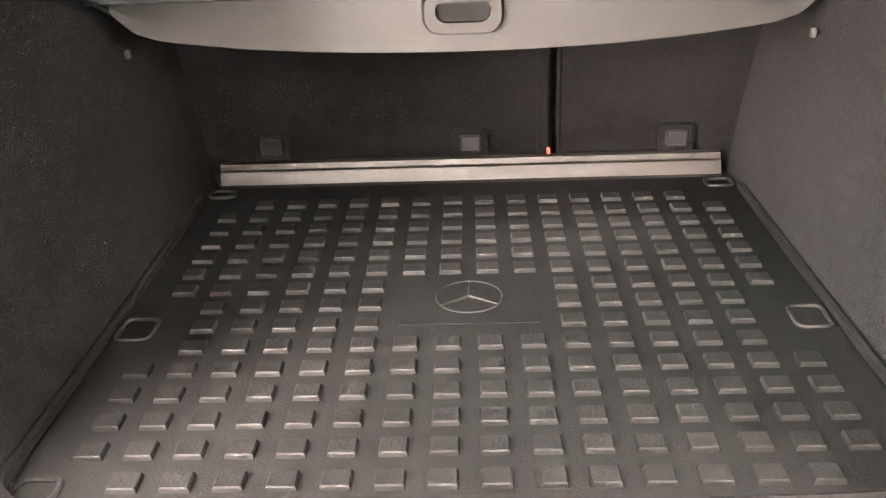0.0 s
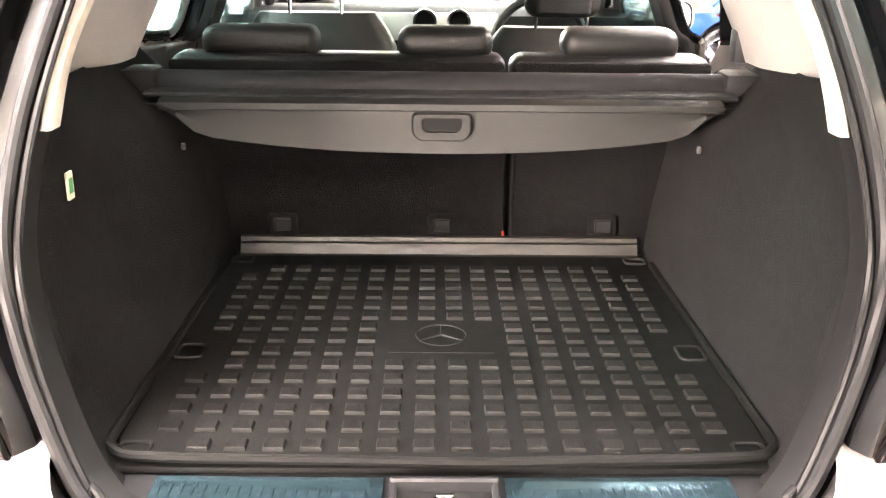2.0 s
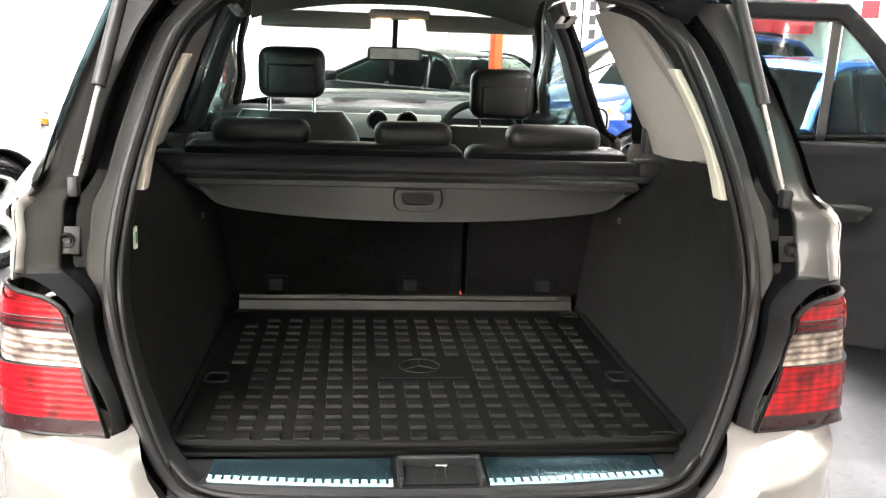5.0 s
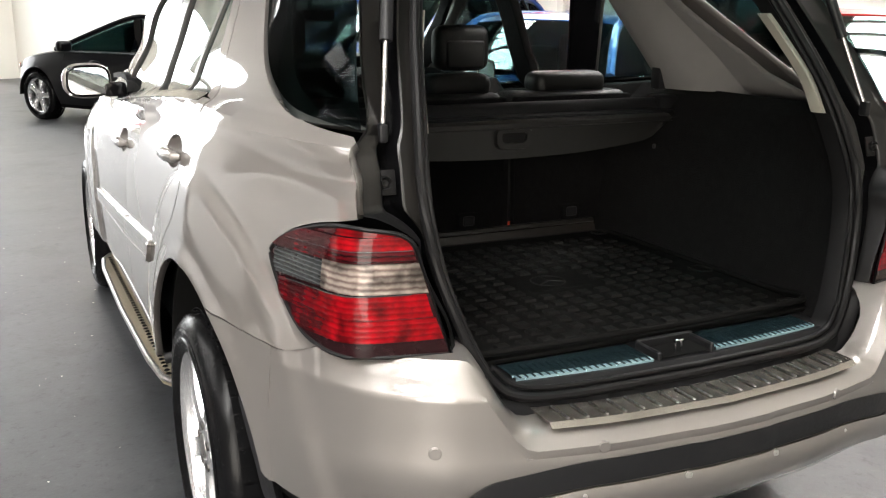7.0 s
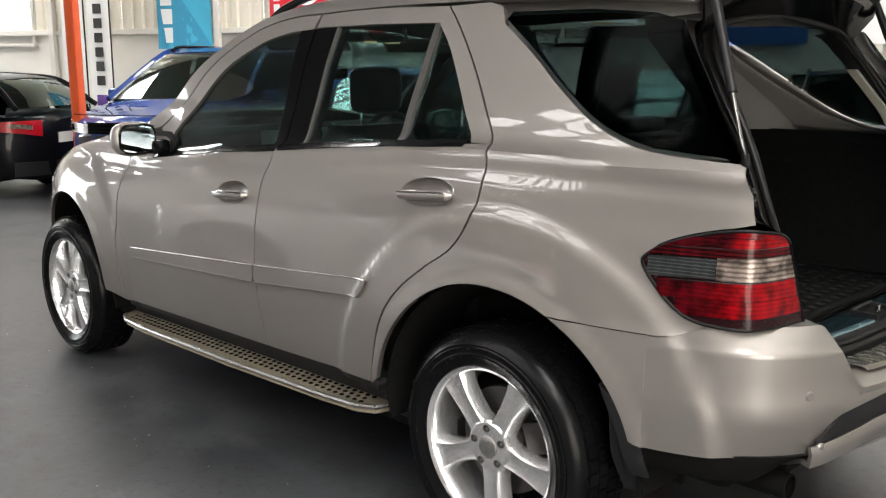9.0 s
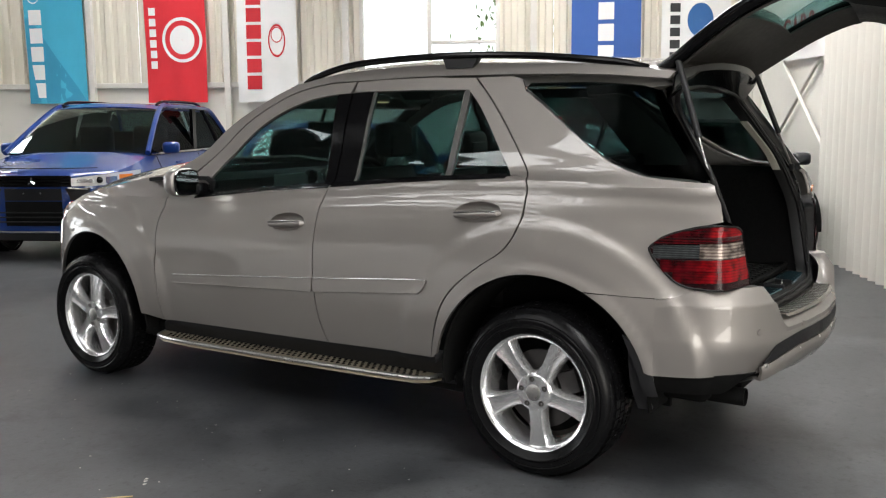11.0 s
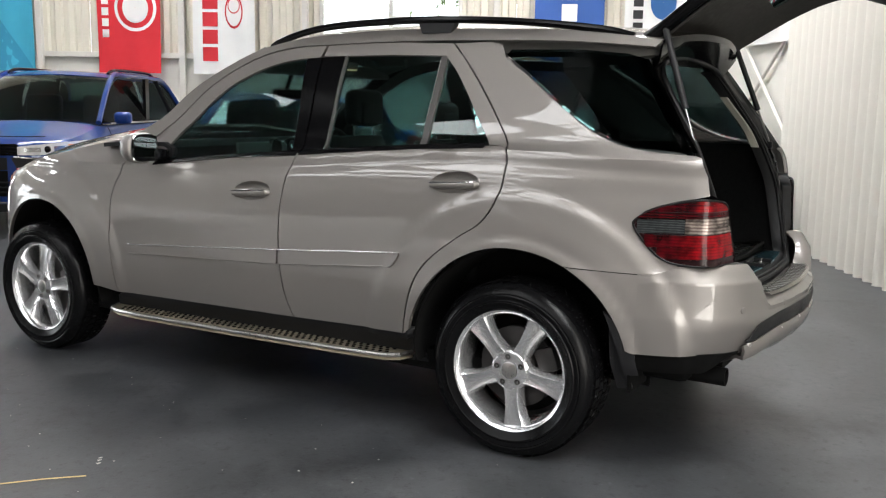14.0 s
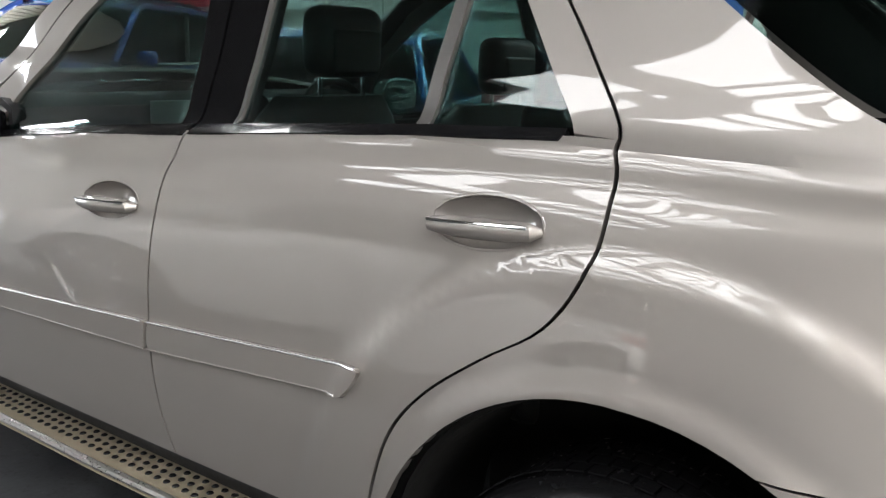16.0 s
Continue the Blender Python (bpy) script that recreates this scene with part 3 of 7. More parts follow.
def bumper_band(name, levels, material, xmin, xmax, label="", t=0.012, n=60):
    """levels: functions of x giving inset and z"""
    plan = []
    for p in rear_plan(n):
        if xmin <= p[0] <= xmax and (not plan or n <= 60 or math.dist(p, plan[-1]) > 0.008):
            plan.append(p)
    rows = []
    for i, (x, y) in enumerate(plan):
        a, b = Vector(plan[max(0, i - 1)]), Vector(plan[min(len(plan) - 1, i + 1)])
        d = (b - a).normalized()
        inn = Vector((-d.y, d.x))
        if inn.y < 0 and abs(x) < 0.8:
            inn = -inn
        if inn.x * x > 0 and abs(x) >= 0.8:
            inn = -inn
        row = []
        for ins, z in levels:
            u = ins(x) if callable(ins) else ins
            zz = z(x) if callable(z) else z
            k = 1 + (half_width(y, min(zz, 0.785)) / (0.914 * curve_at(LOW_Q, LOW_F, -y)) - 1) * smoothstep(0.45, 0.62, abs(x))
            row.append((x * k + inn.x * u, y + inn.y * u, zz))
        rows.append(row)
    return part(name, thick(grid(rows), t), material, suv, label)


def ztop(x):
    return 0.680 + 0.144 * smoothstep(0.44, 0.58, abs(x)) - 0.040 * smoothstep(0.783, 0.822, abs(x))


def din(x):
    a = abs(x)
    centre = -rear_y(x) - 0.775
    k = smoothstep(0.50, 0.60, a)
    return centre * (1 - k) + 0.15 * k * smoothstep(0.845, 0.76, a)


def fade(x):
    return smoothstep(0.835, 0.72, abs(x))


def zc(x):
    """height of the crease below the shelf that carries the lamp"""
    return min(0.764, ztop(x) - 0.028)


def shelf(k, ins):
    """a level between the crease (0) and the top (1)"""
    return (lambda x: ins * fade(x), lambda x: zc(x) + (ztop(x) - zc(x)) * k)


bumper_band("rear_bumper", [(din, lambda x: ztop(x) + 0.004), (lambda x: 0.5 * din(x) + 0.02 * fade(x), lambda x: ztop(x) + 0.002), shelf(1.0, 0.040), shelf(0.72, 0.026), shelf(0.42, 0.0165), shelf(0.16, 0.0085), shelf(0.05, 0.004), shelf(-0.05, 0.001), shelf(-0.20, 0.0008), (0.003, lambda x: min(0.70, zc(x) - 0.02)), (lambda x: 0.001 * fade(x), 0.635), (lambda x: -0.002 * fade(x), 0.615), (lambda x: 0.004 * fade(x), 0.575), (lambda x: 0.014 * fade(x), 0.53), (lambda x: 0.024 * fade(x), 0.487)], PAINT, -0.95, 0.95, "champagne metallic rear bumper")
band_z = lambda x: 0.622 - 0.052 * smoothstep(0.30, 0.72, abs(x))
insert_top = lambda x: band_z(x) - 0.044 * smoothstep(0.50, 0.605, abs(x)) ** 1.5
bumper_band("bumper_insert", [(-0.0035, insert_top), (-0.005, lambda x: (insert_top(x) + band_z(x) - 0.052) / 2), (-0.0035, lambda x: band_z(x) - 0.052)], TRIM_BLACK, -0.60, 0.60, "ribbed black bumper insert", t=0.006, n=180)
bumper_band("lower_valance", [(-0.004, lambda x: band_z(x) - 0.058), (-0.010, lambda x: band_z(x) - 0.078), (-0.002, lambda x: band_z(x) - 0.115), (0.03, 0.465), (0.10, 0.43), (0.16, 0.43)], PAINT, -0.62, 0.62, "champagne lower valance")
cut = lambda x: smoothstep(0.74, 0.60, abs(x))
bumper_band("lower_skirt", [(0.018, 0.492), (0.030, lambda x: 0.45 + 0.03 * cut(x)), (0.06, lambda x: 0.405 + 0.065 * cut(x)), (0.14, lambda x: 0.395 + 0.07 * cut(x))], UNDER, -0.95, -0.60, "matt black lower skirt")
bumper_band("lower_skirt", [(0.018, 0.492), (0.030, lambda x: 0.45 + 0.03 * cut(x)), (0.06, lambda x: 0.405 + 0.065 * cut(x)), (0.14, lambda x: 0.395 + 0.07 * cut(x))], UNDER, 0.60, 0.95, "matt black lower skirt")
# parking sensors
for x, z, d in ((-0.62, 0.655, 0), (-0.305, 0.645, 0), (0.305, 0.645, 0), (0.62, 0.655, 0)):
    part("parking_sensor", lathe([(0.0, -0.0006), (0.0105, -0.0006), (0.0112, 0.0008), (0.0125, 0.0012), (0.0135, 0.004)], 20), PAINT, suv, m=pose(x, rear_y(x) - 0.0005, z, 0, 0, 90 + math.degrees(math.atan2(x, 1.2))))
for x, z in ((-0.345, 0.546), (-0.585, 0.520), (-0.115, 0.553), (0.115, 0.553), (0.345, 0.546), (0.585, 0.520)):
    part("valance_bolt", lathe([(0.0, -0.004), (0.006, -0.004), (0.010, -0.002), (0.012, 0.004)], 16), STEEL, suv, m=pose(x, rear_y(x) - 0.004, z, 0, 0, 90 + math.degrees(math.atan2(x, 1.2))))
# steel load plate on the bumper
rows = [[(x, rear_y(x) + e, 0.6945 - 0.010 * (e < 0.03)) for e in (0.020, 0.030, 0.068, 0.104)] for x in [-0.40 + 0.02 * k for k in range(41)]]
PLATE = mat("dull_stainless_plate", (0.31, 0.29, 0.26), 0.24, 0.9, 0.2, 30.0, rvary=0.08)
plate = part("load_plate", thick(grid(rows), 0.004), PLATE, suv, "ribbed stainless load plate")
for k in range(19):
    x = -0.36 + 0.04 * k
    bm = box(-0.0035, 0.0035, rear_y(x) + 0.034, rear_y(x) + 0.099, 0.695, 0.6982, 0.0015, 1)
    part("rib", bm, STEEL, plate, m=pose(x, 0, 0))

# tail lamps
def lens(name, col, line, period=0.008, thin=3.0, gloss=0.07, metal=0.0, patchy=0.5, tint=None):
    """moulded lamp lens with fine horizontal flutes; tint = (y where it starts, y where it is full, colour) smokes it towards the front"""
    m, nt, b = nodes(name)
    N, L = nt.nodes, nt.links
    co = N.new("ShaderNodeTexCoord")
    wv = N.new("ShaderNodeTexWave")
    wv.bands_direction, wv.inputs["Scale"].default_value, wv.inputs["Distortion"].default_value = "Z", 0.314 / period, 1.6
    wv.inputs["Detail"].default_value, wv.inputs["Detail Scale"].default_value = 3, 2.5
    L.new(co.outputs["Object"], wv.inputs["Vector"])
    pw = N.new("ShaderNodeMath")
    pw.operation, pw.inputs[1].default_value = "POWER", thin
    L.new(wv.outputs["Fac"], pw.inputs[0])
    no = N.new("ShaderNodeTexNoise")
    no.inputs["Scale"].default_value, no.inputs["Detail"].default_value = 22, 3
    L.new(co.outputs["Object"], no.inputs["Vector"])
    rm = N.new("ShaderNodeMapRange")
    rm.inputs["From Min"].default_value, rm.inputs["From Max"].default_value = 0.38, 0.62
    rm.inputs["To Min"].default_value, rm.inputs["To Max"].default_value = 1 - patchy, 1
    L.new(no.outputs["Fac"], rm.inputs["Value"])
    up = N.new("ShaderNodeTexWave")
    up.bands_direction, up.inputs["Scale"].default_value, up.inputs["Distortion"].default_value = "DIAGONAL", 0.314 / (period * 1.3), 0.6
    flat = N.new("ShaderNodeVectorMath")
    flat.operation, flat.inputs[1].default_value = "MULTIPLY", (1, 1, 0)
    L.new(co.outputs["Object"], flat.inputs[0])
    L.new(flat.outputs[0], up.inputs["Vector"])
    grain = N.new("ShaderNodeMapRange")
    grain.inputs["To Min"].default_value, grain.inputs["To Max"].default_value = 1 - 0.32 * patchy, 1.12
    L.new(up.outputs["Fac"], grain.inputs["Value"])
    both = N.new("ShaderNodeMath")
    both.operation = "MULTIPLY"
    L.new(rm.outputs["Result"], both.inputs[0])
    L.new(grain.outputs["Result"], both.inputs[1])
    mx, ml = N.new("ShaderNodeMix"), N.new("ShaderNodeMix")
    mx.data_type = ml.data_type = "RGBA"
    ml.blend_type, ml.inputs["Factor"].default_value = "MULTIPLY", 1
    mx.inputs["A"].default_value, mx.inputs["B"].default_value = (*col, 1), (*line, 1)
    L.new(pw.outputs[0], mx.inputs["Factor"])
    L.new(mx.outputs["Result"], ml.inputs["A"])
    L.new(both.outputs[0], ml.inputs["B"])
    if tint:
        xyz, ramp, tn = N.new("ShaderNodeSeparateXYZ"), N.new("ShaderNodeMapRange"), N.new("ShaderNodeMix")
        ramp.interpolation_type = "SMOOTHSTEP"
        ramp.inputs["From Min"].default_value, ramp.inputs["From Max"].default_value = tint[0], tint[1]
        tn.data_type, tn.blend_type = "RGBA", "MULTIPLY"
        tn.inputs["B"].default_value = (*tint[2], 1)
        L.new(co.outputs["Object"], xyz.inputs[0])
        L.new(xyz.outputs["Y"], ramp.inputs["Value"])
        L.new(ramp.outputs["Result"], tn.inputs["Factor"])
        L.new(ml.outputs["Result"], tn.inputs["A"])
        L.new(tn.outputs["Result"], b.inputs["Base Color"])
    else:
        L.new(ml.outputs["Result"], b.inputs["Base Color"])
    bp = N.new("ShaderNodeBump")
    bp.inputs["Strength"].default_value, bp.inputs["Distance"].default_value = 0.25, 0.0015
    L.new(wv.outputs["Fac"], bp.inputs["Height"])
    bp2 = N.new("ShaderNodeBump")
    bp2.inputs["Strength"].default_value, bp2.inputs["Distance"].default_value = 0.25, 0.0015
    L.new(up.outputs["Fac"], bp2.inputs["Height"])
    L.new(bp.outputs["Normal"], bp2.inputs["Normal"])
    L.new(bp2.outputs["Normal"], b.inputs["Normal"])
    b.inputs["Roughness"].default_value, b.inputs["Metallic"].default_value = gloss + 0.2, metal
    b.inputs["Coat Weight"].default_value, b.inputs["Coat Roughness"].default_value = 0.28, 0.03
    b.inputs["Specular IOR Level"].default_value = 0.1
    return m


LAMP_RED = lens("red_lens", (0.26, 0.0012, 0.005), (0.16, 0.0009, 0.003), 0.010, 2.0, patchy=0.65, tint=(-0.655, -0.630, (0.22, 0.7, 0.7)))
LAMP_LOWER = lens("red_lower_lens", (0.24, 0.0012, 0.005), (0.15, 0.0009, 0.003), 0.011, 2.2, patchy=0.7, tint=(-0.665, -0.560, (0.30, 0.7, 0.7)))
LAMP_DARK = lens("ruby_lens", (0.060, 0.0015, 0.0035), (0.012, 0.001, 0.0015), 0.010, 1.5)
LAMP_SMOKE = lens("smoked_lens", (0.018, 0.020, 0.021), (0.055, 0.058, 0.060), 0.0085, 5.0, patchy=0.2)
LAMP_CLEAR = lens("clear_reflector", (0.32, 0.27, 0.235), (0.13, 0.09, 0.08), 0.012, 1.4, metal=0.4, patchy=0.75)
LAMP_HOUSING = mat("lamp_housing_dark_red", (0.012, 0.002, 0.003), 0.25, 0, 0.1, 20.0, spec=0.3)


def tail_lamp(side):
    body = panel("tail_lamp", LAMP_FRONT, LAMP_HOUSING, suv, side, 0.003, 0.008, "red and smoked tail lamp", dy=0.008, dz=0.02)
    def band(nm, z0, z1, y0, y1, m_, off=0.0085):
        panel(nm, LAMP_FRONT, m_, body, side, off, 0.006, dy=0.008, dz=0.02, clip=[((0, 0, z0), (0, 0.03, 1)), ((0, 0, z1), (0, -0.03, -1)), ((0, y0, 0), (0, 1, 0)), ((0, y1, 0), (0, -1, 0))])
    band("upper_lens", 1.030, 1.063, -0.720, -0.455, LAMP_RED, 0.005)
    band("upper_lens", 1.004, 1.0285, -0.724, -0.445, LAMP_RED, 0.011)
    band("upper_lens", 0.982, 1.003, -0.728, -0.440, LAMP_DARK, 0.011)
    band("reversing_lens", 0.923, 0.980, -0.736, -0.606, LAMP_CLEAR, 0.005)
    band("side_lens", 0.926, 0.976, -0.605, -0.440, LAMP_SMOKE, 0.005)
    band("lower_lens", 0.876, 0.921, -0.740, -0.470, LAMP_LOWER, 0.010)
    band("lower_lens", 0.832, 0.8745, -0.742, -0.515, LAMP_LOWER, 0.006)
    for z in (1.0035, 0.9210):
        panel("lens_rib", LAMP_FRONT, LAMP_SMOKE, body, side, 0.0118, 0.006, dy=0.008, dz=0.02, clip=[((0, 0, z - 0.0008), (0, 0.03, 1)), ((0, 0, z + 0.0008), (0, -0.03, -1)), ((0, -0.725, 0), (0, 1, 0)), ((0, -0.50, 0), (0, -1, 0))])
    rim = [(p[0], p[1]) for p in LAMP_FRONT]
    pts = [(side * (half_width(y, z) + 0.004), y, z) for y, z in rim]
    part("lamp_seal", tube(pts + [pts[0]], 0.0045, 6, caps=False), SEAL, body)


tail_lamp(-1)
tail_lamp(1)

# rear opening: seal line in x, y, z for one side, foot to crown
OPEN = [(0.00, -0.784, 0.708), (0.30, -0.772, 0.708), (0.42, -0.752, 0.716), (0.470, -0.735, 0.752), (0.508, -0.715, 0.820), (0.551, -0.684, 0.940), (0.570, -0.658, 1.045), (0.569, -0.622, 1.140), (0.549, -0.560, 1.270), (0.507, -0.450, 1.440), (0.464, -0.400, 1.520), (0.36, -0.372, 1.580), (0.0, -0.352, 1.615)]
half = smooth_line(OPEN, 8)
ring = [(x, y, z) for x, y, z in half] + [(-x, y, z) for x, y, z in reversed(half[1:-1])]
part("opening_seal", tube(ring + [ring[0]], 0.0105, 10, caps=False), SEAL, suv, "black rubber opening seal")
part("opening_seal", tube([(x * 0.972, y + 0.006, z + 0.016 if z < 0.76 else z - 0.003) for x, y, z in ring + [ring[0]]], 0.006, 8, caps=False), SEAL, suv)


def edge_pt(z):
    """outer edge of the jamb: up beside the lamp, out along its top, then up the body's edge"""
    if z < 1.03:
        y = -0.741 + 0.020 * smoothstep(0.83, 1.03, z)
        return Vector((half_width(y, z) - 0.004, y + 0.004, z))
    lamp = Vector((half_width(-0.721, 1.03) - 0.004, -0.717, 1.030))
    foot = Vector((half_width(-0.676, 1.09) - 0.003, -0.676, 1.082))
    if z < 1.09:
        k = (z - 1.03) / 0.06
        p = lamp.lerp(foot, smoothstep(0, 1, k))
        return p + Vector((0, 0.008, 0.016)) * math.sin(math.pi * k)
    y = curve_at([1.09, 1.10, 1.15, 1.22, 1.41, 1.575, 1.64], [-0.674, -0.673, -0.663, -0.630, -0.497, -0.385, -0.365], z)
    return Vector((half_width(y, z) - 0.003 - 0.013 * smoothstep(1.19, 1.25, z), y, z))


def rear_strip(rows, a, b, material, label=""):
    """the columns a to b of a swept section, as a thin sheet"""
    bm = grid([r[a:b + 1] + [(q[0], q[1] + 0.006, q[2]) for q in reversed(r[a:b + 1])] for r in rows], close_v=True)
    return part("jamb", bm, material, suv, label, sharp=0.75)


def seal_pt(z):
    """the seal's line at a height, above the foot"""
    side_ = [p for p in half if p[2] >= 0.7139]
    return curve_at([p[2] for p in side_], [p[0] for p in side_], z), curve_at([p[2] for p in side_], [p[1] for p in side_], z)


for s in (-1, 1):
    rows, inner = [], []
    jl = [p for p in half if p[0] >= 0.34 and p[2] <= 1.60]
    for i, (x, y, z) in enumerate(jl):
        q0, q1 = jl[max(0, i - 1)], jl[min(len(jl) - 1, i + 1)]
        dx, dz = q1[0] - q0[0], q1[2] - q0[2]
        l = math.hypot(dx, dz)
        out = Vector((dz / l, 0, -dx / l))            # outward from the opening
        c = Vector((x, y, z))
        low = c + out * 0.046 + Vector((0, -0.012, 0))
        o = low.lerp(edge_pt(max(z, 0.83)), smoothstep(0.76, 0.86, z))
        k = smoothstep(1.03, 1.10, z)                 # the plate above the lamp
        d = min(1, (o - c).length / 0.07)
        section = [(1.0, 0.0), (0.965, 0.010 * k), (0.90, 0.002 + 0.012 * k), (0.60, 0.016), (0.56, 0.022), (0.50, 0.060), (0.34, 0.060), (0.28, 0.016), (0.25, 0.012), (0.12, 0.014), (0.0, 0.010)]
        rows.append([tuple((Vector((s * q.x, q.y, q.z)))) for q in (c.lerp(o, f) + Vector((0, g * d, 0)) for f, g in section)])
        inner.append([(s * q.x, q.y, q.z) for q in (c + Vector((0, 0.004, 0)), c - out * 0.010 + Vector((0, 0.02, 0)), c - out * 0.016 + Vector((0, 0.06, 0)))])
    above = next(i for i, p in enumerate(jl) if p[2] > 1.075)
    # jamb plates look dark through painted-in shade
    rear_strip(rows[above:], 0, 4, JAMB_SHADED, "champagne tailgate jamb plate with shade in its colour")
    rear_strip(rows[:above + 1], 0, 4, SEAL, "black edge beside the lamp")
    rear_strip(rows, 4, 7, GLOSS_BLACK, "black rain gutter")
    rear_strip(rows, 7, 10, JAMB_SHADED)
    part("seal_flange", thick(grid(inner), 0.004), SEAL, suv)
    # hinge buffer box
    part("jamb_buffer", box(-0.022, 0.022, -0.003, 0.003, -0.024, 0.024, 0.0028, 2), SEAL, suv, m=pose(s * 0.644, -0.622, 1.135, -14, 0, s * 4))
    part("jamb_grommet", lathe([(0, -0.004), (0.006, -0.005), (0.009, -0.002), (0.012, -0.008), (0.014, 0.0)], 18), SEAL, suv, m=pose(s * 0.644, -0.624, 1.135, 0, 0, 90))
    # pale pillar trim beside the opening
    pts = smooth_line([(0.533, -0.562, 1.215), (0.522, -0.520, 1.30), (0.500, -0.462, 1.38), (0.474, -0.412, 1.450)], 4)
    sec = [(-0.008, 0.0), (-0.005, -0.005), (0.005, -0.005), (0.009, 0.0), (0.009, 0.03), (-0.008, 0.03)]
    bm = grid([[(s * (x + u), y + v, z) for u, v in sec] for x, y, z in pts], close_v=True)
    bm.verts.ensure_lookup_table()
    bm.faces.new(bm.verts[:6])
    bm.faces.new(list(reversed(bm.verts[-6:])))
    part("pillar_trim", bm, BEIGE, suv, "pale pillar trim")
# sill of the boot, bowed to the rear in the middle
def sill_y(x, y):
    return y - 0.034 * (1 - (x / 0.45) ** 2) * smoothstep(-0.62, -0.70, y)


def sill_piece(x0, x1, y0, y1, z, h, n=20):
    """a thin plate that follows the bow"""
    xs = [x0 + (x1 - x0) * k / n for k in range(n + 1)]
    return grid([[(x, sill_y(x, y0), z - 0.004), (x, sill_y(x, y0), z + h - 0.001), (x, sill_y(x, y0 + 0.001), z + h), (x, sill_y(x, y1 - 0.001), z + h), (x, sill_y(x, y1), z + h - 0.001), (x, sill_y(x, y1), z - 0.004)] for x in xs])


rows = [[(x, sill_y(x, y), z) for x in [-0.47 + 0.047 * k for k in range(21)]] for y, z in ((-0.765, 0.62), (-0.752, 0.69), (-0.735, 0.722), (-0.722, 0.732), (-0.66, 0.735), (-0.60, 0.735), (-0.58, 0.72))]
part("boot_sill", thick(grid(rows), 0.01), DARKTRIM, suv, "black boot sill")
# chrome sill trim; the blue light falling on it is put into both colours
SILLDARK = mat("polished_sill_dim_blue_light", (0.05, 0.10, 0.12), 0.24, 0.85, 0.05, 5.0, rvary=0.02)
SILL_BLUE_LIT = mat("chrome_sill_blue_light", (0.45, 0.66, 0.72), 0.25, 0.6, 0.1, 20.0, rvary=0.06)
for s in (-1, 1):
    st = part("sill_strip", sill_piece(s * 0.085, s * 0.405, -0.714, -0.698, 0.7345, 0.004), SILL_BLUE_LIT, suv, "chrome sill strip with blue light in its colour")
    part("sill_plate", sill_piece(s * 0.085, s * 0.405, -0.697, -0.640, 0.7345, 0.0035), SILLDARK, suv, "polished sill plate with blue light in its colour")
    first = None
    for k in range(20):
        x = s * (0.095 + 0.0158 * k)
        y = sill_y(x, -0.705)
        if first is None:
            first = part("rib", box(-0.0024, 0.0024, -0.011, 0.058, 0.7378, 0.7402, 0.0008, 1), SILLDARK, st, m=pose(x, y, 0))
        else:
            again(first, pose(x, y, 0), st)
lk = part("latch_well", box(-0.072, 0.072, -0.748, -0.678, 0.7355, 0.7375, 0.001, 1), UNDER, suv)
bm = box(-0.076, -0.066, -0.752, -0.672, 0.730, 0.752, 0.003, 1)
box(0.066, 0.076, -0.752, -0.672, 0.730, 0.752, 0.003, 1, bm)
box(-0.076, 0.076, -0.680, -0.668, 0.730, 0.756, 0.003, 1, bm)
part("latch_frame", bm, TRIM_BLACK, lk, "raised black latch surround")
part("striker", tube([(-0.009, -0.722, 0.735), (-0.009, -0.722, 0.760), (0.009, -0.722, 0.760), (0.009, -0.722, 0.735)], 0.0042, 8), CHROME, lk, "bright latch striker")

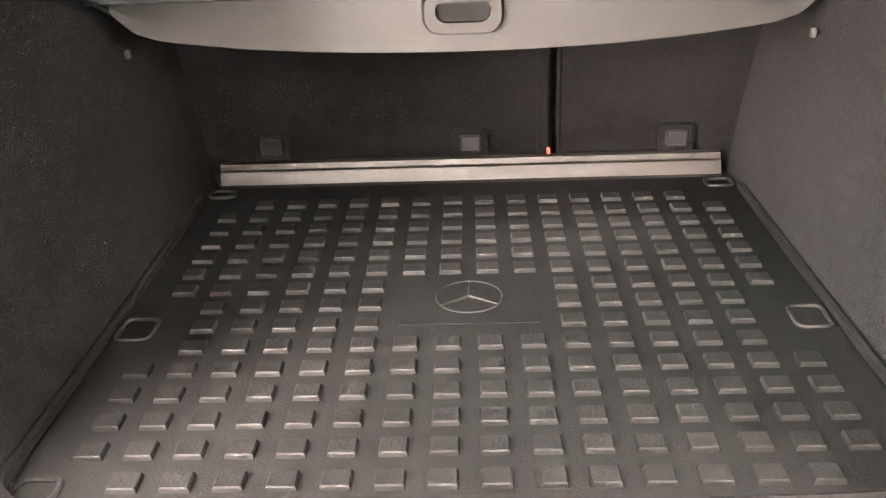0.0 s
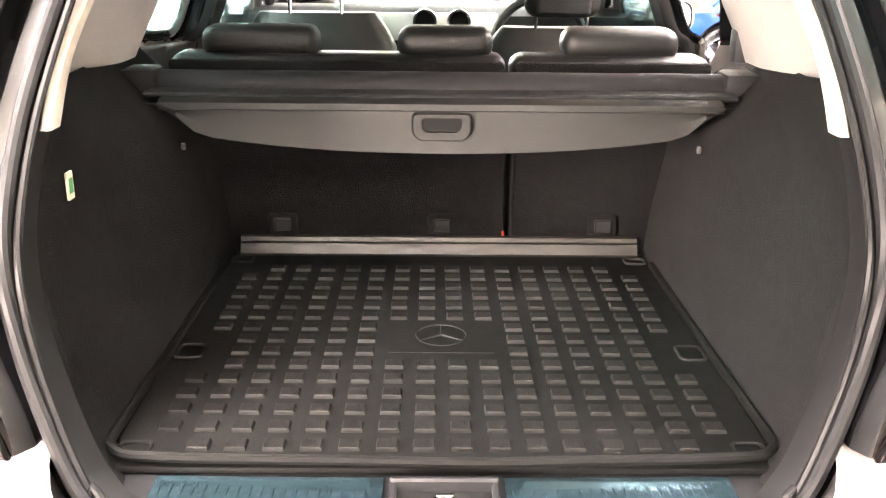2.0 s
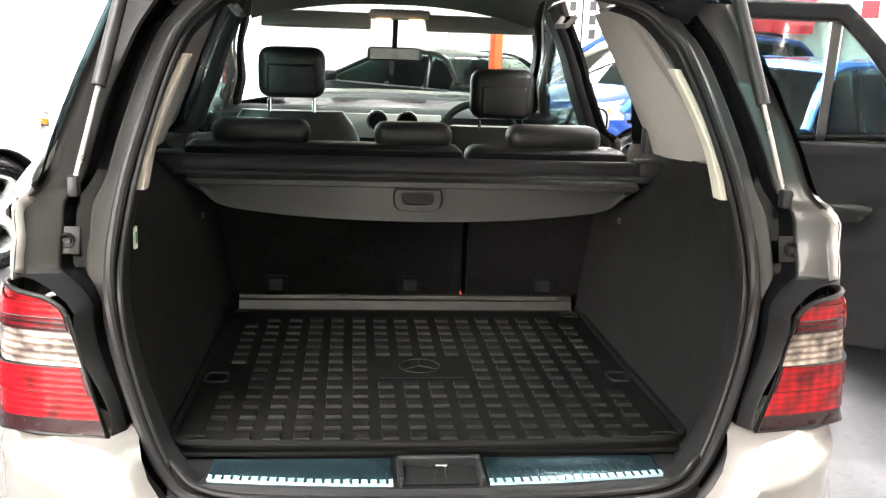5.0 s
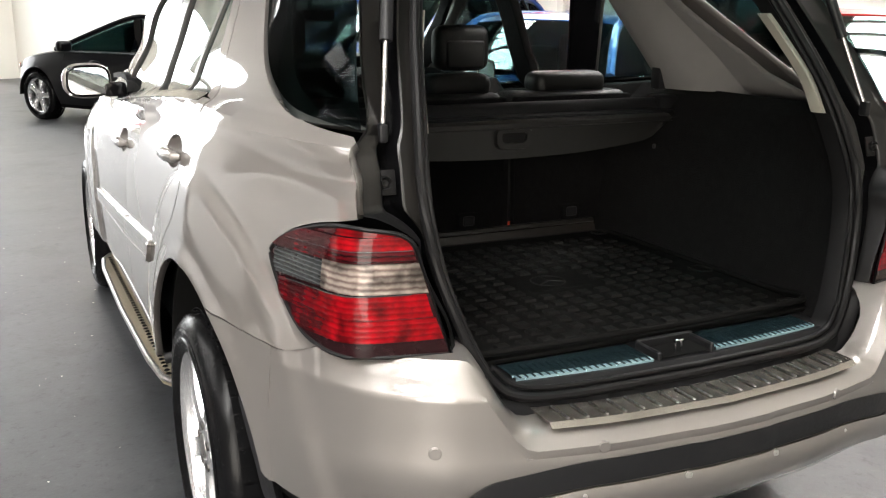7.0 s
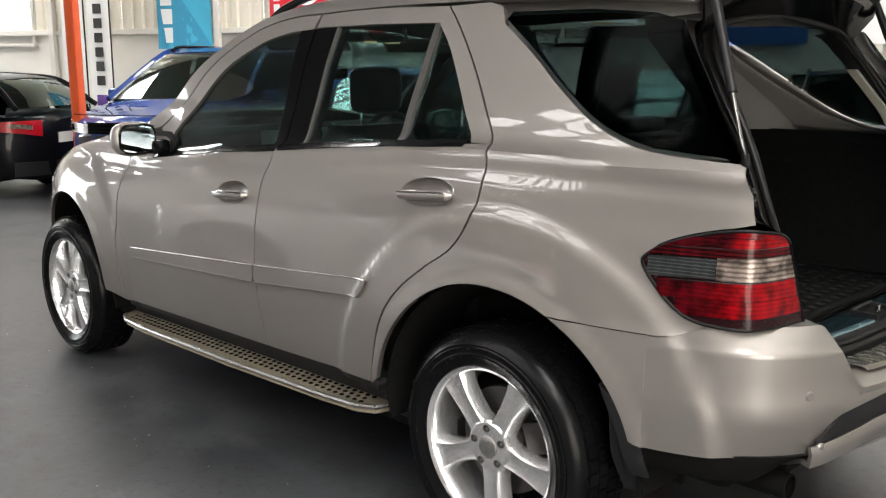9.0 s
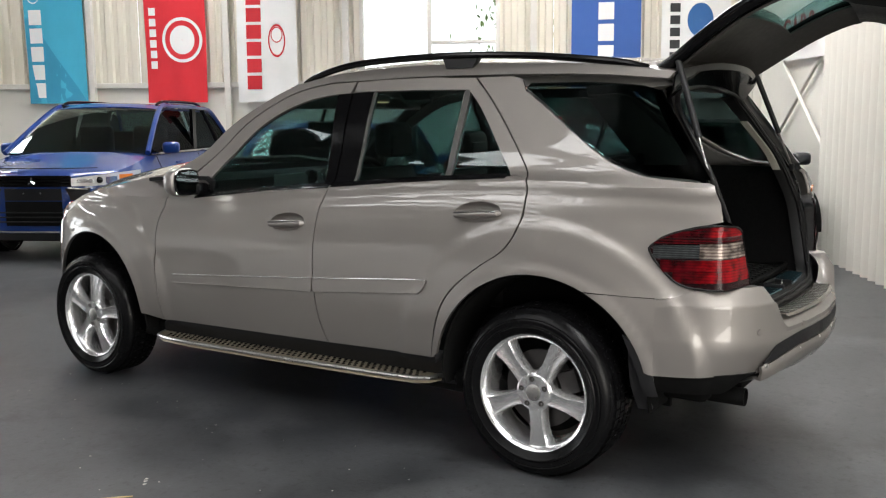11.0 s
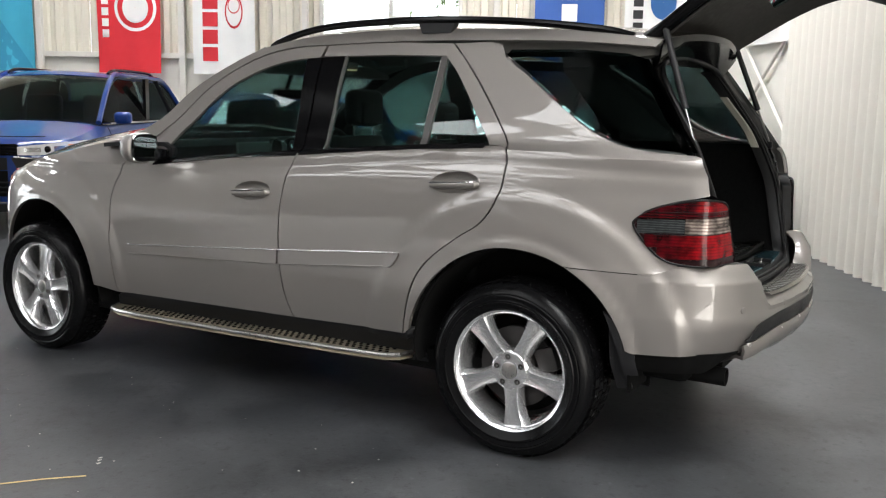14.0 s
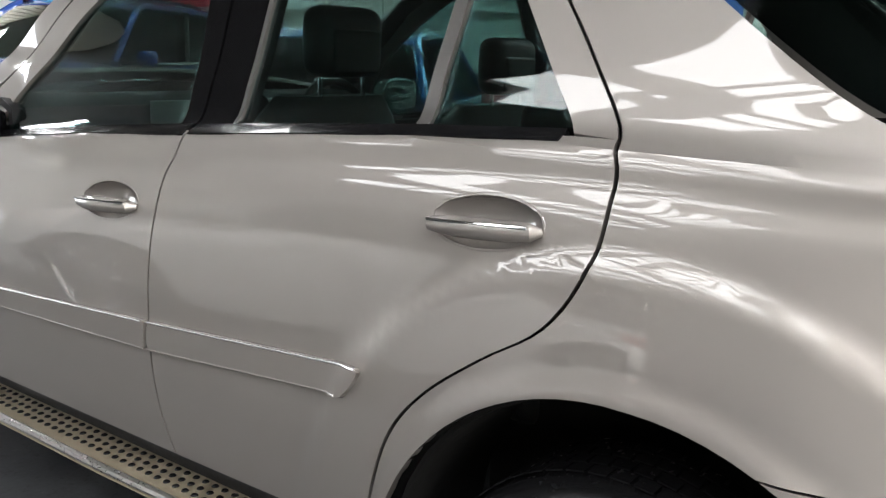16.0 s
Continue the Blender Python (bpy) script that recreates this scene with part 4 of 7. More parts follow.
# boot interior
part("boot_floor", box(-0.56, 0.56, -0.60, 0.34, 0.70, 0.738), CARPET, suv)
for s in (-1, 1):
    rows = [[(s * (seal_pt(max(z, 0.722))[0] - 0.013), seal_pt(max(z, 0.722))[1] + 0.045, z) for z in (0.725, 0.76, 0.86, 0.98, 1.10, 1.19, 1.225)]]
    for y, wl, wm, wt in ((-0.52, 0.50, 0.588, 0.570), (-0.45, 0.50, 0.590, 0.600), (-0.25, 0.495, 0.585, 0.625), (0.0, 0.49, 0.545, 0.640), (0.20, 0.49, 0.525, 0.655), (0.36, 0.49, 0.525, 0.660)):
        rows.append([(s * w, y, z) for w, z in ((wl - 0.01, 0.725), (wl, 0.76), (wm - 0.025, 0.86), (wm - 0.005, 0.98), (wm + 0.01, 1.10), (wt, 1.19), (wt + 0.035, 1.225))])
    sw = part("boot_side_trim", thick(grid(rows), 0.01), CARPET, suv, "black carpeted boot side")
    # quarter lining, pale cloth with the window's opening below its upper edge
    panel("quarter_lining", [(-0.56, 1.225), (-0.52, 1.232), (-0.36, 1.245), (-0.22, 1.29), (-0.06, 1.385), (0.10, 1.50), (0.22, 1.585), (0.26, 1.60), (0.47, 1.60), (0.33, 1.42), (0.20, 1.225)], LINER, suv, s, -0.075, 0.01, "pale grey quarter lining")
    panel("quarter_lining", [(-0.40, 1.60), (-0.36, 1.66), (0.0, 1.68), (0.47, 1.68), (0.47, 1.60), (0.20, 1.615), (-0.1, 1.61), (-0.30, 1.59)], LINER, suv, s, -0.07, 0.01)
    # moulded lining of the rear roof pillar, from the opening to the door
    rows = []
    for k in range(13):
        z = 1.222 + 0.36 * k / 12
        u = k / 12
        yr_, yf_ = -0.17 + 0.35 * u, 0.21 + 0.26 * u
        row = []
        for f in (0, 0.1, 0.2, 0.32, 0.46, 0.6, 0.75, 0.88, 0.95, 1.0):
            y = yr_ + (yf_ - yr_) * f
            x = (half_width(y, z) - 0.068) * (1 - smoothstep(0.0, 0.62, f)) + (0.638 - 0.115 * u) * smoothstep(0.0, 0.62, f)
            row.append((s * (x + 0.025 * smoothstep(0.85, 1.0, f)), y, z))
        rows.append(row)
    part("pillar_lining", thick(grid(rows), 0.006), LINER, suv, "pale grey roof pillar lining")
    # inner lining of the doors and pillars
    if s < 0:
        panel("door_lining", [(0.56, 0.45), (0.54, 0.70), (0.40, 0.88), (0.22, 1.0), (0.20, 1.20), (0.50, 1.195), (1.1, 1.15), (1.1, 0.45)], DARKTRIM, suv, s, -0.075, 0.02)
    panel("door_lining", [(1.14, 0.45), (1.14, 1.15), (1.54, 1.11), (2.05, 1.06), (2.25, 0.5)], DARKTRIM, suv, s, -0.075, 0.02)
    panel("pillar_lining", [(1.08, 0.5), (1.08, 1.62), (1.20, 1.62), (1.22, 0.5)], DARKTRIM, suv, s, -0.06, 0.03)
    panel("pillar_lining", [(1.30, 1.66), (1.55, 1.58), (1.75, 1.48), (2.05, 1.22), (2.2, 1.16), (2.2, 1.20), (2.0, 1.36), (1.75, 1.54), (1.55, 1.63)], DARKTRIM, suv, s, -0.04, 0.02)
# load cover and its housing
part("cover_housing", tube([(-0.60, 0.165, 1.158), (0.60, 0.165, 1.158)], 0.036, 14), DARKTRIM, suv, "black load cover housing")
part("cover_tray", box(-0.60, 0.60, 0.07, 0.16, 1.150, 1.162, 0.004, 1), DARKTRIM, suv)
part("cover_cap", box(0.585, 0.66, 0.12, 0.205, 1.13, 1.20, 0.012), DARKTRIM, suv)
part("cover_cap", box(-0.66, -0.585, 0.12, 0.205, 1.13, 1.20, 0.012), DARKTRIM, suv)
rows = []
for k in range(-16, 17):
    a = k / 16
    x = 0.56 * a
    zb = 1.052 + 0.045 * abs(a) ** 2.4 + 0.05 * smoothstep(0.84, 1.0, abs(a))
    zt = 1.1475
    rows.append([(x, 0.080, zt + 0.008), (x, 0.048, zt + 0.006), (x, 0.038, zt), (x, 0.036, zt - 0.012), (x, 0.031, zt - 0.013), (x, 0.027 + 0.01 * abs(a), (zb + zt - 0.013) / 2), (x, 0.022 + 0.01 * abs(a), zb)])
cov = part("load_cover", thick(grid(rows), 0.005), COVER, suv, "dark grey retracted load cover")
o = fillet([(-0.060, 1.135), (0.060, 1.135), (0.060, 1.093), (0.045, 1.078), (-0.045, 1.078), (-0.060, 1.093)], 0.012)
i_ = fillet([(-0.040, 1.125), (0.040, 1.125), (0.040, 1.105), (0.030, 1.096), (-0.030, 1.096), (-0.040, 1.105)], 0.008)
part("cover_handle", thick(grid([[(a, 0.0225, b) for a, b in o], [(a, 0.012, b) for a, b in [(q[0] * 0.93, 1.107 + (q[1] - 1.107) * 0.9) for q in o]], [(a, 0.012, b) for a, b in i_], [(a, 0.026, b) for a, b in i_]], close_v=True), 0.002), COVER, cov)
part("handle_hole", thick(grid([[(-0.038, 0.0215, 1.098), (0.038, 0.0215, 1.098)], [(-0.038, 0.0215, 1.124), (0.038, 0.0215, 1.124)]]), 0.002), UNDER, cov)
# rear seat back, in two parts, with low headrests
for x0, x1 in ((-0.62, 0.150), (0.160, 0.62)):
    sb = part("rear_seat_back", box(x0, x1, 0.335, 0.46, 0.62, 1.205, 0.03, 3), LEATHER, suv, "black leather rear seat back")
    part("carpet_back", box(x0 + 0.008, x1 - 0.008, 0.312, 0.336, 0.70, 1.195, 0.008, 2), CARPET, sb)
part("seat_join", box(0.128, 0.150, 0.306, 0.313, 0.74, 1.18, 0.003, 1), CARPET, suv)
part("seat_join", box(0.164, 0.174, 0.306, 0.313, 0.74, 1.18, 0.003, 1), CARPET, suv)
for x, w in ((-0.415, 0.135), (0.01, 0.11), (0.415, 0.135)):
    part("headrest", box(x - w, x + w, 0.36, 0.47, 1.19, 1.265, 0.032, 4), LEATHER, suv, "low black leather headrest")
for x in (-0.37, 0.005, 0.385):
    br = part("anchor_bracket", box(x - 0.035, x + 0.035, 0.296, 0.310, 0.785, 0.842, 0.01, 2), CARPET, suv)
    part("anchor_slot", box(x - 0.02, x + 0.02, 0.292, 0.2975, 0.80, 0.832, 0.004, 1), TRIM_BLACK, br)
part("warning_tag", box(0.147, 0.153, 0.298, 0.301, 0.788, 0.802), mat("red_tag", (0.6, 0.05, 0.02), 0.5), suv)
part("belt_reel", box(0.612, 0.645, 0.17, 0.215, 1.215, 1.285, 0.006), TRIM_BLACK, suv)
# front seats, dashboard, wheel, mirror, visors
for x, zh, zs in ((-0.375, 1.370, 1.235), (0.375, 1.315, 1.195)):
    rows = []
    for k in range(13):
        u = k / 12
        z = 0.60 + (zs - 0.60) * u
        w = 0.235 + 0.015 * math.sin(math.pi * u) - 0.055 * smoothstep(0.86, 1.0, u)
        d = 0.075 - 0.035 * smoothstep(0.85, 1.0, u)
        y = 1.22 - 0.07 * u
        rows.append([(x + w * cx, y + d * cy, z) for cx, cy in ((-1, 0.4), (-0.96, -0.5), (-0.8, -0.9), (-0.4, -1), (0.4, -1), (0.8, -0.9), (0.96, -0.5), (1, 0.4), (0.9, 1.0), (0.5, 0.8), (-0.5, 0.8), (-0.9, 1.0))])
    bm = grid(rows, close_v=True)
    bm.verts.ensure_lookup_table()
    bm.faces.new(bm.verts[-12:])
    seat = part("front_seat", bm, LEATHER, suv, "black leather front seat", sharp=0.9)
    part("seat_cushion", box(x - 0.25, x + 0.25, 1.20, 1.72, 0.55, 0.72, 0.05, 3), LEATHER, seat)
    part("headrest", box(x - 0.116, x + 0.116, 1.065, 1.165, zh - 0.088, zh + 0.088, 0.042, 4), LEATHER, seat, "black leather headrest")
    part("headrest_panel", box(x - 0.082, x + 0.082, 1.056, 1.080, zh - 0.078, zh + 0.030, 0.011, 3), LEATHER, seat)
    for d in (-0.078, 0.078):
        part("headrest_post", tube([(x + d, 1.115, zs - 0.03), (x + d, 1.115, zh - 0.07)], 0.0065), CHROME, seat)
rows = [[(x, y - 0.06 * math.cos(x * 2.2) * 0, z) for x in [-0.78 + 0.13 * k for k in range(13)]] for y, z in ((2.02, 0.70), (2.00, 0.98), (2.01, 1.155), (2.06, 1.180), (2.30, 1.178), (2.52, 1.160))]
dash = part("dashboard", thick(grid(rows), 0.02), DARKTRIM, suv, "black dashboard")
part("fascia_panel", box(-0.34, 0.24, 1.975, 1.994, 1.06, 1.168, 0.006, 2), mat("fascia_silver", (0.42, 0.41, 0.39), 0.4, 0.3, 0.06), dash, "silver fascia panel")
for x in (-0.05, 0.085):
    part("air_vent", lathe([(0.0, 0.01), (0.036, 0.01), (0.038, -0.012), (0.047, -0.014), (0.050, 0.01)], 28), CHROME, dash, "round bright-rimmed air vent", m=pose(x, 1.970, 1.136, 0, 0, 90))
    part("vent_core", lathe([(0.0, 0.002), (0.037, 0.002), (0.037, 0.02)], 20), UNDER, dash, m=pose(x, 1.966, 1.136, 0, 0, 90))
sw = part("steering_wheel", tube([(0.40 + 0.18 * math.cos(a), 1.86 - 0.06 * math.sin(a) * -1, 1.06 + 0.17 * math.sin(a)) for a in [2 * math.pi * k / 32 for k in range(33)]], 0.017, 10, caps=False), LEATHER, suv, "black steering wheel")
part("wheel_hub", box(0.26, 0.54, 1.87, 1.93, 1.02, 1.09, 0.02, 2), LEATHER, sw)
mir = part("rear_view_mirror", box(-0.10, 0.14, 1.92, 1.95, 1.405, 1.465, 0.02, 3), DARKTRIM, suv, "interior mirror")
part("mirror_face", box(-0.09, 0.13, 1.916, 1.9195, 1.411, 1.459, 0.0015, 1), mat("mirror_silver", (0.06, 0.065, 0.065), 0.02, 1.0, 0.01), mir)
part("mirror_stem", tube([(0.02, 1.94, 1.46), (0.02, 1.88, 1.60)], 0.012), DARKTRIM, mir)
for x0, x1 in ((-0.53, -0.09), (0.13, 0.58)):
    part("sun_visor", box(x0, x1, -0.012, 0.012, -0.038, 0.038, 0.010, 3), mat("visor_vinyl", (0.22, 0.21, 0.20), 0.7) if "visor_vinyl" not in bpy.data.materials else bpy.data.materials["visor_vinyl"], suv, "grey sun visor", m=pose(0, 1.64, 1.565, -35))
con = part("roof_console", box(-0.10, 0.14, 1.52, 1.70, 1.575, 1.612, 0.012, 2), LINER, suv, "pale roof console with reading lamps")
WARM = bpy.data.materials.new("reading_lamp_glow")
WARM.use_nodes = True
WARM.node_tree.nodes["Principled BSDF"].inputs["Emission Color"].default_value = (1, 0.62, 0.32, 1)
WARM.node_tree.nodes["Principled BSDF"].inputs["Emission Strength"].default_value = 0.9
for x in (-0.045, 0.085):
    part("reading_lamp", box(x - 0.03, x + 0.03, 1.512, 1.55, 1.566, 1.574, 0.003, 1), WARM, con, "lit reading lamp")
part("courtesy_lamp", box(0.36, 0.44, 0.55, 0.63, 1.632, 1.640, 0.003, 1), WARM, suv, "lit rear courtesy lamp")
for s in (-1, 1):
    part("grab_handle", tube([(s * 0.545, 0.95, 1.585), (s * 0.52, 0.93, 1.555), (s * 0.52, 0.78, 1.555), (s * 0.545, 0.76, 1.585)], 0.009, 8), LINER, suv)
# floor pan and inner arches
part("floor_pan", box(-0.80, 0.80, -0.25, 3.3, 0.26, 0.36, 0.02), UNDER, suv)
part("spare_well", box(-0.55, 0.55, -0.72, -0.25, 0.40, 0.69), UNDER, suv)
part("bulkhead", box(-0.72, 0.72, 2.25, 2.35, 0.36, 1.14), UNDER, suv)
for hub in (0.0, WHEELBASE):
    for s in (-1, 1):
        rows = []
        for k in range(19):
            a = radians(-8 + 196 * k / 18)
            yy, zz = hub + 0.02 + 0.464 * math.cos(a), 0.385 + 0.464 * math.sin(a)
            rows.append([(s * x, yy, zz) for x in (min(0.89, half_width(yy, zz) - 0.02), 0.60)])
        part("wheel_housing", thick(grid(rows), 0.01), UNDER, suv)
        part("housing_wall", box(s * 0.595 - 0.01, s * 0.595 + 0.01, hub - 0.45, hub + 0.45, 0.30, 0.84), UNDER, suv)

# ---- wheels ----
def wheel(parent, name, side, y, r_rim=0.245, label="five-spoke silver alloy wheel", x=0.918, R=TYRE_R, z=None, spin=0, tyre_w=0.24, rim=ALLOY, spokes=5):
    """x: outer face of the tyre"""
    z = R if z is None else z
    root = part(name, lathe([(r_rim - 0.006, 0.02), (r_rim + 0.012, 0.006), (r_rim + 0.030, -0.001), (r_rim + 0.034, -0.0045), (r_rim + 0.040, -0.0045), (r_rim + 0.044, -0.001), (r_rim + 0.060, -0.003), (R - 0.052, -0.003), (R - 0.046, 0.001), (R - 0.041, -0.001), (R - 0.028, 0.006), (R - 0.010, 0.022), (R - 0.003, 0.045), (R, 0.08), (R, tyre_w - 0.08), (R - 0.003, tyre_w - 0.045), (R - 0.028, tyre_w - 0.006), (r_rim, tyre_w - 0.02)], 64), RUBBER, parent, "black tyre" if parent is suv else "", m=pose(side * x, y, z, 0, 0, 0) @ Matrix.Diagonal((-side, 1, 1, 1)))
    root["label"] = label
    # tread blocks
    bm = bmesh.new()
    for ring_, n in ((0.062, 56), (0.105, 56), (0.148, 56), (0.19, 56)):
        for k in range(n):
            a = 2 * math.pi * (k + (0.5 if ring_ in (0.105, 0.19) else 0)) / n
            m = Matrix.Rotation(a, 4, "X") @ Matrix.Translation((ring_, 0, R + 0.001))
            w, l, h = 0.018, 0.0165, 0.003
            vs = [bm.verts.new(m @ Vector(q)) for q in ((-w, -l, 0), (w, -l, 0), (w, l, 0), (-w, l, 0), (-w, -l, h), (w, -l, h), (w, l, h), (-w, l, h))]
            for q in ((4, 5, 6, 7), (0, 1, 5, 4), (1, 2, 6, 5), (2, 3, 7, 6), (3, 0, 4, 7)):
                bm.faces.new([vs[i] for i in q])
    part("tread", bm, RUBBER, root, smooth=False)
    rm = part("rim", lathe([(r_rim - 0.028, 0.15), (r_rim - 0.025, 0.11), (r_rim - 0.019, 0.05), (r_rim - 0.015, 0.024), (r_rim - 0.009, 0.016), (r_rim + 0.001, 0.010), (r_rim + 0.002, 0.016), (r_rim - 0.006, 0.03)], 64), rim, root, "bright alloy rim")
    # spokes: broad at the hub and the rim, waisted, with a raised crest
    for k in range(spokes):
        a = 2 * math.pi * k / spokes + spin
        rows = []
        for i in range(9):
            t = i / 8
            r = 0.05 + (r_rim - 0.013 - 0.05) * t
            hw = (0.040 - 0.012 * math.sin(math.pi * min(1, t * 1.05)) + 0.012 * t) * (5 / spokes) ** 0.8
            fx = 0.030 - 0.004 * math.sin(math.pi * t) + 0.0 * t
            rows.append([(fx + 0.05, -hw * 1.05, r), (fx + 0.012, -hw, r), (fx - 0.002, -hw * 0.78, r), (fx + 0.003, -hw * 0.42, r), (fx + 0.003, hw * 0.42, r), (fx - 0.002, hw * 0.78, r), (fx + 0.012, hw, r), (fx + 0.05, hw * 1.05, r)])
        bm = grid(rows)
        bm.transform(Matrix.Rotation(a, 4, "X"))
        part("spoke", bm, rim, root, sharp=0.9)
    part("hub_face", lathe([(0.0, 0.028), (0.034, 0.028), (0.036, 0.024), (0.072, 0.026), (0.082, 0.034), (0.086, 0.06)], 40), rim, root)
    if parent is suv:
        part("hub_cap", lathe([(0.0, 0.018), (0.026, 0.0185), (0.032, 0.022), (0.033, 0.03)], 32), STEEL, root, "round hub cap")
        for k in range(5):
            a = 2 * math.pi * (k + 0.5) / 5 + spin
            part("wheel_bolt", lathe([(0.0, 0.027), (0.007, 0.0225), (0.0115, 0.0215), (0.0125, 0.026)], 12), DISC, root, m=Matrix.Translation((0, -0.056 * math.sin(a), 0.056 * math.cos(a))))
            a += 0.3
    part("brake_disc", lathe([(0.05, 0.10), (0.165, 0.10), (0.165, 0.125), (0.05, 0.125)], 40), DISC, root)
    part("brake_drum", lathe([(0.0, 0.085), (0.085, 0.085), (0.09, 0.10)], 30), DISC, root)
    part("brake_caliper", box(0.075, 0.15, -0.05, 0.05, 0.10, 0.185, 0.015), DISC, root, m=Matrix.Rotation(radians(70), 4, "X"))
    part("wheel_back", lathe([(0.0, 0.16), (r_rim - 0.045, 0.16)], 40), UNDER, root)
    return root


for s in (-1, 1):
    wheel(suv, "wheel", s, HUB_Y, spin=radians(30 if s < 0 else 10))
    wheel(suv, "wheel", s, HUB_Y + WHEELBASE, spin=radians(8))
    panel("mud_flap", [(-0.36, 0.62), (-0.41, 0.60), (-0.445, 0.335), (-0.39, 0.335), (-0.37, 0.45)], TRIM_BLACK, suv, s, -0.03, 0.02, "black mud flap")
    panel("arch_lip", [(-0.35, 0.64), (-0.405, 0.50), (-0.43, 0.40), (-0.48, 0.40), (-0.46, 0.50), (-0.40, 0.60)], TRIM_BLACK, suv, s, -0.004, 0.02)
    # running board with a studded tread
    st = []
    for y, x1 in ((0.53, 0.80), (0.56, 0.885), (0.62, 0.915), (0.80, 0.930), (1.4, 0.942), (2.1, 0.938), (2.30, 0.920), (2.38, 0.885), (2.42, 0.80)):
        z = 0.338 - 0.030 * (y - 0.5) / 1.9
        st.append([(s * 0.80, y, z - 0.03), (s * 0.80, y, z), (s * (x1 - 0.014), y, z), (s * (x1 - 0.010), y, z - 0.03)])
    board = part("running_board", grid(st), mat("board_tread_plate", (0.42, 0.36, 0.26), 0.35, 0.6, 0.12, 30.0) if s < 0 else bpy.data.materials["board_tread_plate"], suv, "bright running board with studded tread")
    edge = [(s * (r[2][0] * s + 0.006), r[2][1], r[2][2] - 0.006) for r in st]
    part("board_edge", tube(edge, 0.011, 8), STEEL, board, "polished edge strip")
    stud = None
    for row in range(3):
        for k in range(48):
            y = 0.62 + 0.0355 * k + 0.017 * (row % 2)
            z = 0.338 - 0.030 * (y - 0.5) / 1.9 + 0.0005
            x = s * (0.826 + 0.030 * row)
            if stud is None:
                stud = part("rubber_stud", lathe([(0.0, 0.003), (0.007, 0.003), (0.0095, 0.0)], 10, axis="z"), RUBBER, board, m=pose(x, y, z))
            else:
                again(stud, pose(x, y, z), board)

# door handles in their dishes
MIRROR = mat("door_mirror_silver", (0.62, 0.64, 0.65), 0.02, 1.0, 0.01, rvary=0.0)
for s in (-1, 1):
    for y, z in ((1.385, 0.985), (0.305, 1.085)):
        tilt = 0.06
        rows = []
        for k in range(32):
            ang = 2 * math.pi * k / 32
            row = []
            for q, dep in ((1.02, -0.003), (0.995, 0.0006), (0.965, -0.001), (0.88, -0.011), (0.72, -0.024), (0.45, -0.032), (0.02, -0.034)):
                yy, zz = y + 0.116 * q * math.cos(ang), z + 0.048 * q * math.sin(ang) - tilt * 0.116 * q * math.cos(ang)
                row.append((s * (half_width(yy, zz) + dep), yy, zz))
            rows.append(row)
        bm = grid(rows, close_u=True)
        dish = part("handle_dish", bm, PAINT, suv, "recessed handle dish")
        pts = [(s * (half_width(y + d, z - 0.006 - tilt * d) + (0.002 if abs(d) > 0.1 else 0.020 - 0.6 * d * d)), y + d, z - 0.008 - tilt * d) for d in (-0.112, -0.10, -0.06, 0.0, 0.06, 0.10, 0.112)]
        h = part("door_handle", tube(pts, 0.013, 12, radii=[0.007, 0.015, 0.0185, 0.019, 0.0175, 0.013, 0.006]), PAINT, dish, "bow door handle with bright strip")
        part("handle_strip", tube([(p[0] + s * 0.0145, p[1], p[2] + 0.010) for p in pts[1:-1]], 0.003, 6), CHROME, dish)
        if s > 0 and y < 1:
            for o in (dish, ):
                o.matrix_basis = hinge
    # exterior mirrors
    mb = bmesh.new()
    bmesh.ops.create_uvsphere(mb, u_segments=24, v_segments=16, radius=1)
    for v in mb.verts:
        p = v.co.copy()
        q = Vector((math.copysign(abs(p.x) ** 0.75, p.x), math.copysign(abs(p.y) ** 0.9, p.y), math.copysign(abs(p.z) ** 0.75, p.z)))
        v.co = Vector((0.115 * q.x, 0.10 * q.y if q.y > 0 else 0.025 * q.y, 0.085 * q.z))
    mm = part("door_mirror", mb, PAINT, suv, "champagne door mirror", m=pose(s * 0.938, 2.05, 1.158, 0, 0, s * -8) @ Matrix.Scale(0.88, 4))
    part("mirror_glass", box(-0.095, 0.095, -0.030, -0.026, -0.066, 0.066, 0.0018, 1), MIRROR, mm)
    part("mirror_rim", tube([(0.098 * math.copysign(abs(math.cos(a)) ** 0.6, math.cos(a)), -0.026, 0.07 * math.copysign(abs(math.sin(a)) ** 0.6, math.sin(a))) for a in [2 * math.pi * k / 32 for k in range(33)]], 0.007, 6, caps=False), GLOSS_BLACK, mm)
    part("mirror_arm", box(-0.05, 0.06, -0.03, 0.05, -0.05, 0.02, 0.018), GLOSS_BLACK, mm, m=pose(-s * 0.12, -0.01, -0.03))

# ---- boot mat ----
bmat = tagged(new("boot_mat"), "black moulded rubber boot mat with raised square studs", "boot mat")
part("mat_sheet", box(-0.485, 0.485, -0.640, 0.27, 0.739, 0.750, 0.004, 2), MATRUB, bmat)
rows = [[(x * (0.99 if abs(x) > 0.4 else 1), 0.272 + d, z) for x in [-0.472 + 0.0472 * k for k in range(21)]] for d, z in ((-0.010, 0.750), (0.000, 0.752), (0.010, 0.774), (0.016, 0.776), (0.012, 0.779), (0.016, 0.788), (0.028, 0.790))]
STUD = mat("worn_stud_rubber", (0.0052, 0.0049, 0.0046), 0.55, 0, 0.4, 40.0, bump=0.2, bscale=200, rvary=0.12, spec=0.22)
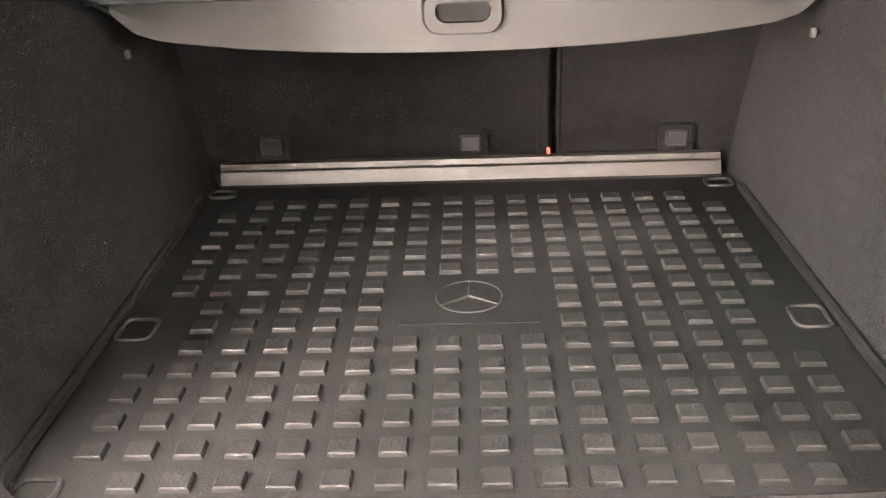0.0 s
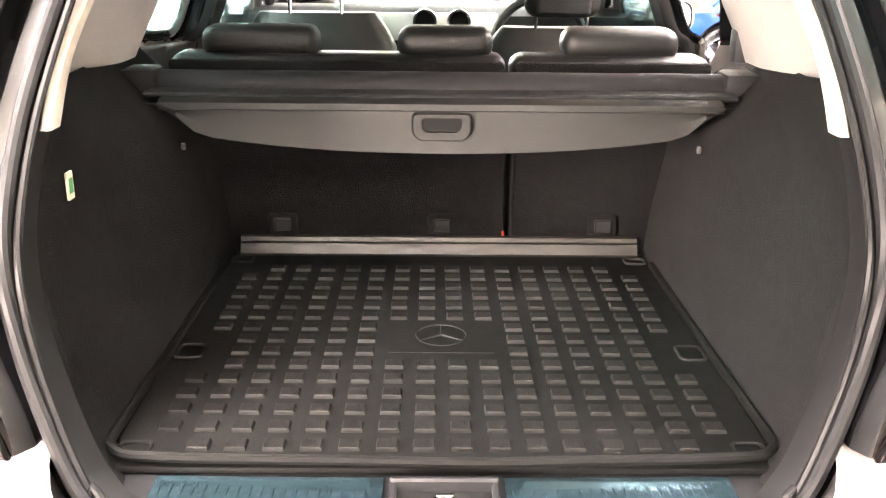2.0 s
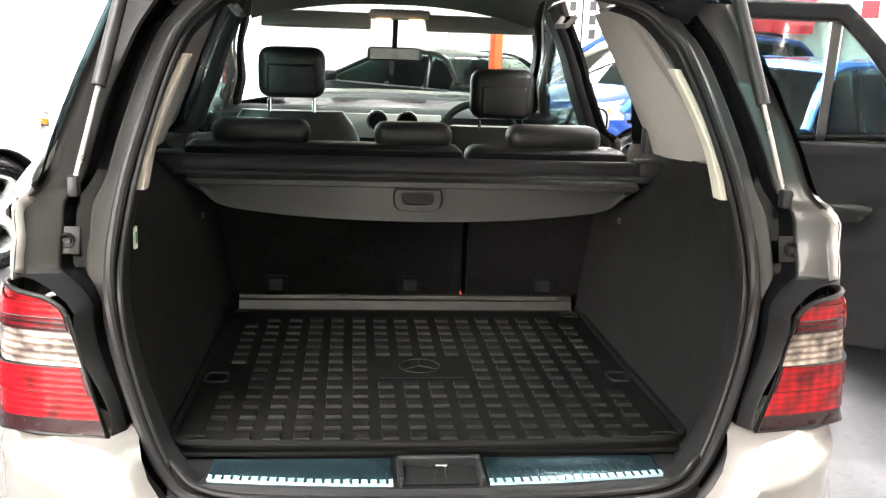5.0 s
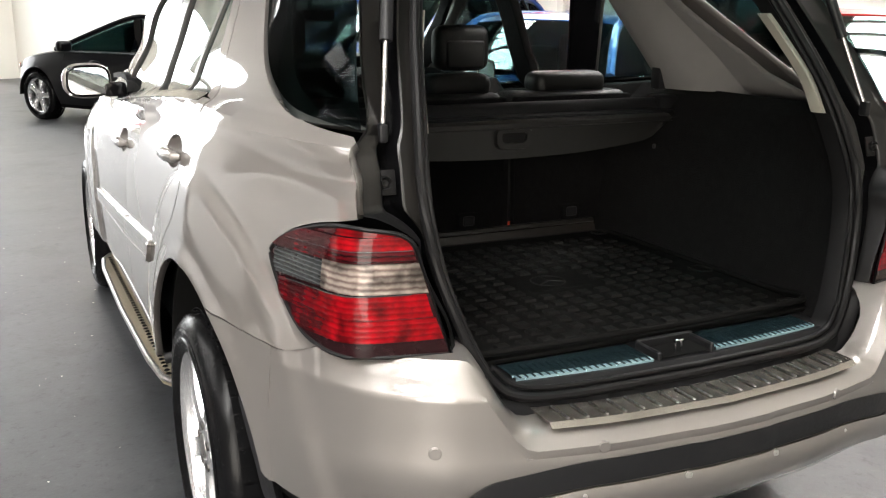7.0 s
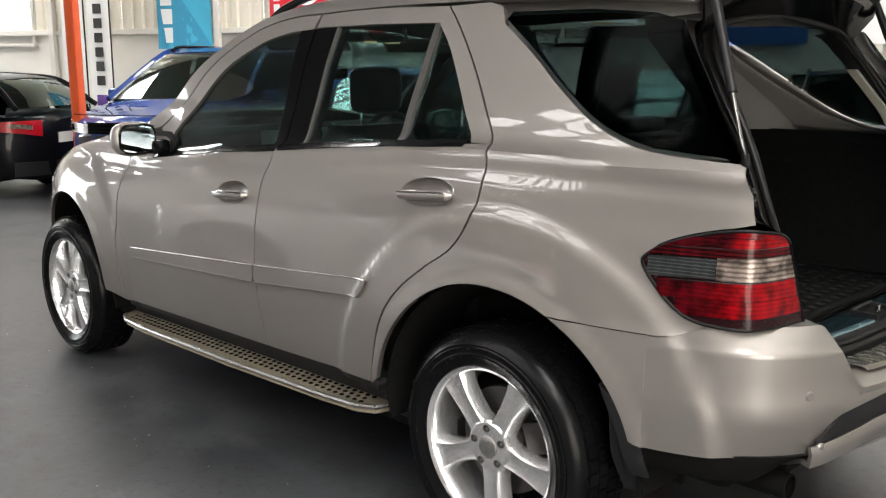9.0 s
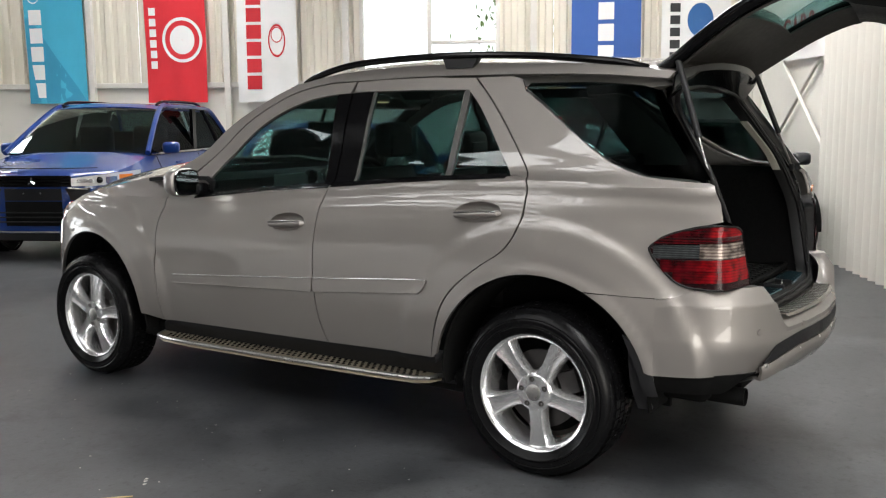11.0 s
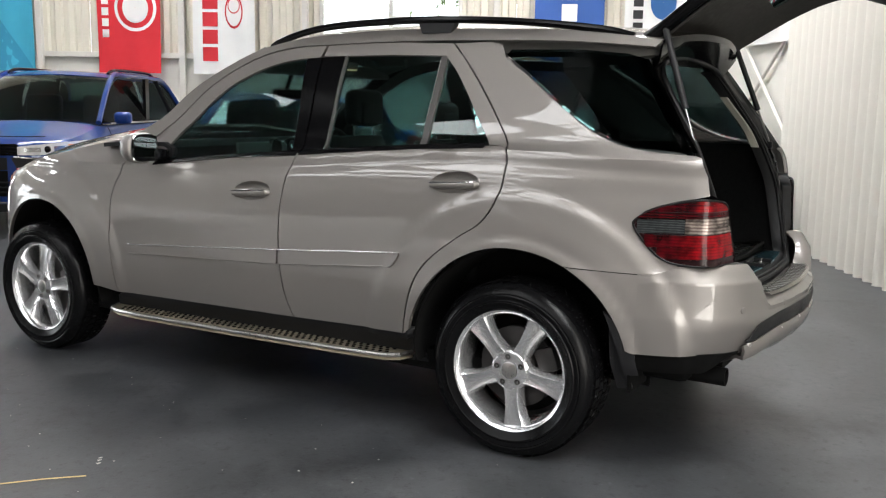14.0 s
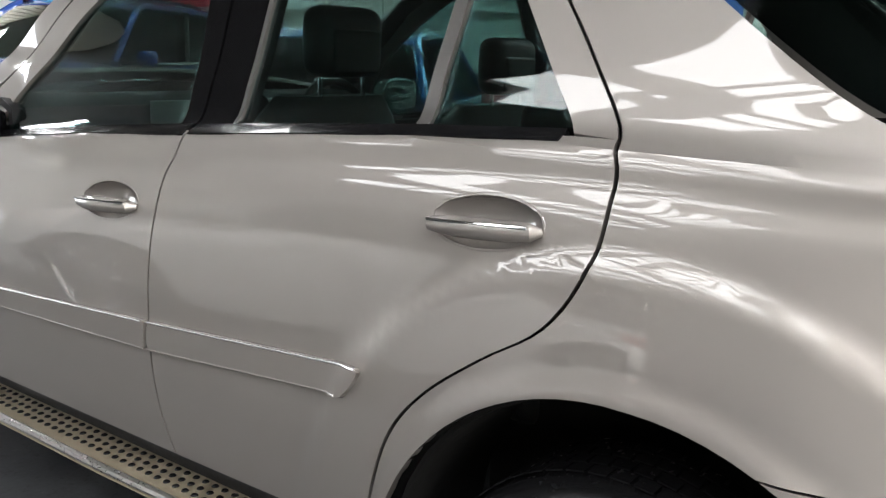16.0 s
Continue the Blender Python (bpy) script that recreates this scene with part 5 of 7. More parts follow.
# black rubber lip, its warm light from the boot opening painted into the colour
LIT_LIP = mat("lit_rubber_lip", (0.014, 0.012, 0.0102), 0.40, 0, 0.5, 7.0, bump=0.05, bscale=200, rvary=0.12)
part("front_lip", thick(grid(rows), 0.006), LIT_LIP, bmat, "upturned front lip")
ROLL = [(-0.484, 0.20), (-0.488, -0.30), (-0.490, -0.55), (-0.468, -0.622), (-0.40, -0.640), (-0.15, -0.646), (0.05, -0.652), (0.20, -0.646), (0.40, -0.638), (0.468, -0.622), (0.490, -0.55), (0.488, -0.30), (0.484, 0.20)]
part("rolled_edge", tube([(a, b, 0.755 + 0.012 * smoothstep(-0.5, -0.63, b)) for a, b in smooth_line(ROLL, 5)], 0.008, 8), MATRUB, bmat)
for s in (-1, 1):
    for y0, y1 in ((-0.292, -0.236), (-0.612, -0.575), (0.21, 0.245)):
        x0, x1 = 0.428, 0.474
        loop = fillet([(x0, y0), (x1, y0), (x1, y1), (x0, y1)], 0.012)
        part("side_pocket", tube([(s * a, b, 0.753) for a, b in loop + [loop[0]]], 0.0034, 6, caps=False), STUD, bmat)
tile = None
rnd = random.Random(3)
for r in range(15):
    y = -0.583 + 0.0538 * r
    for c in range(-8, 8):
        x = (c + 0.5) * 0.0555
        if abs(x) < 0.11 and r in (6, 7, 8):
            continue
        if r == 0 and abs(x) > 0.37 or (r in (5, 6, 7) and abs(x) > 0.40) or r == 14 and abs(x) > 0.40:
            continue
        if tile is None:
            rows = [[(x_ * 0.0165 * k, y_ * 0.0145 * k, z_) for x_, y_ in ((-1, -1), (1, -1), (1, 1), (-1, 1))] for k, z_ in ((1, 0), (0.94, 0.0052), (0.86, 0.0070))]
            own = grid(rows, close_v=True)
            own.verts.ensure_lookup_table()
            own.faces.new(own.verts[-4:])
            tile = part("stud", own, STUD, bmat, m=pose(x, y, 0.7495), smooth=False)
        else:
            again(tile, pose(x + rnd.uniform(-0.0006, 0.0006), y, 0.7495))
# round emblem ring and a worn line of raised writing
RING = mat("worn_emblem_grey", (0.0065, 0.0064, 0.0062), 0.55, 0.0, spec=0.2)
part("emblem_ring", tube([(0.047 * math.cos(a), -0.185 + 0.047 * math.sin(a), 0.751) for a in [2 * math.pi * k / 40 for k in range(41)]], 0.0014, 6, caps=False), RING, bmat)
for k in range(3):
    a = math.pi / 2 + 2 * math.pi * k / 3
    part("emblem_arm", tube([(0, -0.185, 0.7512), (0.046 * math.cos(a), -0.185 + 0.046 * math.sin(a), 0.7505)], 0.002, 6, radii=[0.003, 0.001]), RING, bmat)
part("raised_writing", box(-0.095, 0.095, -0.262, -0.248, 0.7498, 0.7512, 0.0004, 1), MATRUB, bmat)
# label and clips on the boot sides
tagl = part("side_label", box(-0.002, 0.002, -0.011, 0.011, -0.022, 0.022), mat("pale_label", (0.6, 0.62, 0.5), 0.6), suv, "small pale label", m=pose(-0.592, -0.36, 1.085))
part("label_mark", box(0.0021, 0.003, -0.007, 0.007, -0.012, 0.012), mat("green_print", (0.05, 0.25, 0.09), 0.6), tagl)
for x, y, z in ((-0.533, 0.098, 1.046), (0.527, 0.069, 1.053), (0.612, -0.177, 1.071), (0.606, -0.21, 1.068)):
    part("boot_clip", box(x - 0.004, x + 0.004, y - 0.005, y + 0.005, z - 0.007, z + 0.007, 0.002, 2), mat("clip_plastic", (0.03, 0.03, 0.03), 0.5) if "clip_plastic" not in bpy.data.materials else bpy.data.materials["clip_plastic"], suv)

# ---- raised tailgate ----
ROD = mat("strut_rod_steel", (0.30, 0.29, 0.28), 0.3, 0.9, 0.05, 20.0)
GATE = [(-0.335, 1.672), (-0.42, 1.716), (-0.546, 1.800), (-0.689, 1.886), (-0.828, 1.944), (-0.942, 1.960), (-1.06, 1.950), (-1.15, 1.935), (-1.20, 1.922)]
GATE_W = [0.50, 0.54, 0.58, 0.61, 0.620, 0.62, 0.605, 0.585, 0.57]
gl = smooth_line([(a, b, w) for (a, b), w in zip(GATE, GATE_W)], 4)
def bow(y, s):
    """the gate's lower end bows out in the middle"""
    return y - 0.085 * (1 - s * s) * smoothstep(-0.8, -1.2, y)


def gate_sheet(drop, shrink, crown, t0=0, t1=None, s0=-1.0, s1=1.0, n=16):
    rows = []
    pts = gl[t0:t1]
    for y, z, w in pts:
        rows.append([((w - shrink) * s, bow(y, s), z - drop + crown * (1 - abs(s) ** 3)) for s in [s0 + (s1 - s0) * k / n for k in range(n + 1)]])
    return rows


part("tailgate_skin", thick(grid(gate_sheet(0, 0, 0.085, 0, 10)), 0.012), GLOSS_BLACK, suv, "gloss black spoiler and upper tailgate skin")
part("tailgate_skin", thick(grid(gate_sheet(0, 0, 0.085, 18, 33)), 0.012), PAINT, suv, "champagne tailgate outer skin")
for s0, s1 in ((-1, -0.76), (0.76, 1)):
    part("tailgate_skin", thick(grid(gate_sheet(0, 0, 0.085, 9, 19, s0, s1, 4)), 0.012), GLOSS_BLACK, suv)
GATE_INNER = mat("tailgate_grey_trim", (0.032, 0.030, 0.027), 0.6, 0, 0.12, 12.0, spec=0.25)
GATE_BLACK = mat("tailgate_black_trim", (0.0035, 0.0034, 0.0032), 0.38, 0, 0.2, 20.0, spec=0.12)
part("tailgate_trim", thick(grid(gate_sheet(0.045, 0.01, 0.085, 1, 11)), 0.01), GATE_INNER, suv, "dark grey tailgate lining")
for s0, s1 in ((-1, -0.68), (0.68, 1)):
    part("tailgate_trim", thick(grid(gate_sheet(0.045, 0.008, 0.085, 10, 19, s0, s1, 5)), 0.010), GATE_INNER, suv)
part("tailgate_glass", thick(grid(gate_sheet(0.012, 0.0, 0.085, 9, 19, -0.78, 0.78)), 0.005), GLASS_T, suv, "teal tinted tailgate glass")
# deep moulded lower lining
rows = []
for i, (y, z, w) in enumerate(gl[18:33]):
    u = i / 14
    d = 0.055 + 0.035 * smoothstep(0.0, 0.5, u) - 0.02 * smoothstep(0.75, 1.0, u)
    rows.append([((w - 0.012) * s_, bow(y, s_), z - d * k_ + 0.07 * (1 - abs(s_) ** 3)) for s_, k_ in ((-1, 0.25), (-0.985, 0.7), (-0.93, 1.0), (-0.7, 1.02), (-0.35, 0.85), (0, 0.8), (0.35, 0.85), (0.7, 1.02), (0.93, 1.0), (0.985, 0.7), (1, 0.25))])
part("tailgate_trim", thick(grid(rows), 0.012), GATE_BLACK, suv, "black moulded lower tailgate lining")
y, z, w = gl[-1]
rows = []
for k in range(-10, 11):
    s_ = k / 10
    ww, yy, zz = w * 0.985 * s_, bow(y, s_), z + 0.075 * (1 - abs(s_) ** 3)
    rows.append([(ww, yy + 0.13, zz + 0.012), (ww, yy + 0.05, zz + 0.008), (ww, yy - 0.004, zz + 0.002), (ww, yy - 0.016, zz - 0.014), (ww, yy - 0.014, zz - 0.040), (ww, yy + 0.004, zz - 0.052 - 0.02 * (1 - s_ * s_)), (ww, yy + 0.05, zz - 0.056 - 0.025 * (1 - s_ * s_))])
bm = grid(rows)
bm.verts.ensure_lookup_table()
bm.faces.new(bm.verts[:7])
bm.faces.new(list(reversed(bm.verts[-7:])))
part("tailgate_edge", bm, GATE_BLACK, suv, "black tailgate lower edge")
for s in (-1, 1):
    part("tailgate_rim", tube([(s * (w - 0.006), y, z - 0.010) for y, z, w in gl[:-1]], 0.026, 12), GLOSS_BLACK, suv)
    a, b = Vector((s * 0.637, -0.597, 1.225)), Vector((s * 0.540, -0.415, 1.715))
    c = a.lerp(b, 0.341)
    sp = part("gas_strut", tube([c, b], 0.0130, 12), TRIM_BLACK, suv, "black gas strut with bright rod")
    part("strut_rod", tube([a, c], 0.0048, 10), ROD, sp)
    part("strut_ball", box(-0.009, 0.009, -0.010, 0.014, -0.018, 0.018, 0.005, 2), TRIM_BLACK, sp, m=Matrix.Translation(a))
    part("gate_hinge", box(-0.03, 0.03, -0.06, 0.06, -0.015, 0.015, 0.006), PAINT, suv, m=pose(s * 0.40, -0.37, 1.71, -35))

part("exhaust", lathe([(0.030, 0.0), (0.036, 0.0), (0.036, 0.25), (0.030, 0.25)], 20), UNDER, suv, "dark exhaust tail pipe", m=pose(-0.56, -0.74, 0.375, 0, 0, 90))
part("silencer", box(-0.66, -0.30, -0.62, -0.40, 0.345, 0.44, 0.04, 3), UNDER, suv)

# ---- the hall ----
def floor_mat():
    m, nt, b = nodes("painted_concrete_floor")
    N, L = nt.nodes, nt.links
    co = N.new("ShaderNodeTexCoord")
    def noise_(s, d=6, r=0.6):
        k = N.new("ShaderNodeTexNoise")
        k.inputs["Scale"].default_value, k.inputs["Detail"].default_value, k.inputs["Roughness"].default_value = s, d, r
        L.new(co.outputs["Object"], k.inputs["Vector"])
        return k
    big, mid, fine = noise_(0.35), noise_(2.2, 8), noise_(55, 4)
    r1 = N.new("ShaderNodeValToRGB")
    r1.color_ramp.elements[0].position, r1.color_ramp.elements[0].color = 0.38, (0.0275, 0.0297, 0.0328, 1)
    r1.color_ramp.elements[1].position, r1.color_ramp.elements[1].color = 0.64, (0.0585, 0.0615, 0.066, 1)
    L.new(mid.outputs["Fac"], r1.inputs["Fac"])
    mx = N.new("ShaderNodeMix")
    mx.data_type, mx.blend_type = "RGBA", "MULTIPLY"
    r2 = N.new("ShaderNodeValToRGB")
    r2.color_ramp.elements[0].position, r2.color_ramp.elements[0].color = 0.34, (0.66, 0.66, 0.68, 1)
    r2.color_ramp.elements[1].position, r2.color_ramp.elements[1].color = 0.62, (1.35, 1.32, 1.28, 1)
    L.new(big.outputs["Fac"], r2.inputs["Fac"])
    mx.inputs["Factor"].default_value = 1
    L.new(r1.outputs["Color"], mx.inputs["A"])
    L.new(r2.outputs["Color"], mx.inputs["B"])
    blot = noise_(1.9, 12, 0.74)
    r3 = N.new("ShaderNodeValToRGB")
    r3.color_ramp.elements[0].position, r3.color_ramp.elements[0].color = 0.37, (0.60, 0.59, 0.58, 1)
    r3.color_ramp.elements[1].position, r3.color_ramp.elements[1].color = 0.47, (1, 1, 1, 1)
    e = r3.color_ramp.elements.new(0.60)
    e.color = (1, 1, 1, 1)
    e = r3.color_ramp.elements.new(0.70)
    e.color = (1.5, 1.48, 1.45, 1)
    L.new(blot.outputs["Fac"], r3.inputs["Fac"])
    grit = noise_(21, 8, 0.8)
    r4 = N.new("ShaderNodeValToRGB")
    r4.color_ramp.elements[0].position, r4.color_ramp.elements[0].color = 0.38, (0.45, 0.45, 0.45, 1)
    r4.color_ramp.elements[1].position, r4.color_ramp.elements[1].color = 0.46, (1, 1, 1, 1)
    e = r4.color_ramp.elements.new(0.57)
    e.color = (1, 1, 1, 1)
    e = r4.color_ramp.elements.new(0.66)
    e.color = (1.6, 1.6, 1.58, 1)
    L.new(grit.outputs["Fac"], r4.inputs["Fac"])
    last = mx.outputs["Result"]
    for rr in (r3, r4):
        mm = N.new("ShaderNodeMix")
        mm.data_type, mm.blend_type = "RGBA", "MULTIPLY"
        mm.inputs["Factor"].default_value = 1
        L.new(last, mm.inputs["A"])
        L.new(rr.outputs["Color"], mm.inputs["B"])
        last = mm.outputs["Result"]
    L.new(last, b.inputs["Base Color"])
    mr = N.new("ShaderNodeMapRange")
    mr.inputs["To Min"].default_value, mr.inputs["To Max"].default_value = 0.30, 0.58
    L.new(mid.outputs["Fac"], mr.inputs["Value"])
    L.new(mr.outputs["Result"], b.inputs["Roughness"])
    bp = N.new("ShaderNodeBump")
    bp.inputs["Strength"].default_value, bp.inputs["Distance"].default_value = 0.12, 0.006
    L.new(fine.outputs["Fac"], bp.inputs["Height"])
    L.new(bp.outputs["Normal"], b.inputs["Normal"])
    return m


FLOOR = floor_mat()
WHITE_WALL = mat("white_painted_sheet", (0.72, 0.70, 0.64), 0.5, 0, 0.06, 1.2, rvary=0.08)
CREAM_WALL = mat("cream_painted_sheet", (0.68, 0.64, 0.54), 0.5, 0, 0.07, 1.0, rvary=0.08)
FRAME = mat("painted_steel_frame", (0.62, 0.60, 0.55), 0.5, 0, 0.08, 4.0)
GREY_ROOF = mat("roof_sheet", (0.10, 0.097, 0.09), 0.6, 0, 0.08, 1.0)


def hall(name, bm, material, label="", category="", kind="structure", group="", **k):
    ob = obj(name, bm, material, **k)
    ob.matrix_world = HALL
    return tagged(ob, label, category, group, kind)


N0, N1, T0, T1 = -11.0, 9.3, -2.85, 18.6
hall("floor", box(N0 - 40, N1 + 40, T0 - 30, T1 + 40, -0.3, 0.0), FLOOR, "grey painted concrete floor with stains and scuffs", "floor")


def ribbed(x0, x1, pitch, depth, z0, z1, flat=0.35):
    """a profiled sheet in the plane y = 0, ribs standing towards -y"""
    bm = bmesh.new()
    xs = []
    n = round((x1 - x0) / pitch)
    p = (x1 - x0) / n
    for k in range(n):
        a = x0 + k * p
        xs += [(a, 0), (a + p * flat, 0), (a + p * (flat + 0.12), -depth), (a + p * 0.88, -depth)]
    xs.append((x1, 0))
    return grid([[(x, y, z) for x, y in xs] for z in (z0, z1)], bm)


def wavy(x0, x1, pitch, depth, z0, z1):
    n = round((x1 - x0) / pitch * 8)
    return grid([[(x0 + (x1 - x0) * k / n, -depth * 0.5 * (1 - math.cos(2 * math.pi * (x1 - x0) * k / n / pitch)), z) for k in range(n + 1)] for z in (z0, z1)])


# banner wall: local y of the sheet faces the room
BW = HALL @ pose(N1, 0, 0, 0, 0, -90)    # sheet x runs towards -tau, y towards +n
wall_n = tagged(new("wall_banner"), "cream ribbed sheet wall above a smooth white dado", "wall", kind="structure")
wall_n.matrix_world = BW
def wall_piece(nm, bm, m_, wall=None, lab="", smooth=False):
    return part(nm, bm, m_, wall or wall_n, lab, smooth=smooth)


def sheets(t_from, t_to, z0, z1):
    """ribbed sheets along the wall between two places along tau"""
    x = -t_to
    while x < -t_from - 0.01:
        e = min(x + 0.8, -t_from)
        wall_piece("wall_sheet", ribbed(x, e - 0.004, 0.2, 0.035, z0, z1), CREAM_WALL)
        x = e


wall_piece("dado", box(2.85 - 22, 2.87, 0.0, 0.12, 0, 2.03), WHITE_WALL, lab="smooth white dado")
WIN = ((0.89, 2.85), (10.3, 12.35))
sheets(-2.85, 0.86, 2.0, 5.6)
sheets(2.88, 10.27, 2.0, 5.6)
sheets(12.38, 18.6, 2.0, 5.6)
for a, b in WIN:
    sheets(a, b, 3.36, 5.6)
wall_piece("girt", box(-18.6, 2.85, -0.07, 0.0, 1.98, 2.06, 0.006), FRAME)
wall_piece("girt", box(-18.6, 2.85, -0.09, -0.035, 3.62, 3.72, 0.006), FRAME)
for t in (-2.0, 0.35, 3.1, 4.9, 7.0, 9.9, 13.2):
    wall_piece("stud_post", box(-t - 0.045, -t + 0.045, -0.12, -0.036, 0, 5.6, 0.006), FRAME)
for i, (a, b) in enumerate(WIN):
    z0, z1 = (1.86, 3.31)
    w = tagged(new("window_%d" % (i + 1)), "white framed two-light window onto daylight", "window", kind="structure")
    w.matrix_world = BW
    fr = part("window_frame", box(-b - 0.04, -a + 0.04, -0.06, 0.03, z1, z1 + 0.06, 0.006), FRAME, w)
    part("window_sill", box(-b - 0.06, -a + 0.06, -0.10, 0.03, z0 - 0.06, z0, 0.006), FRAME, w)
    for x in (-b - 0.02, -a + 0.02, -(a + b) / 2):
        part("mullion", box(x - 0.03, x + 0.03, -0.05, 0.03, z0, z1, 0.005), FRAME, w)
    part("transom", box(-(a + b) / 2, -a, -0.04, 0.02, z0 + 0.72, z0 + 0.77, 0.004), FRAME, w)
    for x0, x1 in ((-b, -(a + b) / 2), (-(a + b) / 2, -a)):
        p = part("pane", box(x0 + 0.03, x1 - 0.03, 0.0, 0.004, z0, z1), LENS, w)
# tree beyond the window
LEAF = mat("foliage", (0.20, 0.30, 0.10), 0.6, 0, 0.4, 3.0)
BARK = mat("bark", (0.12, 0.09, 0.06), 0.9, 0, 0.3, 10.0, bump=0.4)
tree = tagged(new("tree"), "leafy green tree outside the window", "tree")
tree.matrix_world = HALL @ pose(N1 + 4.5, 0.3, 0)
part("trunk", tube([(0, 0, 0), (0.1, 0, 1.5), (0.05, 0.2, 3.2), (0.3, 0.3, 4.6)], 0.1, 8, radii=[0.14, 0.11, 0.08, 0.03]), BARK, tree)
bm = bmesh.new()
rl = random.Random(7)
for k in range(700):
    c = Vector((rl.gauss(0, 0.5), rl.gauss(0, 0.55), 3.0 + rl.gauss(0, 0.75)))
    m = Matrix.Translation(c) @ Euler((rl.uniform(0, 6), rl.uniform(0, 6), rl.uniform(0, 6))).to_matrix().to_4x4()
    l = rl.uniform(0.05, 0.10)
    bm.faces.new([bm.verts.new(m @ Vector(q)) for q in ((-l, 0, 0), (0, -l * 0.4, 0), (l, 0, 0.01), (0, l * 0.4, 0))])
part("crown", bm, LEAF, tree, recalc=False)

# bright sky beyond the windows
BACK = bpy.data.materials.new("bright_sky_backdrop")
BACK.use_nodes = True
BACK.node_tree.nodes["Principled BSDF"].inputs["Emission Color"].default_value = (0.95, 1.0, 1.0, 1)
BACK.node_tree.nodes["Principled BSDF"].inputs["Emission Strength"].default_value = 2.2
hall("backdrop", box(N1 + 9.0, N1 + 9.05, -12, 26, -0.5, 14), BACK, "bright white sky", "sky")

hall("backdrop", box(-30, 34, T1 + 34, T1 + 34.05, -0.5, 16), BACK, "bright white sky", "sky")
hall("pavement", box(-30, 34, T1 + 0.2, T1 + 33.9, -0.05, 0.006), mat("sunlit_concrete", (0.74, 0.73, 0.70), 0.8, 0, 0.06, 0.6), "sunlit pale concrete yard beyond the doorway", "pavement")

# side wall with the corrugated part and the crossed braces
SW = HALL @ pose(0, T0, 0)       # x along n, y towards +tau (into the room)
wall_s = tagged(new("wall_side"), "white side wall, corrugated iron beside smooth sheet with cross braces", "wall", kind="structure")
wall_s.matrix_world = SW
wall_piece("smooth_sheet", box(5.68, N1 + 0.1, -0.12, 0.0, 0, 5.6), WHITE_WALL, wall_s, "smooth white sheet")
x = -11.485
while x < 5.0:
    bm = wavy(0, 0.95, 0.19, -0.09, 3.6 if -10.9 < x < -4.5 else 0.0, 5.6)    # wide open side doorway
    p = part("corrugated_sheet", bm, WHITE_WALL, wall_s, m=pose(x, 0.14, 0))
    if not -10.9 < x < -4.5:
        part("sheet_joint", box(-0.007, 0.005, 0.0, 0.03, 0.02, 5.6), SEAL if int(x * 10) % 3 else FRAME, wall_s, m=pose(x, 0.134, 0))
    x += 0.955
wall_piece("corner_post", box(9.02, 9.14, 0, 0.12, 0, 5.6, 0.01), FRAME, wall_s)
wall_piece("wall_beam", box(5.15, 9.3, 0.0, 0.14, 3.55, 3.72, 0.01), FRAME, wall_s)
wall_piece("brace", tube([(8.35, 0.05, 1.03), (5.78, 0.05, 2.43)], 0.022, 8), FRAME, wall_s)
wall_piece("brace", tube([(7.72, 0.09, 2.20), (5.72, 0.09, 1.00)], 0.022, 8), FRAME, wall_s)

# far walls
# out of view; its dark grey is chosen to dim reflections in paint and glass
hall("wall_back", box(N0 - 0.15, N0, T0, T1, 0, 5.6), mat("unseen_wall_dark_for_reflections", (0.13, 0.125, 0.12), 0.7, 0, 0.15, 0.8), "unseen back wall, darkened to weaken reflections", "wall")
# end wall with its wide open doorway
wall_e = tagged(new("wall_end"), "end wall with wide open vehicle doorway", "wall", kind="structure")
wall_e.matrix_world = HALL
part("wall_panel", box(N0, 2.3, T1, T1 + 0.15, 0, 5.6), WHITE_WALL, wall_e)
part("wall_panel", box(8.1, N1, T1, T1 + 0.15, 0, 5.6), WHITE_WALL, wall_e)
part("wall_panel", box(2.3, 8.1, T1, T1 + 0.15, 3.9, 5.6), WHITE_WALL, wall_e)
col = hall("column", box(6.1, 6.32, 17.5, 17.72, 0, 5.2, 0.01), FRAME, "pale steel column", "column")
# roof with skylight slots and ribs
bm = bmesh.new()
for n_lo, n_hi in ((N0, -1.0), (-1.0, N1)):
    at_t = T0
    for n, t, ln, wd in sorted((k for k in SKYLIGHTS_AND_FILL if n_lo < k[0] < n_hi), key=lambda k: k[1]):
        box(n_lo, n_hi, at_t, t - wd / 2, ROOF_Z, ROOF_Z + 0.12, bm=bm)
        at_t = t + wd / 2
        box(n_lo, n - ln / 2, t - wd / 2, at_t, ROOF_Z, ROOF_Z + 0.12, bm=bm)
        box(n + ln / 2, n_hi, t - wd / 2, at_t, ROOF_Z, ROOF_Z + 0.12, bm=bm)
        for k in range(1, int(ln / 0.64)):
            x = n - ln / 2 + 0.64 * k
            box(x - 0.06, x + 0.06, t - wd / 2, at_t, ROOF_Z - 0.02, ROOF_Z + 0.10, bm=bm)
    box(n_lo, n_hi, at_t, T1, ROOF_Z, ROOF_Z + 0.12, bm=bm)
hall("ceiling", bm, GREY_ROOF, "pale roof sheeting with skylight strips", "ceiling", smooth=False)

# covers above every strip, the added fill at (4.4, -1.5) too
for n, t, ln, wd in SKYLIGHTS_AND_FILL:
    hall("roof_light_sheet", box(n - ln / 2 - 0.1, n + ln / 2 + 0.1, t - wd / 2 - 0.1, t + wd / 2 + 0.1, ROOF_Z + 0.22, ROOF_Z + 0.23), WHITE_WALL, "translucent sheet over the skylights and the added fill strip", "skylight")

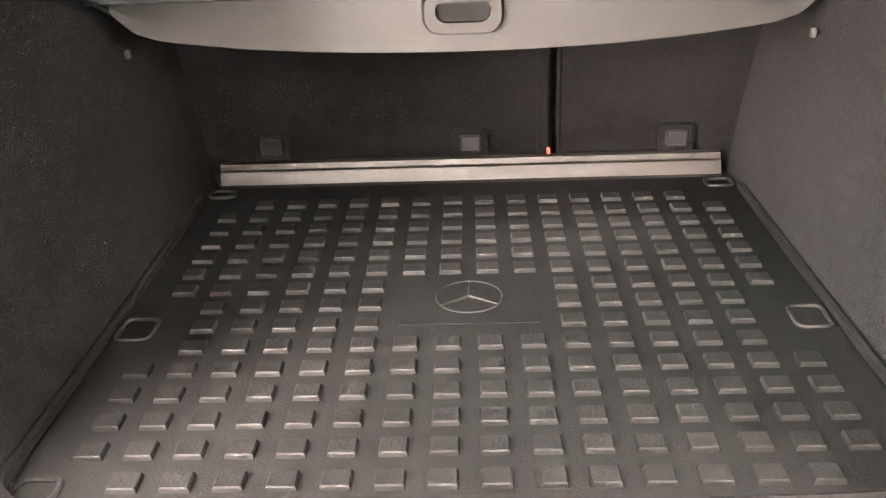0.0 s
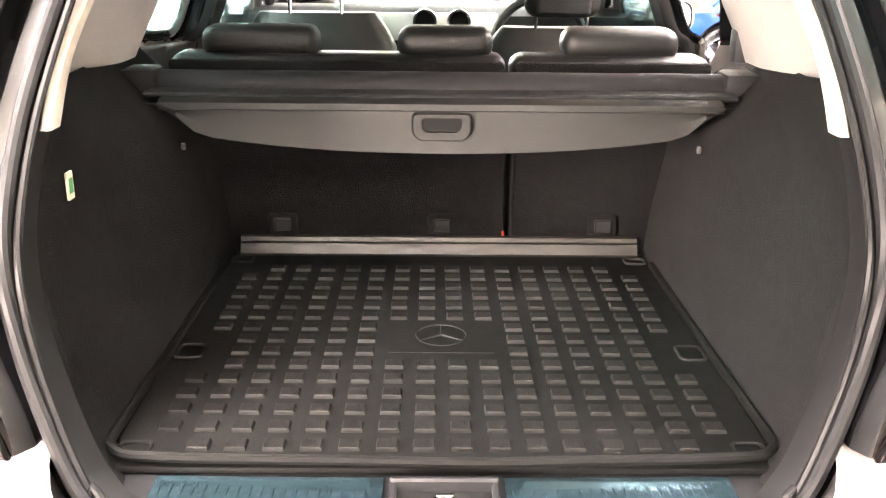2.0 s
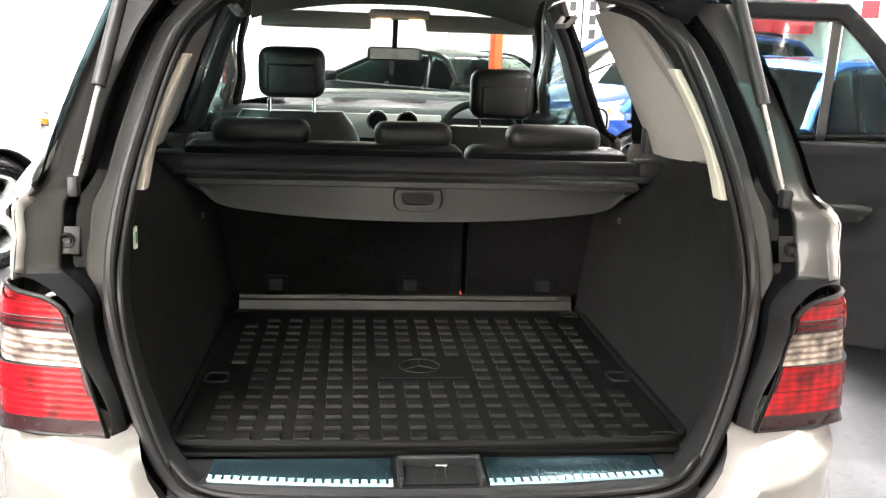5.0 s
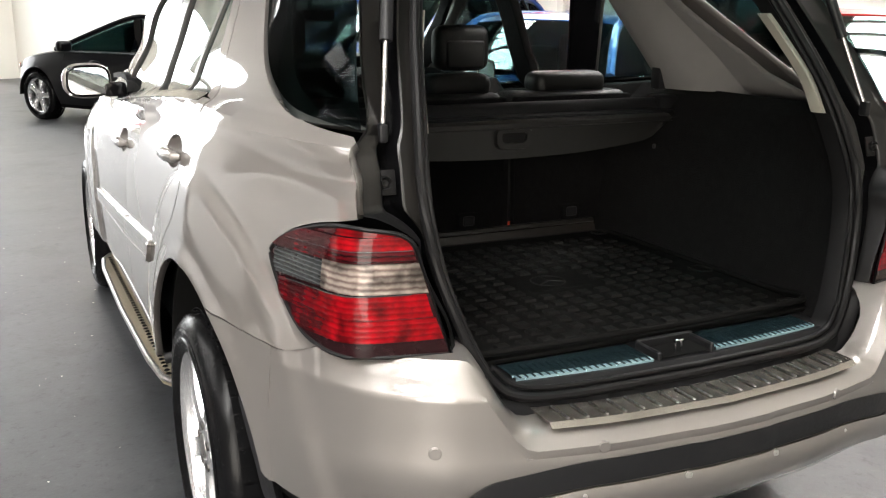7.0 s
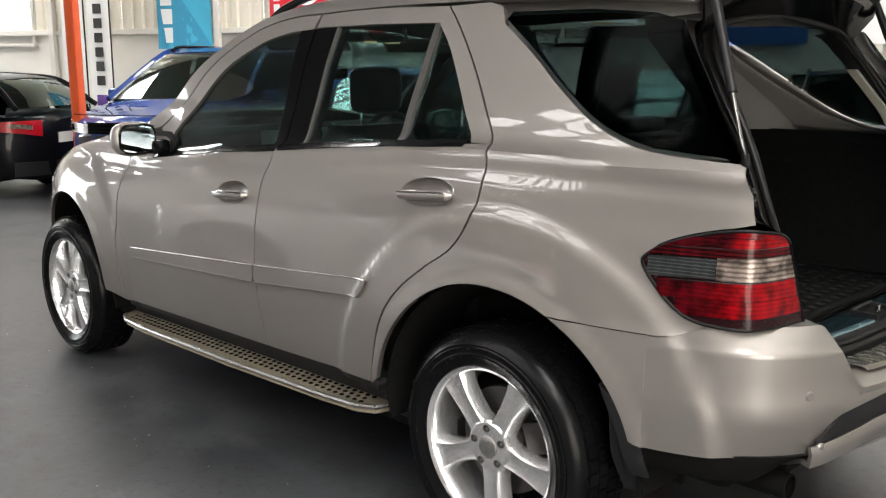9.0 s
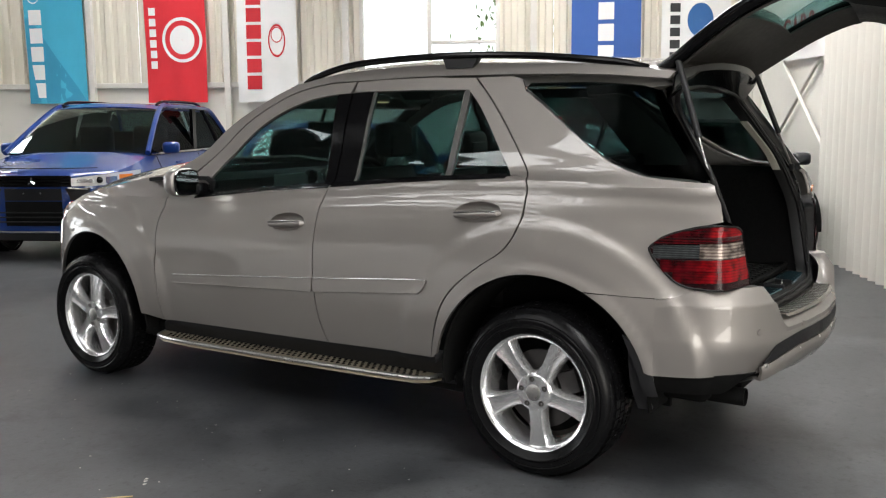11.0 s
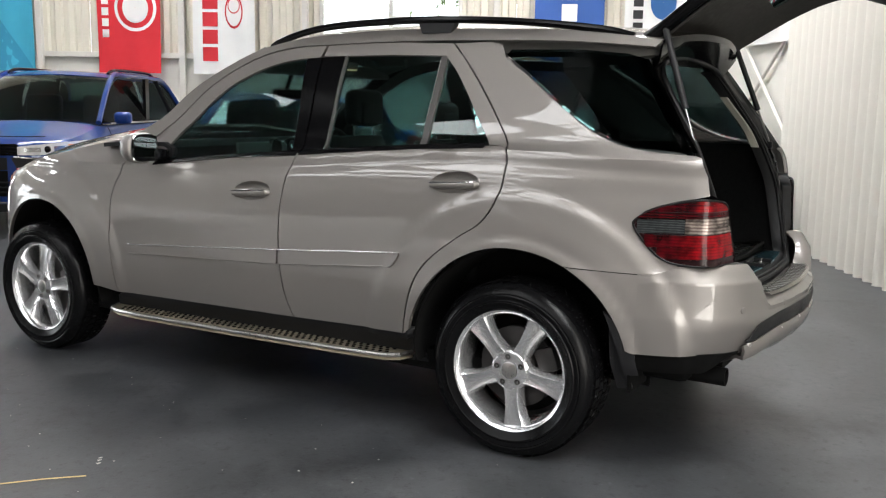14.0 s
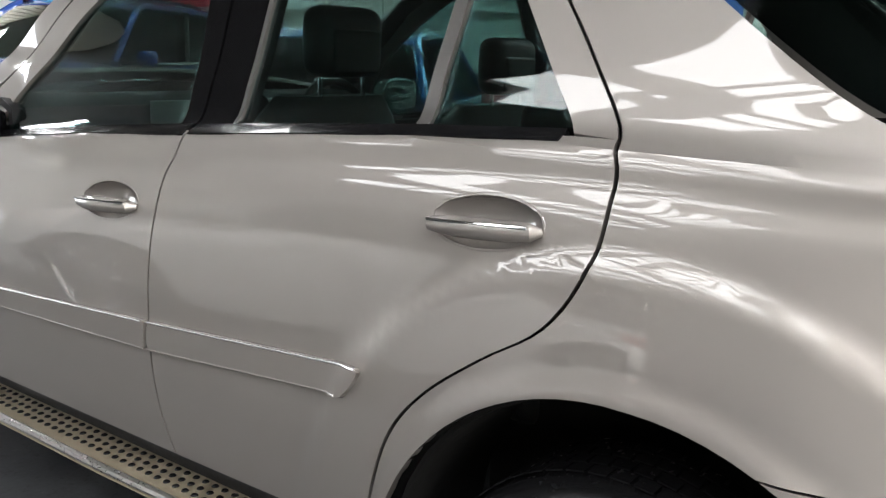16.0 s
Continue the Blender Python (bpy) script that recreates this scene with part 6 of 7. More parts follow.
# ---- banners ----
def cloth(name, col):
    return mat(name, col, 0.8, 0, 0.06, 3.0, bump=0.08, bscale=600)


def banner(col, t0, t1, z0, z1, label, marks):
    """hung against the banner wall; marks: (kind, u0, v0, u1, v1, material), u, v from the top corner at the t1 side"""
    b = tagged(new("banner"), label, "banner", "banners on the wall")
    b.matrix_world = BW @ pose(-t1, -0.135, z0)
    w, h = t1 - t0, z1 - z0
    rb = random.Random(int(t0 * 100))
    ph, f1 = rb.uniform(0, 6), rb.uniform(5, 9)
    def wave(u, v):
        return -0.020 * math.sin(f1 * u + ph + 2 * v) * (1.2 - v) - 0.010 * math.sin(17 * u + 5 * v + ph) * (1.1 - v) - 0.012 * math.sin(4 * v + ph) - 0.012
    def sheet(u0, v0, u1, v1, off, nu=14, nv=16):
        return thick(grid([[(u, wave(u, v / h) - off, v) for u in [u0 + (u1 - u0) * i / nu for i in range(nu + 1)]] for v in [v0 + (v1 - v0) * j / nv for j in range(nv + 1)]]), 0.0015)
    part("cloth", sheet(0, 0, w, h, 0), cloth(label[:12], col), b)
    for kind, u0, v0, u1, v1, m_ in marks:
        if kind == "bar":
            part("printed_bar", sheet(u0, h - v1, u1, h - v0, 0.0035, 4, 10), m_, b)
        elif kind == "wedge":     # a corner of the cloth in a second tone, cut on the slant
            rows_ = [[(u, wave(u, v / h) - 0.0025, v) for u in [u0 + (u1 - u0) * (1 - (v / h - v0) / (v1 - v0)) * i / 6 for i in range(7)]] for v in [h * (v0 + (v1 - v0) * j / 10) for j in range(10)]]
            part("printed_panel", thick(grid(rows_), 0.001), m_, b)
        elif kind == "disc":
            cx, cz, rx, rz = (u0 + u1) / 2, h - (v0 + v1) / 2, (u1 - u0) / 2, (v1 - v0) / 2
            bm = grid([[(cx + rx * q * math.cos(a), wave(cx + rx * q * math.cos(a), (cz + rz * q * math.sin(a)) / h) - 0.004, cz + rz * q * math.sin(a)) for q in (0.02, 0.5, 1)] for a in [2 * math.pi * k / 28 for k in range(28)]], close_u=True)
            part("printed_disc", thick(bm, 0.001), m_, b)
        elif kind == "ring":
            cx, cz, rx, rz = (u0 + u1) / 2, h - (v0 + v1) / 2, (u1 - u0) / 2, (v1 - v0) / 2
            bm = grid([[(cx + rx * q * math.cos(a), wave(cx + rx * q * math.cos(a), (cz + rz * q * math.sin(a)) / h) - 0.0045, cz + rz * q * math.sin(a)) for q in (0.86, 1)] for a in [2 * math.pi * k / 32 for k in range(32)]], close_u=True)
            part("printed_ring", thick(bm, 0.001), m_, b)
    return b


P_WHITE = cloth("white_print", (0.75, 0.75, 0.73))
P_RED = cloth("red_print", (0.55, 0.02, 0.03))
P_BLACK = cloth("black_print", (0.03, 0.03, 0.03))
P_BLUE = cloth("blue_print", (0.03, 0.12, 0.32))
P_PURPLE = cloth("purple_print", (0.10, 0.04, 0.22))
ZB, ZT = 1.76, 3.57
banner((0.05, 0.38, 0.55), 7.06, 7.98, ZB, ZT, "light blue cloth banner with white emblem and lettering bars", [("wedge", 0.0, 0.0, 0.92, 0.78, cloth("mid_blue_print", (0.03, 0.27, 0.43))), ("ring", 0.06, 0.10, 0.26, 0.33, P_WHITE)] + [("bar", 0.07, 0.42 + 0.27 * k, 0.27, 0.64 + 0.27 * k, P_WHITE) for k in range(5)])
banner((0.62, 0.02, 0.03), 5.19, 6.12, ZB, ZT, "red cloth banner with white round emblem", [("disc", 0.38, 0.68, 0.76, 1.10, P_WHITE), ("ring", 0.26, 0.56, 0.88, 1.22, P_WHITE)] + [("bar", 0.07, 0.42 + 0.155 * k, 0.17, 0.53 + 0.155 * k, P_WHITE) for k in range(6)])
banner((0.74, 0.74, 0.72), 3.82, 4.71, ZB, ZT, "white cloth banner with red emblem and lettering bars", [("ring", 0.46, 0.68, 0.72, 1.16, P_RED), ("ring", 0.50, 0.72, 0.68, 0.95, P_RED)] + [("bar", 0.14, 0.20 + 0.245 * k, 0.36, 0.40 + 0.245 * k, P_RED) for k in range(6)])
banner((0.035, 0.10, 0.33), -1.17, -0.19, ZB, ZT - 0.05, "dark blue cloth banner with white lettering bars", [("bar", 0.38, 0.10 + 0.30 * k, 0.60, 0.34 + 0.30 * k, P_WHITE) for k in range(5)])
banner((0.74, 0.74, 0.72), -2.42, -1.46, ZB, ZT, "white cloth banner with blue oval emblem", [("disc", 0.36, 0.48, 0.72, 0.95, P_BLUE)] + [("bar", 0.12, 0.48 + 0.17 * k, 0.26, 0.60 + 0.17 * k, P_BLACK) for k in range(5)])
SIGN = tagged(new("sign_sheet"), "white sheet sign with red lettering on the side wall", "sign")
SIGN.matrix_world = SW
part("sheet", thick(grid([[(7.85 - 1.9 * i / 8, 0.10 + 0.02 * math.sin(i), 2.18 - 0.05 * i / 8 + 0.75 * j) for i in range(9)] for j in (0, 1)]), 0.003), P_WHITE, SIGN)
txt = bpy.data.curves.new("lettering", "FONT")
txt.body, txt.size, txt.extrude = "CARS", 0.52, 0.002
tob = bpy.data.objects.new("lettering", txt)
scene.collection.objects.link(tob)
me = bpy.data.meshes.new_from_object(tob.evaluated_get(bpy.context.evaluated_depsgraph_get()))
bpy.data.objects.remove(tob)
me.materials.append(P_RED)
lt = new("lettering", me)
lt.parent, lt.matrix_basis = SIGN, pose(7.55, 0.145, 2.30, 90, 0, 180)
# narrow upright banners by the wall
for t in (8.75, 9.20):
    fb = tagged(new("feather_banner"), "narrow white upright banner with dark lettering bars", "banner", "upright banners")
    fb.matrix_world = BW @ pose(-t - 0.2, -0.5, 0.0)
    part("cloth", thick(grid([[(0.02 + 0.38 * i / 6, 0.012 * math.sin(3 * i + j), 0.75 + 2.6 * j / 10) for i in range(7)] for j in range(11)]), 0.002), P_WHITE, fb)
    part("pole", tube([(0.40, 0.01, 0.0), (0.405, 0.01, 3.4)], 0.012), TRIM_BLACK, fb)
    part("base", lathe([(0.0, 0.0), (0.2, 0.0), (0.2, 0.03), (0.03, 0.05)], 24, axis="z"), TRIM_BLACK, fb, m=pose(0.4, 0.01, 0))
    for k in range(8):
        part("lettering_bar", box(0.14, 0.28, -0.022, -0.017, 1.22 + 0.21 * k, 1.36 + 0.21 * k), P_BLACK, fb)
    part("printed_mark", box(0.12, 0.30, -0.022, -0.017, 0.92, 1.08, 0.002), P_PURPLE, fb)
pole = obj("orange_post", box(-0.055, 0.055, -0.055, 0.055, 0, ROOF_Z, 0.01), mat("orange_paint", (0.75, 0.11, 0.03), 0.4, 0, 0.06, 3.0))
pole.matrix_world = HALL @ pose(5.1, 6.33, 0)
tagged(pole, "orange painted square steel post", "post")
ext = tagged(new("fire_extinguisher"), "red fire extinguisher hung on the pale column", "fire extinguisher")
ext.matrix_world = HALL @ pose(6.41, 17.58, 0.48)
part("cylinder", lathe([(0, 0), (0.075, 0), (0.08, 0.02), (0.08, 0.42), (0.05, 0.49), (0.02, 0.5)], 20, axis="z"), mat("extinguisher_red", (0.55, 0.02, 0.02), 0.3), ext)
part("valve", box(-0.02, 0.05, -0.02, 0.02, 0.5, 0.56, 0.006), TRIM_BLACK, ext)

straw = obj("straw", tube([(0, 0, 0.003), (0.14, 0.012, 0.006), (0.33, 0.03, 0.003)], 0.0025, 5), mat("dry_straw", (0.55, 0.40, 0.18), 0.7))
straw.matrix_world = pose(-1.948, 1.246, 0, 0, 0, 133)
tagged(straw, "dry yellow straw lying on the concrete floor", "straw")
CHIP = mat("pale_chip", (0.6, 0.58, 0.52), 0.8)
rc = random.Random(11)
bm = bmesh.new()
for k in range(420):
    x, y = rc.uniform(-5.5, -0.9), rc.uniform(-2.5, 5.0)
    if k < 3:
        x, y = -1.84 + 0.02 * k, 1.31 + 0.02 * k
    r = rc.choice((0.003, 0.004, 0.006, 0.009 if k < 60 else 0.003)) if k > 2 else 0.012
    a = rc.uniform(0, 6)
    vs = [bm.verts.new((x + r * rc.uniform(0.6, 1.2) * math.cos(a + q * 1.57), y + r * rc.uniform(0.5, 1.2) * math.sin(a + q * 1.57), 0.0008 if q % 2 else 0.003)) for q in range(4)]
    bm.faces.new(vs)
dust = obj("floor_specks", bm, CHIP)
tagged(dust, "pale specks of grit scattered on the floor", "grit", kind="stuff")

# ---- parked cars ----
HEAD_CHROME = mat("lamp_reflector", (0.6, 0.6, 0.6), 0.15, 0.8, 0.4, 12.0, coat=1.0)
LENS_WHITE = mat("bright_lamp_reflector", (0.85, 0.85, 0.85), 0.2, 0.3, 0.2, 20.0, coat=1.0)
GLASS_P = glass("parked_windscreen_glass", (0.46, 0.57, 0.55), 1.0)
GLASS_P.node_tree.nodes["Math.001"].inputs[2].default_value = 0.10
TAIL_RED = mat("parked_red_lens", (0.36, 0.004, 0.01), 0.2, 0, 0.35, 30.0, coat=0.6)
AMBER = mat("amber_lens", (0.8, 0.22, 0.02), 0.15, 0, 0.1, coat=1.0)


def parked_car(name, label, paint, at, L=4.3, W=1.78, H=1.6, belt=0.98, nose=0.92, ws=(0.95, 0.30), tail=(-1.55, -1.95), wb=2.67, face="suv", R=0.33, roof_bars=False, corner=3.2):
    """local y forward, origin on the ground under the middle of the wheelbase"""
    car = tagged(new(name), label, "car", "parked cars")
    car.matrix_world = at
    w = W / 2
    yr, yf = -L / 2, L / 2
    hub = wb / 2
    zl = 0.24
    st = []
    def deck(y):
        drop = (0.03, 0.075, 0.125) if face == "suv" else (0.06, 0.16, 0.24)
        return curve_at([yr, tail[1], ws[0], ws[0] + 0.5, yf - 0.25, yf - 0.04, yf], [belt - 0.10, belt, belt, nose + 0.04] + [nose - d for d in drop], y)
    def plan(y):
        q = abs(y) / (L / 2)
        return w * (max(0.0, 1 - max(0, (q - 0.45) / 0.56) ** corner)) ** 0.5
    ys = [yr + L * k / 52 for k in range(53)]
    ys[0], ys[-1] = yr + 0.004, yf - 0.004
    for y in ys:
        ww, zd = max(plan(y), 0.35), deck(y)
        half_ = []
        for f, z in ((0.94, zl), (0.985, zl + 0.10), (1.0, 0.52), (0.985, 0.52 + (zd - 0.52) * 0.5), (0.955, zd - 0.10), (0.90, zd - 0.015), (0.80, zd + 0.012), (0.45, zd + 0.045), (0.0, zd + 0.055)):
            x = ww * f
            zz = z
            for h in (-hub, hub):
                r = math.hypot(y - h, zz - R)
                if f > 0.93 and r < R + 0.05:
                    a = abs(y - h)
                    if a < R + 0.05:
                        zz = max(zz, R + math.sqrt((R + 0.05) ** 2 - a * a)) if zz < R + 0.06 + R else zz
            zz = min(zz, zd - 0.02) if f > 0.9 and z < zd - 0.05 else zz
            half_.append((x, y, zz))
        st.append([(-x, y_, z) for x, y_, z in half_] + [p for p in reversed(half_[:-1])])
    bm = grid(st)
    n = len(st[0])
    bm.verts.ensure_lookup_table()
    bm.faces.new(bm.verts[:n])
    bm.faces.new(list(reversed(bm.verts[-n:])))
    part("body", bm, paint, car, sharp=0.7)
    bm = box(-w * 0.84, w * 0.84, yr + 0.55, yf - 0.55, 0.18, 0.5, 0.02)
    box(-w * 0.52, w * 0.52, yr + 0.17, yf - 0.17, 0.20, 0.48, 0.02, bm=bm)
    part("underside", bm, UNDER, car)
    for h in (-hub, hub):
        for s in (-1, 1):
            rows = [[(s * x, h + (R + 0.052) * math.cos(a), R + (R + 0.052) * math.sin(a)) for x in (w * 0.985, w * 0.62)] for a in [math.pi * k / 14 for k in range(15)]]
            part("wheel_housing", thick(grid(rows), 0.01), UNDER, car)
            part("housing_wall", box(s * w * 0.62 - 0.01, s * w * 0.62 + 0.01, h - R - 0.04, h + R + 0.04, 0.2, R * 2 + 0.02), UNDER, car)
            wheel(car, "wheel", s, h, R * 0.68, "alloy wheel with black tyre", w * 0.985, R, spin=0.3, tyre_w=0.2)
    # cabin
    zr = H - 0.05
    up = [(ws[0] + 0.10, belt + 0.02), (ws[1], zr - 0.04), (ws[1] - 0.5, zr), (tail[0] + 0.5, zr - 0.01), (tail[0], zr - 0.07), (tail[1], belt + 0.08)]
    line = smooth_line(up, 5)
    def wid(z):
        return (w - 0.075) - (z - belt) / (zr - belt) * 0.20
    for s in (-1, 1):
        def side_pane(y0, y1):
            rows = []
            for k in range(7):
                y = y0 + (y1 - y0) * k / 6
                zt = belt + 0.01
                for (a, b), (c, d) in zip(line[:-1], line[1:]):
                    if (a - y) * (c - y) <= 0 and a != c:
                        zt = b + (d - b) * (y - a) / (c - a) - 0.045
                zt = max(zt, belt + 0.02)
                rows.append([(s * wid(belt + (zt - belt) * q), y, belt - 0.01 + (zt - belt) * q) for q in (0, 0.5, 1)])
            p = part("side_window", thick(grid(rows), 0.004), GLASS_R, car)
        mid = (ws[0] + tail[1]) / 2
        side_pane(ws[0] - 0.02, mid + 0.06)
        side_pane(mid - 0.06, tail[0] + 0.28)
        side_pane(tail[0] + 0.20, tail[1] + 0.12)
        part("roof_rail", tube([(s * wid(z), y, z) for y, z in line], 0.032, 8), paint, car)
        part("pillar", box(s * wid(1.2) - 0.02, s * wid(1.2) + 0.02, mid - 0.06, mid + 0.06, belt, zr - 0.03), GLOSS_BLACK, car, m=pose(0, 0, 0))
        part("pillar", tube([(s * (wid(belt) + 0.0), tail[0] + 0.15, belt), (s * wid(zr), tail[0] + 0.34, zr - 0.03)], 0.03, 8), GLOSS_BLACK, car)
        part("belt_trim", tube([(s * (wid(belt) + 0.008), tail[1] + 0.1, belt + 0.005), (s * (wid(belt) + 0.008), ws[0], belt + 0.005)], 0.012, 6), CHROME, car)
        mr = part("door_mirror", box(-0.10, 0.10, -0.05, 0.07, -0.07, 0.07, 0.045, 3), paint, car, m=pose(s * (w + 0.06), ws[0] - 0.28, belt + 0.07))
        for k, yy in enumerate((ws[0] - 0.75, mid - 0.55)):
            part("door_handle", tube([(s * (w * 0.975), yy - 0.09, belt - 0.12), (s * (w * 0.975 + 0.03), yy, belt - 0.11), (s * (w * 0.975), yy + 0.09, belt - 0.12)], 0.012, 8), paint, car)
        for yy in (ws[0] - 0.12, mid - 0.02, tail[0] + 0.33):
            part("door_gap", tube([(s * (w * 0.999), yy, 0.42), (s * (w * 1.001), yy, 0.55), (s * (w * 0.985), yy, belt - 0.15), (s * (w * 0.93), yy, belt - 0.03)], 0.004, 5), UNDER, car)
        if roof_bars:
            part("roof_bar", tube(smooth_line([(s * (wid(zr) - 0.06), ws[1] - 0.1, zr + 0.01), (s * (wid(zr) - 0.06), ws[1] - 0.35, zr + 0.06), (s * (wid(zr) - 0.06), tail[0] + 0.5, zr + 0.06), (s * (wid(zr) - 0.06), tail[0] + 0.2, zr + 0.0)], 4), 0.02, 8), GLOSS_BLACK, car)
    rows = [[(wid(z) * q * 0.985, y + 0.10 * (1 - q * q) * (1 if y > 0 else -1) * 0.6, z + 0.035 * (1 - q * q)) for q in [k / 8 for k in range(-8, 9)]] for y, z in line if z > zr - 0.10]
    part("roof", thick(grid(rows), 0.012), paint, car)
    def screen(nm, pts, bulge):
        rows = [[(wid(z) * q * 0.97, y + bulge * (1 - q * q), z + 0.02 * (1 - q * q)) for q in [k / 8 for k in range(-8, 9)]] for y, z in pts]
        p = part(nm, thick(grid(rows), 0.005), GLASS_P, car)
    screen("windscreen", [p for p in line if p[0] >= ws[1] - 0.02], 0.07)
    screen("rear_window", [p for p in line if p[0] <= tail[0] + 0.02], -0.08)
    part("cabin", box(-w * 0.72, w * 0.72, tail[1] + 0.35, ws[0] - 0.2, 0.5, belt + 0.02, 0.05), DARKTRIM, car)
    for x in (-0.36, 0.36):
        part("seat", box(x - 0.22, x + 0.22, -0.25, -0.10, belt - 0.3, belt + 0.33, 0.06, 3), LEATHER, car)
        part("seat", box(x - 0.25, x + 0.25, -1.15, -1.02, belt - 0.3, belt + 0.25, 0.06, 3), LEATHER, car)
    # front and rear ends
    def nosey(x, extra=0.0):
        lo, hi = 0.0, yf
        for _ in range(22):
            m_ = (lo + hi) / 2
            lo, hi = (m_, hi) if plan(m_) > abs(x) else (lo, m_)
        return lo + extra
    def patch(nm, x0, x1, z0, z1, material, end, off=0.012, lab="", slant=0.0, taper=0.0, t=0.02, n=8):
        rows = []
        for j in range(4):
            v = j / 3
            row = []
            for i in range(n + 1):
                u = i / n
                x = x0 + (x1 - x0) * u
                z = z0 + (z1 - z0) * v + slant * u + taper * u * (0.5 - v)
                row.append((x, end * nosey(x / 0.985, off), z))
            rows.append(row)
        return part(nm, thick(grid(rows), t), material, car, lab)
    zn = nose - (0.12 if face == "suv" else 0.24)
    for s in (-1, 1):
        if face == "suv":
            patch("headlamp", s * w * 0.44, s * w * 0.975, zn - 0.050, zn + 0.035, LENS_WHITE, 1, 0.012, "clear swept-back headlamp", 0.030, -0.055, n=18, t=0.01)
            patch("lamp_reflector", s * w * 0.50, s * w * 0.66, zn - 0.014, zn + 0.022, HEAD_CHROME, 1, 0.016, "", 0.0, -0.01, t=0.006)
            patch("lamp_reflector", s * w * 0.77, s * w * 0.86, zn - 0.030, zn + 0.040, HEAD_CHROME, 1, 0.016, "", 0.0, -0.01, t=0.006)
            part("projector", lathe([(0, -0.012), (0.025, -0.008), (0.034, 0.0), (0.036, 0.02)], 18), GLOSS_BLACK, car, m=pose(s * w * 0.71, nosey(w * 0.71 / 0.985, 0.018), zn + 0.008, 0, 0, -90))
            patch("indicator", s * w * 0.875, s * w * 0.95, zn - 0.020, zn + 0.060, AMBER, 1, 0.018, "", 0.0, t=0.006)
            patch("chrome_brow", s * w * 0.40, s * w * 0.60, zn - 0.072, zn - 0.058, CHROME, 1, 0.010, "", -0.02, t=0.008)
        else:
            patch("headlamp", s * w * 0.46, s * w * 0.88, zn + 0.02, zn + 0.115, HEAD_CHROME, 1, 0.014, "clear headlamp", 0.045, 0.05)
            patch("indicator", s * w * 0.82, s * w * 0.875, zn + 0.085, zn + 0.125, AMBER, 1, 0.020, "", 0.02)
            patch("fog_lamp", s * w * 0.62, s * w * 0.78, 0.33, 0.43, HEAD_CHROME, 1, 0.012)
        patch("tail_lamp", s * w * 0.50, s * w * 0.975, belt - 0.235, belt - 0.05, TAIL_RED, -1, 0.016, "red tail lamp", 0.03, 0.09, n=12)
        patch("tail_lens", s * w * 0.62, s * w * 0.82, belt - 0.155, belt - 0.105, LAMP_CLEAR, -1, 0.024, "", 0.02, 0.0)
    patch("bumper_gap", -w * 0.7, w * 0.7, zn + 0.135, zn + 0.143, UNDER, 1, 0.006, t=0.01, n=16)
    if face == "suv":
        patch("upper_grille", -w * 0.44, w * 0.44, zn - 0.055, zn + 0.055, UNDER, 1, 0.006, "black slatted grille", n=14)
        for z in (-0.05, -0.015, 0.02, 0.05):
            patch("slat", -w * 0.43, w * 0.43, zn + z, zn + z + 0.013, GLOSS_BLACK, 1, 0.018, n=14)
        patch("plate_bar", -w * 0.62, w * 0.62, zn - 0.20, zn - 0.075, TRIM_BLACK, 1, 0.006, "black plate panel", n=14, t=0.012)
        patch("lower_grille", -w * 0.66, w * 0.66, 0.385, zn - 0.21, UNDER, 1, 0.006, "large black lower grille", n=14)
        for z in (0.42, 0.47, 0.52):
            patch("slat", -w * 0.54, w * 0.54, z, z + 0.014, TRIM_BLACK, 1, 0.016, n=14)
        patch("bumper_bolt", -0.10, -0.085, zn - 0.13, zn - 0.115, CHROME, 1, 0.02, n=2)
        patch("bumper_bolt", 0.085, 0.10, zn - 0.13, zn - 0.115, CHROME, 1, 0.02, n=2)
        patch("skid_trim", -w * 0.74, w * 0.74, 0.315, 0.330, CHROME, 1, 0.016, n=16)
        patch("skid_plate", -w * 0.72, w * 0.72, 0.235, 0.308, TRIM_BLACK, 1, 0.012, n=16)
        for k in range(3):
            a = math.pi / 2 + 2 * math.pi * k / 3
            part("badge", tube([(0, yf + 0.020, zn), (0.045 * math.cos(a), yf + 0.018, zn + 0.045 * math.sin(a))], 0.012, 4, radii=[0.006, 0.013]), CHROME, car, "small bright badge")
    else:
        patch("lower_grille", -w * 0.55, w * 0.55, 0.28, 0.50, GLOSS_BLACK, 1, 0.010, "black lower grille", n=14)
        patch("upper_grille", -w * 0.32, w * 0.32, zn - 0.02, zn + 0.03, GLOSS_BLACK, 1, 0.012, n=10)
        patch("badge", -0.06, 0.06, zn + 0.035, zn + 0.075, CHROME, 1, 0.014, "small bright badge", n=4)
    patch("lower_bumper", -w * 0.8, w * 0.8, 0.26, 0.42, TRIM_BLACK, -1, 0.012, n=14)
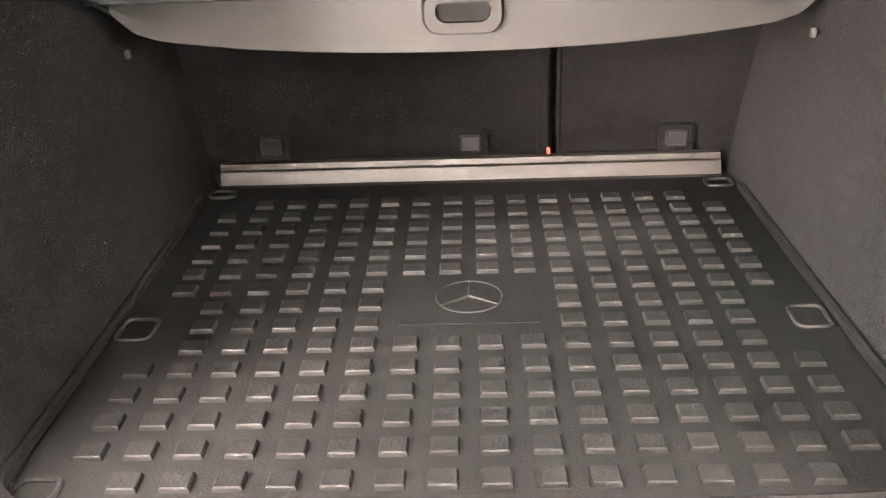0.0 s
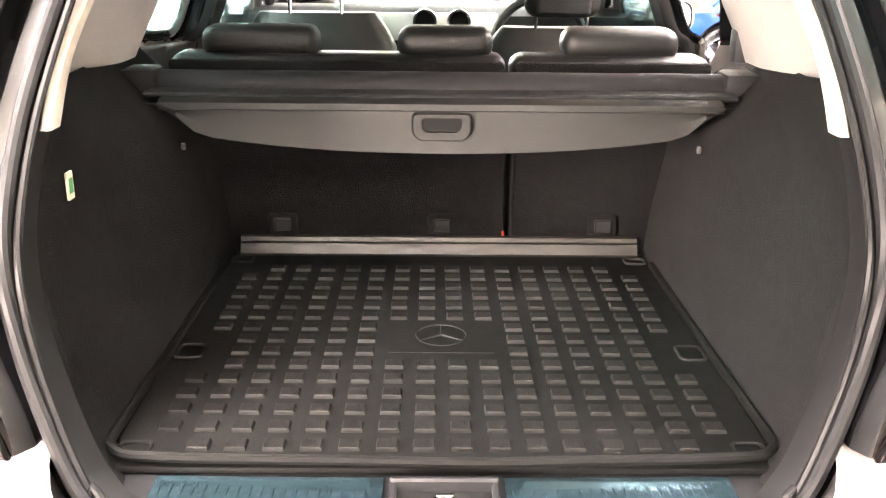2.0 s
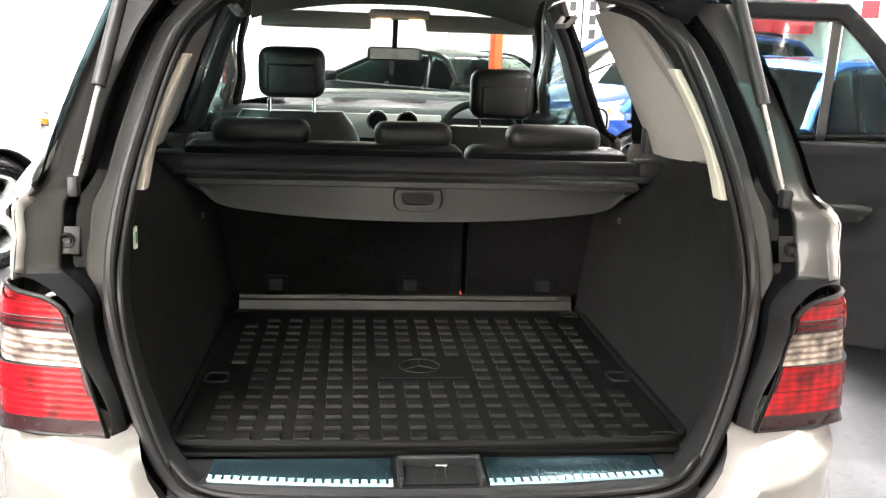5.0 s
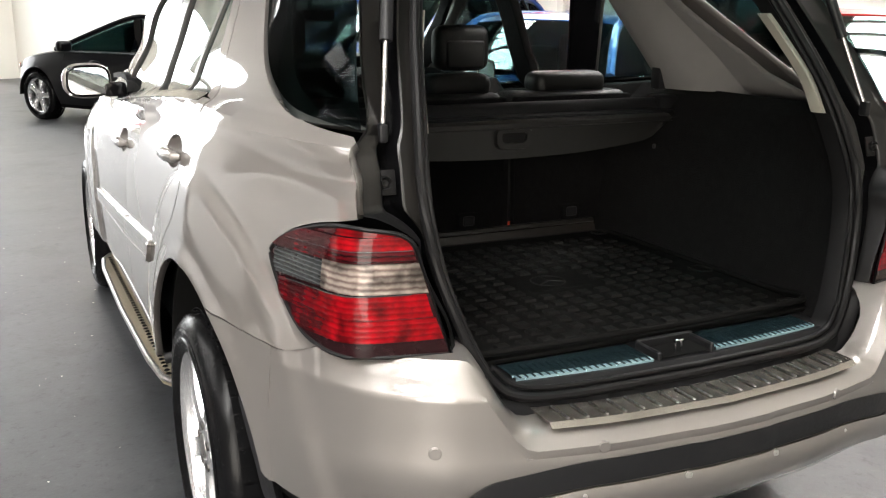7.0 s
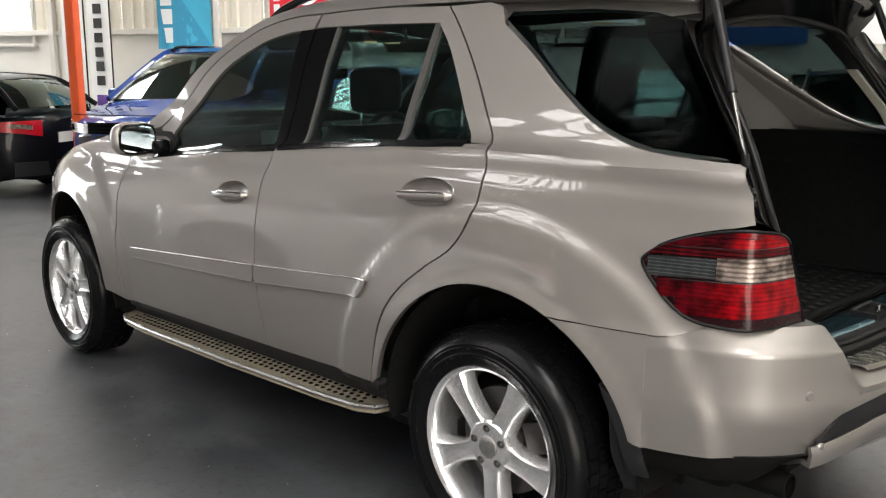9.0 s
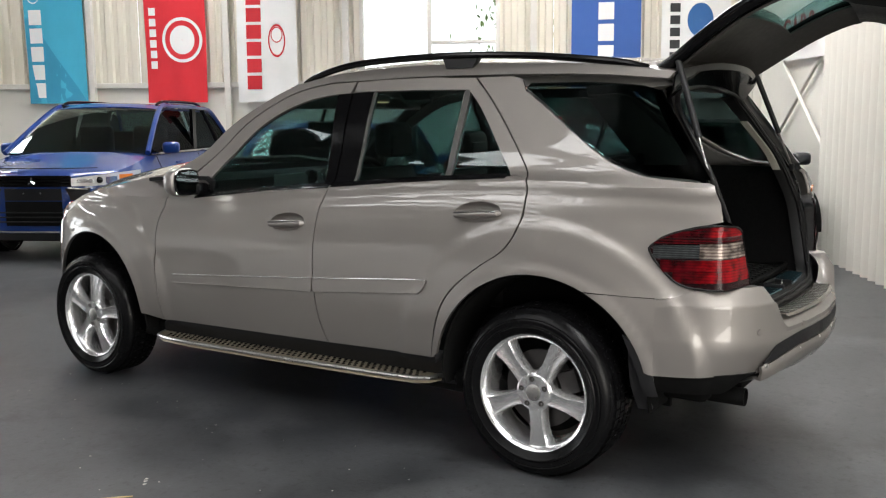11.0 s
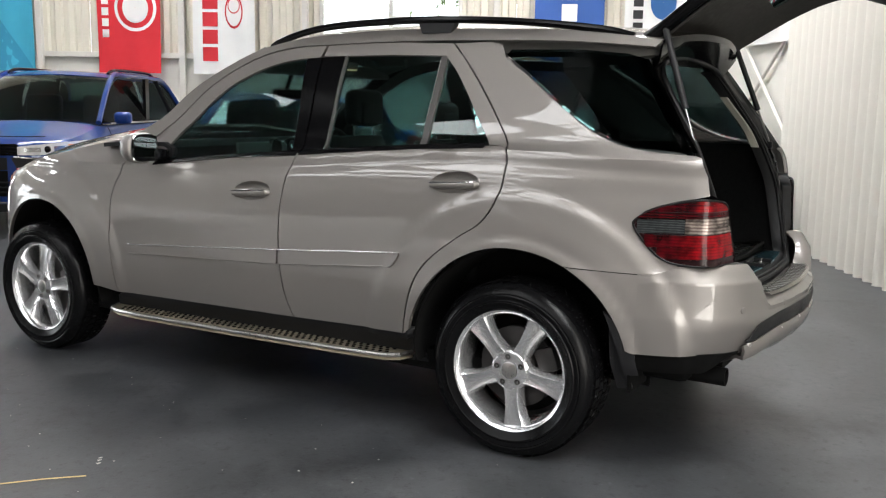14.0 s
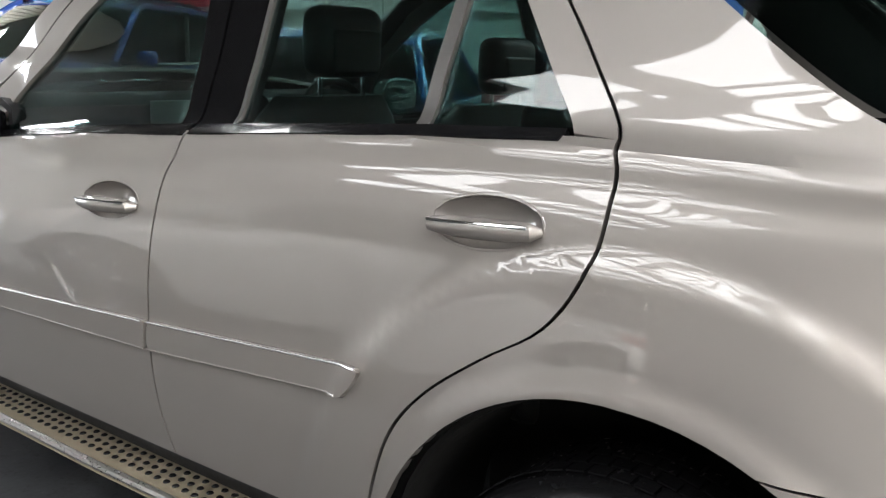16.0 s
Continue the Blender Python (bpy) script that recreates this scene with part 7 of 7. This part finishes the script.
    patch("number_plate", -0.24, 0.24, belt - 0.32, belt - 0.20, FRAME, -1, 0.010, n=6)
    return car


def car_paint(name, col, metal=0.4):
    return mat(name, col, 0.3, metal, 0.04, 3.0, coat=1.0, rvary=0.03)


BLUE = mat("bright_blue_paint", (0.001, 0.027, 0.16), 0.42, 0.1, 0.04, 3.0, coat=1.0, rvary=0.03, spec=0.2)
# local forward of each car given as a turn about z
parked_car("blue_suv", "bright blue compact SUV with black grille and roof bars", BLUE, HALL @ pose(7.08, 5.69, 0, 0, 0, 90.7), L=4.42, W=1.88, H=1.72, belt=1.10, nose=0.975, ws=(1.08, 0.30), tail=(-1.65, -2.02), wb=2.78, R=0.345, roof_bars=True, corner=4.8)
parked_car("grey_hatchback", "dark grey hatchback parked by the side wall", car_paint("dark_grey_paint", (0.022, 0.024, 0.026)), HALL @ pose(6.75, -1.62, 0, 0, 0, 90), H=1.48, belt=0.95, nose=0.90, face="hatch")
parked_car("black_hatchback", "glossy black hatchback with red tail lamps", mat("black_paint", (0.003, 0.003, 0.004), 0.3, 0.0, 0.04, 3.0, coat=0.22, rvary=0.03, spec=0.1), HALL @ pose(5.9, 9.35, 0, 0, 0, 4), L=4.3, H=1.44, belt=0.94, nose=0.85, ws=(0.85, -0.25), tail=(-1.62, -2.02), face="hatch", R=0.335, corner=4.0)
parked_car("red_hatchback", "red hatchback among the parked cars", car_paint("red_paint", (0.45, 0.012, 0.015), 0.2), HALL @ pose(4.95, 0.2, 0, 0, 0, 90), H=1.52, belt=0.96, nose=0.92, face="hatch")
parked_car("pale_blue_hatchback", "blue hatchback parked tail out among the cars", car_paint("mid_blue_paint", (0.03, 0.14, 0.42), 0.4), HALL @ pose(5.8, 2.35, 0, 0, 0, -90), H=1.50, belt=0.95, nose=0.90, face="hatch")
parked_car("white_suv", "white SUV standing beside the silver car", car_paint("white_paint", (0.75, 0.75, 0.75), 0.0), pose(-3.75, 2.91, 0, 0, 0, -28.9), L=4.5, H=1.68, belt=1.05, nose=1.02, R=0.36, face="hatch")
